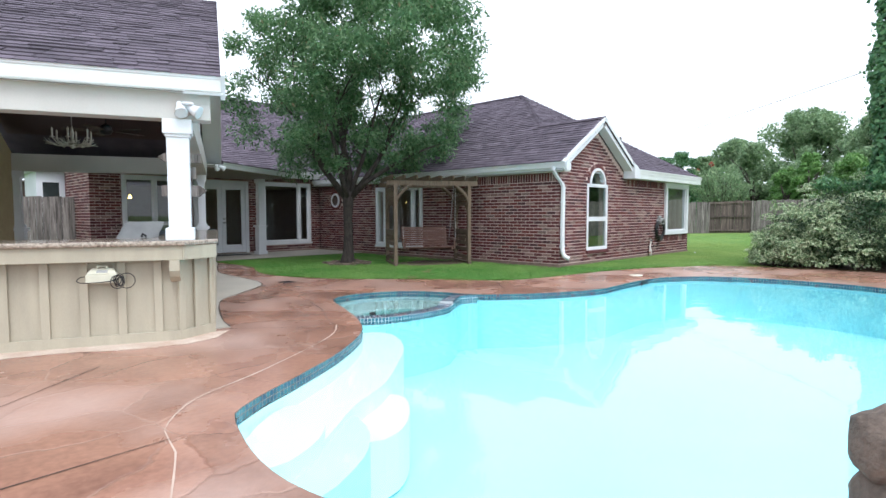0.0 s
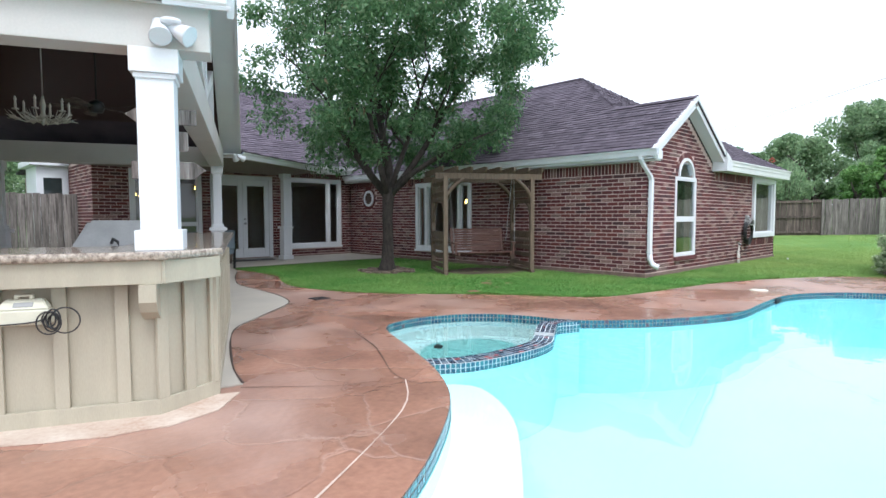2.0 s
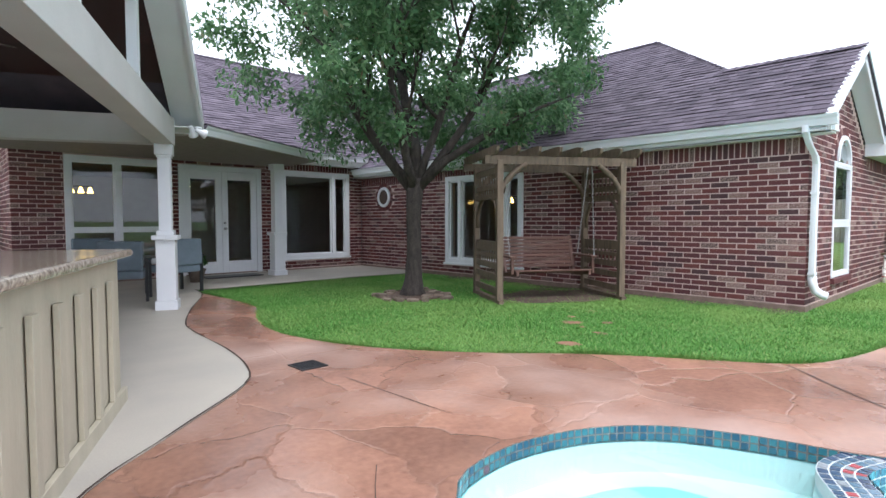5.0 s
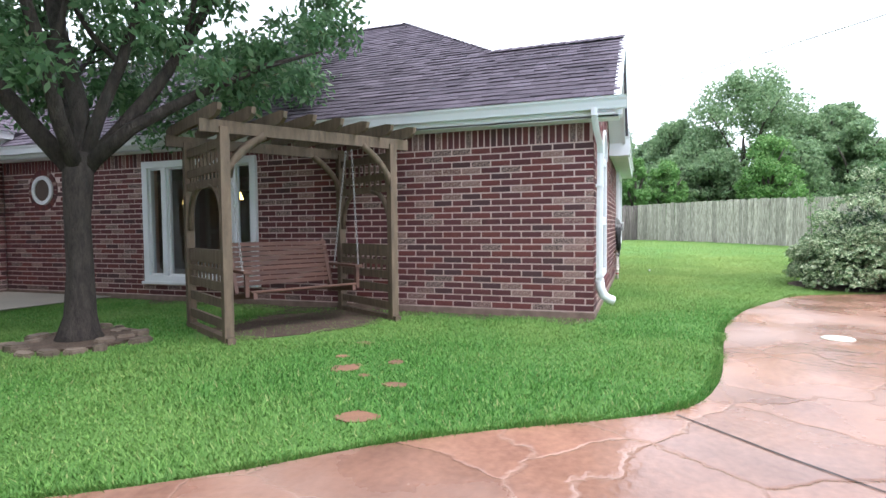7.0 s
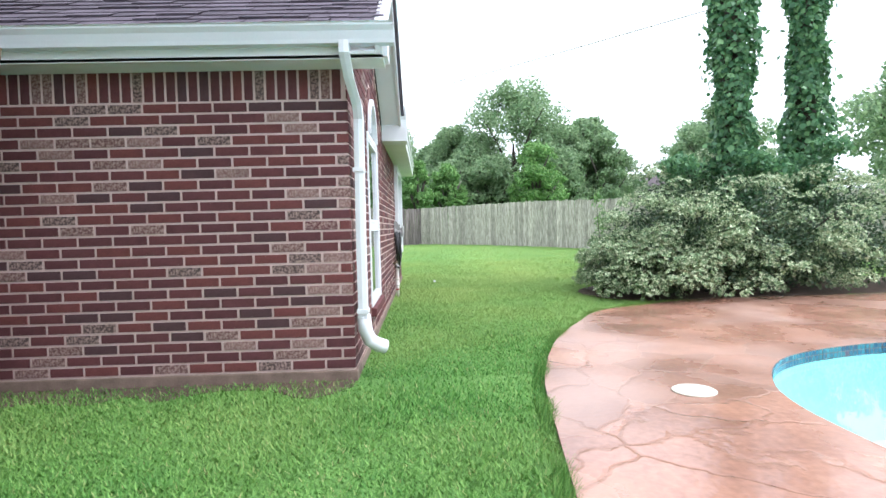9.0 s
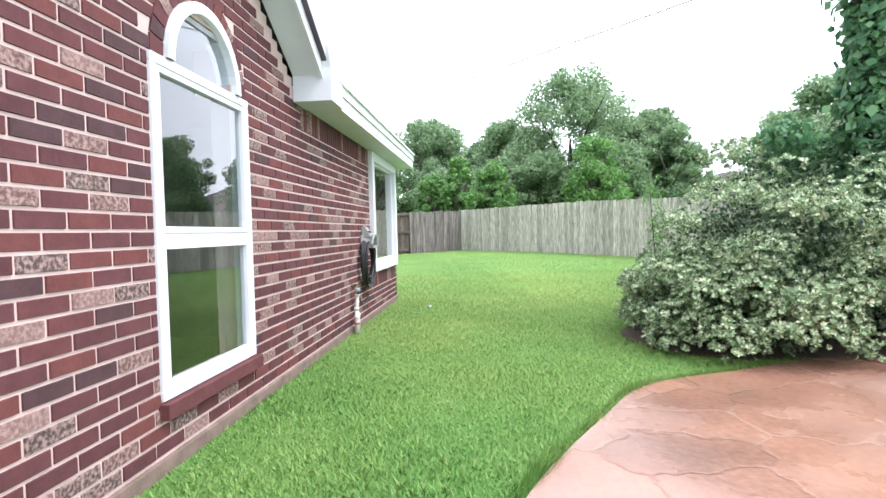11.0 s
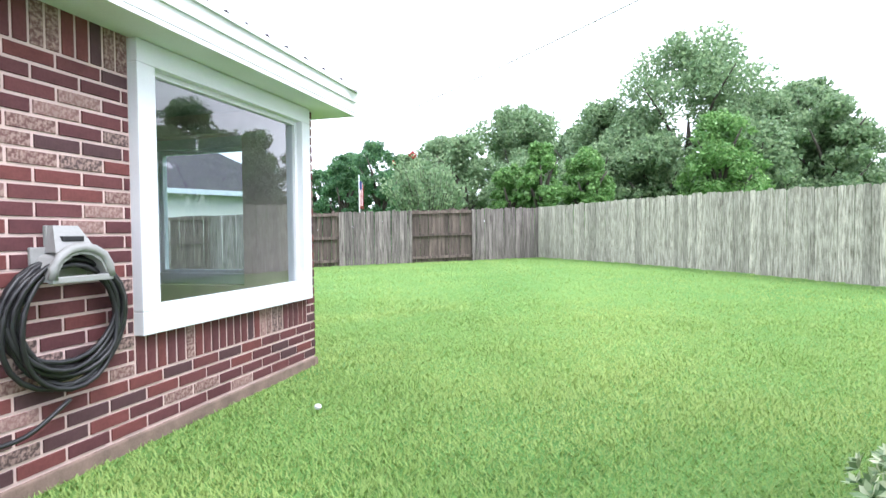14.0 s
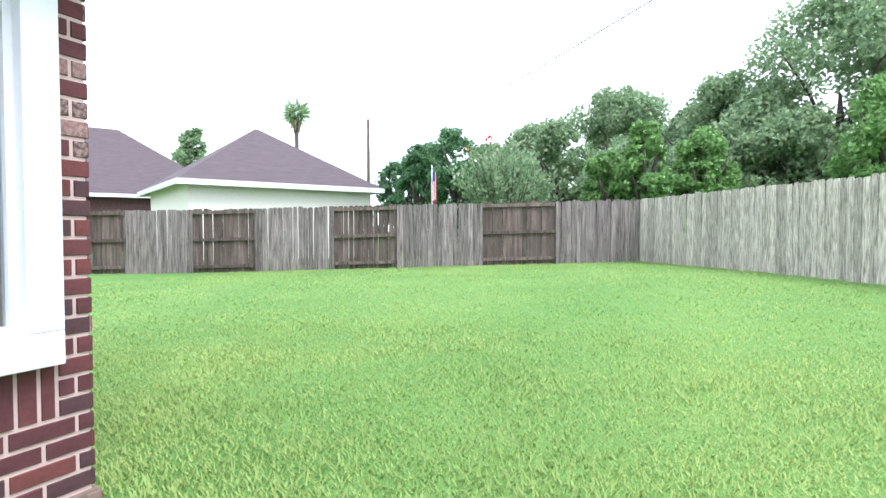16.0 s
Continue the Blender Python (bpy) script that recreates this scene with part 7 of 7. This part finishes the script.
# ---- small things in the yard ----
def stone(x, y, r, seed, name="stepping_stone", z=0.0, h=0.05, label="flat brown stepping stone sunk in the grass", group="stepping stones", material=None):
    rng = random.Random(seed)
    pts = [(r * (1 + rng.uniform(-0.2, 0.2)) * math.cos(a), r * 0.75 * (1 + rng.uniform(-0.2, 0.2)) * math.sin(a)) for a in (2 * math.pi * k / 9 for k in range(9))]
    bm = prism(pts, -0.03, h)
    bmesh.ops.bevel(bm, geom=[e for e in bm.edges if e.verts[0].co.z > 0 and e.verts[1].co.z > 0], offset=0.012, segments=2, affect="EDGES")
    for v in bm.verts:
        v.co.z += 0.012 * noise.noise(v.co * 7 + Vector((seed, 0, 0)))
    ob = tagged(part(name, bm, material or stone_mat), label, "stone", group)
    ob.matrix_world = pose(x, y, z - 0.02, 0, 0, rng.uniform(0, 360))


for i, (x, y, r) in enumerate(((5.47, 7.37, 0.13), (4.95, 7.27, 0.12), (4.61, 7.04, 0.19), (4.88, 6.75, 0.13), (4.29, 6.49, 0.14), (3.63, 6.44, 0.18), (4.43, 6.81, 0.08))):
    stone(x, y, r * 0.80, i, z=-0.016, h=0.010)
pr = random.Random(8)
for i in range(22):
    a = 2 * math.pi * i / 22
    r = 0.50 + pr.uniform(-0.14, 0.20)
    stone(4.75 + r * math.cos(a), 10.12 + r * math.sin(a), pr.uniform(0.07, 0.13), 40 + i, "edging_stone", 0.0, pr.uniform(0.03, 0.06), "rough grey-brown stone laid round the tree trunk", "stones round the tree", edging_mat)
tagged(part("tree_bed", prism(spline([(4.2, 10.1), (4.45, 9.65), (4.9, 9.6), (5.3, 10.0), (5.2, 10.5), (4.7, 10.65)]), -0.05, 0.0), soil_mat), "brown soil round the tree foot", "soil bed", kind="structure")
tagged(part("swing_bed", prism(spline([(5.15, 8.75), (5.7, 8.15), (6.35, 7.75), (6.9, 7.8), (7.36, 8.2), (7.36, 9.2), (6.6, 9.4), (5.7, 9.35)]), -0.06, -0.020), soil_mat), "worn bare soil under the swing", "soil bed", kind="structure")
bm = bmesh.new()
lathe(bm, [(0.0, 0.012), (0.125, 0.012), (0.135, 0.006), (0.135, 0.0)][::-1], 28)
lathe(bm, [(0.025, 0.010), (0.022, 0.015), (0.001, 0.015)], 12)
lid = tagged(part("skimmer_lid", bm, mat("ivory_plastic", (0.74, 0.70, 0.58), rough=0.5, bump=0.0)), "round ivory skimmer lid set in the deck", "skimmer lid")
lid.location = (6.76, 3.19, 0.0)


def deck_drain():
    d = thing("drain_grate", pose(1.31, 7.34, 0.0) @ Matrix.Scale(0.78, 4), "dark iron grate set in the deck", "drain grate")
    part("frame", boxes((-0.15, -0.15, 0, 0.15, -0.13, 0.012), (-0.15, 0.13, 0, 0.15, 0.15, 0.012), (-0.15, -0.13, 0, -0.13, 0.13, 0.012), (0.13, -0.13, 0, 0.15, 0.13, 0.012)), black_mat, d)
    # No hole below: the pit's darkness is a thin near-black sheet.
    part("pit_shade", boxes((-0.13, -0.13, 0.0005, 0.13, 0.13, 0.002)), mat("shade_black", (0.006, 0.006, 0.006), bump=0.0), d)
    for k in range(7):
        y = -0.11 + k * 0.036
        part("bar", boxes((-0.13, y - 0.007, 0.003, 0.13, y + 0.007, 0.010)), black_mat, d)


deck_drain()


def hose_reel():
    h = thing("hose_reel", pose(13.11, 5.4, 0), "black garden hose hung in loose coils on a grey wall hanger", "garden hose")
    part("backplate", boxes((-0.15, -0.02, 0.94, 0.15, 0.0, 1.10), (-0.075, -0.02, 1.10, 0.075, 0.0, 1.20), bevel=0.006), grey_plastic_mat, h)
    bm = bmesh.new()
    arc = [(-0.155, 0.95), (-0.150, 1.00), (-0.115, 1.055), (-0.06, 1.085), (0.0, 1.095), (0.06, 1.085), (0.115, 1.055), (0.150, 1.00), (0.155, 0.95)]
    rings = []
    for k, (x, z) in enumerate(arc):
        rings.append([bm.verts.new(p) for p in ((x, -0.02, z), (x, -0.15, z - 0.01), (x * 0.86, -0.15, z - 0.028 if 0 < k < 8 else z), (x * 0.86, -0.02, z - 0.02 if 0 < k < 8 else z))])
    for q, r in zip(rings, rings[1:]):
        for k in range(4):
            bm.faces.new((q[k], q[(k + 1) % 4], r[(k + 1) % 4], r[k]))
    bm.faces.new(rings[0])
    bm.faces.new(rings[-1][::-1])
    bmesh.ops.recalc_face_normals(bm, faces=bm.faces[:])
    part("saddle", bm, grey_plastic_mat, h, "pale grey arched saddle")
    bm = bmesh.new()
    tube(bm, [(x * 0.98, -0.148, z + 0.004) for x, z in arc], 0.022, 8)
    part("rim", bm, grey_plastic_mat, h)
    part("lip", boxes((-0.16, -0.16, 0.935, 0.16, -0.13, 0.965), bevel=0.006), grey_plastic_mat, h)
    bm = bmesh.new()
    lo = [bm.verts.new(p) for p in ((-0.11, -0.12, 1.075), (0.11, -0.12, 1.075), (0.085, -0.02, 1.075), (-0.085, -0.02, 1.075))]
    hi = [bm.verts.new(p) for p in ((-0.065, -0.05, 1.20), (0.065, -0.05, 1.20), (0.065, -0.02, 1.20), (-0.065, -0.02, 1.20))]
    bm.faces.new(hi)
    for k in range(4):
        bm.faces.new((lo[k], lo[(k + 1) % 4], hi[(k + 1) % 4], hi[k]))
    bmesh.ops.recalc_face_normals(bm, faces=bm.faces[:])
    part("hood", bm, grey_plastic_mat, h)
    part("hood_slot", boxes((-0.055, -0.098, 1.125, 0.055, -0.075, 1.15), bevel=0.004), black_mat, h)
    rng = random.Random(6)
    loops = [(rng.uniform(0.20, 0.31), rng.uniform(0.37, 0.61), rng.uniform(1.01, 1.055), rng.uniform(-0.03, 0.03), rng.uniform(0.035, 0.115)) for _ in range(15)]
    pts = []
    for k in range(14):
        for i in range(24):
            f = i / 24
            g = f * f * (3 - 2 * f)
            rx, bot, top, off, dep = (p + (q - p) * g for p, q in zip(loops[k], loops[k + 1]))
            a = math.pi / 2 + 2 * math.pi * f
            z = (top + bot) / 2 + (top - bot) / 2 * math.sin(a)
            belly = 1 + 0.16 * math.cos((z - 0.66) * 2.4)
            pts.append((off + rx * belly * 0.92 * math.cos(a), -dep - 0.01 * math.sin(3 * a + k), z))
    bm = bmesh.new()
    tube(bm, pts, 0.0125, 7)
    part("hose", bm, black_mat, h, "coiled black rubber hose")
    bm = bmesh.new()
    tail = spline([(-0.02, 0.38), (-0.10, 0.335), (-0.24, 0.275), (-0.42, 0.28), (-0.55, 0.34), (-0.62, 0.425)], False, 0.04)
    tube(bm, [(x, -0.07, z) for x, z in tail], 0.011, 7)
    part("hose_tail", bm, black_mat, h)


hose_reel()


def faucet():
    f = thing("faucet", pose(12.40, 5.33, 0), "hose tap with a splitter on white plastic pipes by the wall", "faucet")
    bm = bmesh.new()
    tube(bm, [(-0.02, 0, -0.05), (-0.02, 0, 0.27)], 0.026, 10)
    tube(bm, [(-0.02, 0, 0.26), (-0.005, 0, 0.31), (0.03, 0.0, 0.38), (0.035, 0, 0.42)], 0.022, 10)
    part("riser", bm, pvc_mat, f)
    bm = bmesh.new()
    tube(bm, [(-0.02, 0, 0.195), (0.035, 0, 0.205), (0.052, 0, 0.19), (0.055, 0, 0.15), (0.055, 0, -0.05)], 0.02, 10)
    part("branch", bm, pvc_mat, f)
    for x, z, r in ((-0.02, 0.245, 0.031), (-0.02, 0.15, 0.031), (0.034, 0.395, 0.028), (0.055, 0.165, 0.025)):
        bm = bmesh.new()
        lathe(bm, [(r, 0), (r, 0.035)], 12, Matrix.Translation((x, 0, z)))
        part("collar", bm, pvc_mat, f)
    bm = bmesh.new()
    lathe(bm, [(0.033, 0), (0.033, 0.018)], 12, Matrix.Translation((-0.02, 0, 0.085)))
    part("ring", bm, mat("red_ring", (0.42, 0.05, 0.05), bump=0.0), f, "red plastic ring")
    bm = bmesh.new()
    tube(bm, [(0.035, 0.0, 0.42), (0.04, 0.0, 0.47), (0.045, 0.02, 0.50)], [0.02, 0.026, 0.022], 10)
    tube(bm, [(0.042, 0.0, 0.475), (0.09, -0.01, 0.455)], [0.02, 0.02], 10)
    part("splitter", bm, grey_plastic_mat, f, "grey two-way splitter")
    for x, z in ((0.012, 0.445), (0.098, 0.452)):
        bm = bmesh.new()
        lathe(bm, [(0.018, -0.014), (0.02, 0.0), (0.018, 0.014)], 10, Matrix.Translation((x, -0.022, z)) @ pose(0, 0, 0, 90))
        part("valve_cap", bm, black_mat, f, "black valve cap")
    bm = bmesh.new()
    tube(bm, [(0.045, 0.07, 0.515), (0.045, 0.02, 0.515), (0.045, 0.005, 0.50), (0.045, 0.01, 0.475)], 0.017, 10)
    lathe(bm, [(0.028, 0), (0.03, 0.006), (0.028, 0.012), (0.008, 0.016)], 10, Matrix.Translation((0.045, 0.01, 0.528)))
    part("tap", bm, mat("dull_brass", (0.20, 0.15, 0.10), rough=0.5, metal=0.7, bump=0.0), f, "dull brass tap")


faucet()
bm = bmesh.new()
bmesh.ops.create_icosphere(bm, subdivisions=3, radius=0.024)
for v in bm.verts:
    v.co.z *= 0.8
    v.co += v.co * 0.12 * noise.noise(v.co * 30)
ball = tagged(part("pebble", bm, white_mat, smooth=True), "small white pebble in the grass", "pebble")
ball.location = (14.31, 4.70, 0.02)


def rock_fountain():
    r = thing("rock_urn", pose(-1.85, -1.58, 0), "dark stacked rock planter at the pool edge", "rock planter")
    for k, (z, w, d, s) in enumerate(((0.10, 0.13, 0.13, 3), (0.30, 0.11, 0.11, 7), (0.50, 0.13, 0.12, 11))):
        bm = bmesh.new()
        bmesh.ops.create_icosphere(bm, subdivisions=3, radius=1)
        for v in bm.verts:
            k2 = 1 + 0.22 * noise.noise(v.co * 1.7 + Vector((s, 0, 0))) + 0.06 * noise.noise(v.co * 6)
            v.co = Vector((v.co.x * w * k2, v.co.y * d * k2, z + v.co.z * 0.13 * k2))
        part("rock", bm, rock_mat, r, smooth=True)


rock_fountain()


# ---- beyond the fence ----
def neighbour(x, y, turn, w, d, eave, ridge, wall_m, label, windows=()):
    h = thing("house", pose(x, y, 0, 0, 0, turn), label, "house", "neighbouring houses")
    part("wall", boxes((-w / 2, -d / 2, 0, w / 2, d / 2, eave), bevel=0.01), wall_m, h)
    o = 0.5
    bm = bmesh.new()
    run = d / 2 + o
    a = [bm.verts.new(p) for p in ((-w / 2 - o, -d / 2 - o, eave), (w / 2 + o, -d / 2 - o, eave), (w / 2 + o, d / 2 + o, eave), (-w / 2 - o, d / 2 + o, eave))]
    k = max(w / 2 - d / 2, 0.05)
    t = [bm.verts.new((-k, 0, ridge)), bm.verts.new((k, 0, ridge))]
    for f in ((a[0], a[1], t[1], t[0]), (a[1], a[2], t[1]), (a[2], a[3], t[0], t[1]), (a[3], a[0], t[0]), a[::-1]):
        bm.faces.new(f)
    part("roof", bm, far_roof_mat, h, "brown shingle hip roof")
    part("fascia", boxes((-w / 2 - o, -d / 2 - o - 0.03, eave - 0.2, w / 2 + o, -d / 2 - o, eave + 0.02), (-w / 2 - o, d / 2 + o, eave - 0.2, w / 2 + o, d / 2 + o + 0.03, eave + 0.02), (-w / 2 - o - 0.03, -d / 2 - o, eave - 0.2, -w / 2 - o, d / 2 + o, eave + 0.02), (w / 2 + o, -d / 2 - o, eave - 0.2, w / 2 + o + 0.03, d / 2 + o, eave + 0.02)), white_mat, h)
    for wx, wz in windows:
        win = part("window", boxes((-w / 2 - 0.05, wx - 0.6, wz - 0.6, -w / 2, wx + 0.6, wz + 0.6)), white_mat, h)
        for s in (-0.28, 0.28):
            part("pane", boxes((-w / 2 - 0.06, wx + s - 0.24, wz - 0.5, -w / 2 - 0.051, wx + s + 0.24, wz + 0.5)), curtain_mat, win)
    return h


neighbour(34.6, 23.2, -27, 8.0, 8.0, 3.2, 6.2, stucco_mat, "cream stucco garage with a brown hip roof")
neighbour(39.0, 42.0, -27, 14, 12, 3.6, 8.6, brick_rest_mat, "red brick house with a brown hip roof", windows=((-1.5, 1.8), (2.0, 1.8)))


neighbour(61.2, -18.8, 15, 11.0, 9.0, 3.3, 6.1, stucco_mat, "low house with a brown hip roof far beyond the fence")


def flag():
    f = thing("flag", pose(33.8, 13.2, 0.0), "small striped red and white flag on a pole", "flag")
    bm = bmesh.new()
    tube(bm, [(0, 0, 0), (0, 0, 3.8)], 0.02, 8)
    part("pole", bm, white_mat, f)
    red, blue = mat("flag_red", (0.4, 0.04, 0.06), bump=0.0), mat("flag_blue", (0.05, 0.06, 0.2), bump=0.0)
    for k in range(5):
        part("stripe", boxes((-0.008, -0.02 - k * 0.035, 2.3 + 0.12 * (k % 2), 0.008, -0.055 - k * 0.035, 3.5 - 0.12 * (k % 3))), pvc_mat if k % 2 else red, f)
    part("canton", boxes((-0.012, -0.14, 3.15, 0.012, -0.02, 3.52)), blue, f)


flag()


def palm():
    p = thing("palm_tree", pose(61, 43.5, 0), "tall fan palm with a round crown", "palm tree")
    bm = bmesh.new()
    tube(bm, [(0, 0, 0), (0.2, 0, 6), (0.1, 0, 13.6)], [0.3, 0.22, 0.22], 8)
    part("trunk", bm, bark_far_mat, p)
    rng = np.random.default_rng(2)
    n = 420
    d = rng.normal(size=(n, 3))
    d[:, 2] = d[:, 2] * 0.8 + 0.1
    d /= np.linalg.norm(d, axis=1)[:, None]
    c = np.array([0.1, 0, 14.0]) + d * rng.uniform(0.6, 1.5, n)[:, None]
    v = np.cross(d, rng.normal(size=(n, 3)))
    v /= np.linalg.norm(v, axis=1)[:, None]
    quads("fronds", c, d * 0.5, v * 0.16, far_leaf, p)
    c = np.array([0.1, 0, 12.8]) + rng.normal(0, 0.25, (120, 3))
    u = np.tile(np.array([0, 0, -0.5]), (120, 1)) + rng.normal(0, 0.1, (120, 3))
    v = np.cross(u, rng.normal(size=(120, 3)))
    quads("dry_skirt", c, u, v * 0.3, mat("dry_frond", (0.28, 0.22, 0.15), bump=0.0), p, "hanging dry fronds")


palm()
up = thing("utility_pole", pose(52, 28.3, 0), "bare wooden utility pole", "pole")
bm = bmesh.new()
tube(bm, [(0, 0, 0), (0, 0, 10.3)], [0.16, 0.11], 8)
part("shaft", bm, bark_far_mat, up)
bm = bmesh.new()
pts = [Vector((12, -14.5, 8.4)).lerp(Vector((52, 24.4, 8.2)), f) - Vector((0, 0, 0.3 * 4 * f * (1 - f))) for f in np.linspace(0, 1, 24)]
tube(bm, pts, 0.022, 5)
tagged(part("overhead_wire", bm, grey_plastic_mat), "thin overhead wire across the yard", "wire")
bm = bmesh.new()
tube(bm, [(12.3, 6.3, 3.0), (12.3, 6.3, 3.62)], 0.035, 10)
tagged(part("vent_pipe", bm, bark_far_mat), "dark vent pipe through the shingle roof", "vent pipe")


# ---- grass ----
def grass(count, x0, x1, y0, y1, height, seed, width=0.0045, fade=0):
    rng = np.random.default_rng(seed)
    x, y = rng.uniform(x0, x1, count), rng.uniform(y0, y1, count)
    deck = inside(OUTER, x, y) | inside(SLAB, x, y)
    wall = ((x > WX - 0.01) & (x < EX + 0.02) & (y > WY - 0.02)) | (y > NY)
    bare = inside(SOILS[0], x, y) | (np.hypot(x - 4.75, y - 10.12) < 0.55) | ((np.hypot(((x - 6.2) * 0.891 - (y - 8.55) * 0.454) / 1.08, ((x - 6.2) * 0.454 + (y - 8.55) * 0.891) / 0.66) + 0.16 * np.sin(5 * x) * np.sin(6 * y) < 1) & (rng.random(count) < 0.93))
    for sx, sy, sr in STONES:
        bare |= np.hypot(x - sx, y - sy) < sr * (0.42 + 0.2 * np.sin(9 * x + 7 * y))
    worn = (x > WX - 0.80) & (x < WX) & (rng.random(count) < np.clip((x - WX + 0.80) / 0.80, 0, 1) * 0.85)
    worn |= (y > WY - 0.30) & (y < WY) & (x > WX - 0.2) & (rng.random(count) < np.clip((y - WY + 0.30) / 0.30, 0, 1) * 0.25)
    keep = ~(deck | wall | bare | worn)
    if fade:
        far = np.hypot(np.maximum(x - 15, 0), np.maximum(np.abs(y - 3.5) - 2.5, 0) * 1.3)
        near = np.clip(1 - far / 6.0, 0, 1)
        dense = near if fade == 1 else (1 - near) * np.clip(9.0 / (far + 4), 0.2, 1) + 1e-6
        keep &= rng.random(count) < dense
        x, y, wide = x[keep], y[keep], (1.0 if fade == 1 else 1 / np.sqrt(np.clip(9.0 / (far[keep] + 4), 0.2, 1)))
    else:
        x, y, wide = x[keep], y[keep], 1.0
    n = len(x)
    z = rise(x, y) - 0.032
    tuft = 0.75 + 0.5 * np.sin(x * 3.1 + 1.3 * np.sin(y * 2.3)) * np.sin(y * 2.7 + x) * 0.5
    h = height * rng.uniform(0.45, 1.1, n) * tuft
    a, lean = rng.uniform(0, 2 * np.pi, n), rng.uniform(0.4, 1.5, n)
    w = width * wide * rng.uniform(0.7, 1.4, n)
    vs = np.empty((n, 3, 3), np.float32)
    vs[:, 0] = np.stack([x - w * np.sin(a), y + w * np.cos(a), z], 1)
    vs[:, 1] = np.stack([x + w * np.sin(a), y - w * np.cos(a), z], 1)
    vs[:, 2] = np.stack([x + np.cos(a) * lean * h, y + np.sin(a) * lean * h, z + h], 1)
    me = bpy.data.meshes.new("grass")
    me.vertices.add(3 * n)
    me.vertices.foreach_set("co", vs.ravel())
    me.loops.add(3 * n)
    me.loops.foreach_set("vertex_index", np.arange(3 * n, dtype=np.int32))
    me.polygons.add(n)
    me.polygons.foreach_set("loop_start", np.arange(0, 3 * n, 3, dtype=np.int32))
    me.update()
    me.validate()
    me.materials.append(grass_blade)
    tagged(new("grass", me), "short mown green grass blades", "grass", kind="stuff")


STONES = [(5.47, 7.37, 0.13), (4.95, 7.27, 0.12), (4.61, 7.04, 0.19), (4.88, 6.75, 0.13), (4.29, 6.49, 0.14), (3.63, 6.44, 0.18), (4.43, 6.81, 0.08)]
SOILS = [spline([(11.0, 1.75), (11.4, 2.25), (12.2, 2.42), (13.0, 1.9), (13.6, 0.5), (13.4, -3.0), (11.8, -3.3), (11.0, -1.5), (10.98, 1.0)])]
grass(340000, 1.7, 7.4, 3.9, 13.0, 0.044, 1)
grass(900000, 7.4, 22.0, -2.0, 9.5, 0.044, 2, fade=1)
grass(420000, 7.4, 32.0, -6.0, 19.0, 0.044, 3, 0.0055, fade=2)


def edge_grass():
    """Longer blades that hang over the deck's edge."""
    rng = np.random.default_rng(9)
    line = np.array(LAWN_EDGE)
    seg = np.diff(line, axis=0)
    L = np.hypot(seg[:, 0], seg[:, 1])
    n = 26000
    k = rng.choice(len(L), n, p=L / L.sum())
    d = seg[k] / L[k][:, None]
    out = np.stack([-d[:, 1], d[:, 0]], 1)
    mid = line[k] + seg[k] * rng.random(n)[:, None]
    side = np.where(inside(OUTER, *(mid + out * 0.05).T), -1.0, 1.0)
    out *= side[:, None]
    c = mid + out * rng.uniform(0.0, 0.09, n)[:, None]
    h = rng.uniform(0.03, 0.075, n) * (0.7 + 0.5 * np.sin(mid[:, 0] * 7) * np.sin(mid[:, 1] * 5))
    a = rng.normal(0, 0.9, n)
    lx, ly = -out[:, 0] * np.cos(a) - out[:, 1] * np.sin(a), -out[:, 1] * np.cos(a) + out[:, 0] * np.sin(a)
    w = rng.uniform(0.002, 0.0045, n)
    lean = rng.uniform(0.3, 1.1, n) * h
    z = rise(c[:, 0], c[:, 1]) - 0.03
    verts = np.stack([np.stack([c[:, 0] - ly * w, c[:, 1] + lx * w, z], 1), np.stack([c[:, 0] + ly * w, c[:, 1] - lx * w, z], 1), np.stack([c[:, 0] + lx * lean, c[:, 1] + ly * lean, z + h], 1)], 1)
    me = mesh_from("grass", [tuple(v) for v in verts.reshape(-1, 3)], [(3 * i, 3 * i + 1, 3 * i + 2) for i in range(n)], grass_blade)
    tagged(new("grass", me), "uncut grass blades leaning over the deck edge", "grass", kind="stuff")


edge_grass()
tagged(part("trim_soil", prism([(WX - 0.002, WY)] + [(WX - 0.16 - 0.60 * abs(noise.noise((y * 1.7, 0.3, 2.1))), y) for y in np.arange(WY, 12.0, 0.12)] + [(WX - 0.002, 12.0)], -0.05, -0.026), soil_mat), "bare brown soil along the house foot", "soil", kind="structure")

# ---- single bricks, last ----
place_bricks()
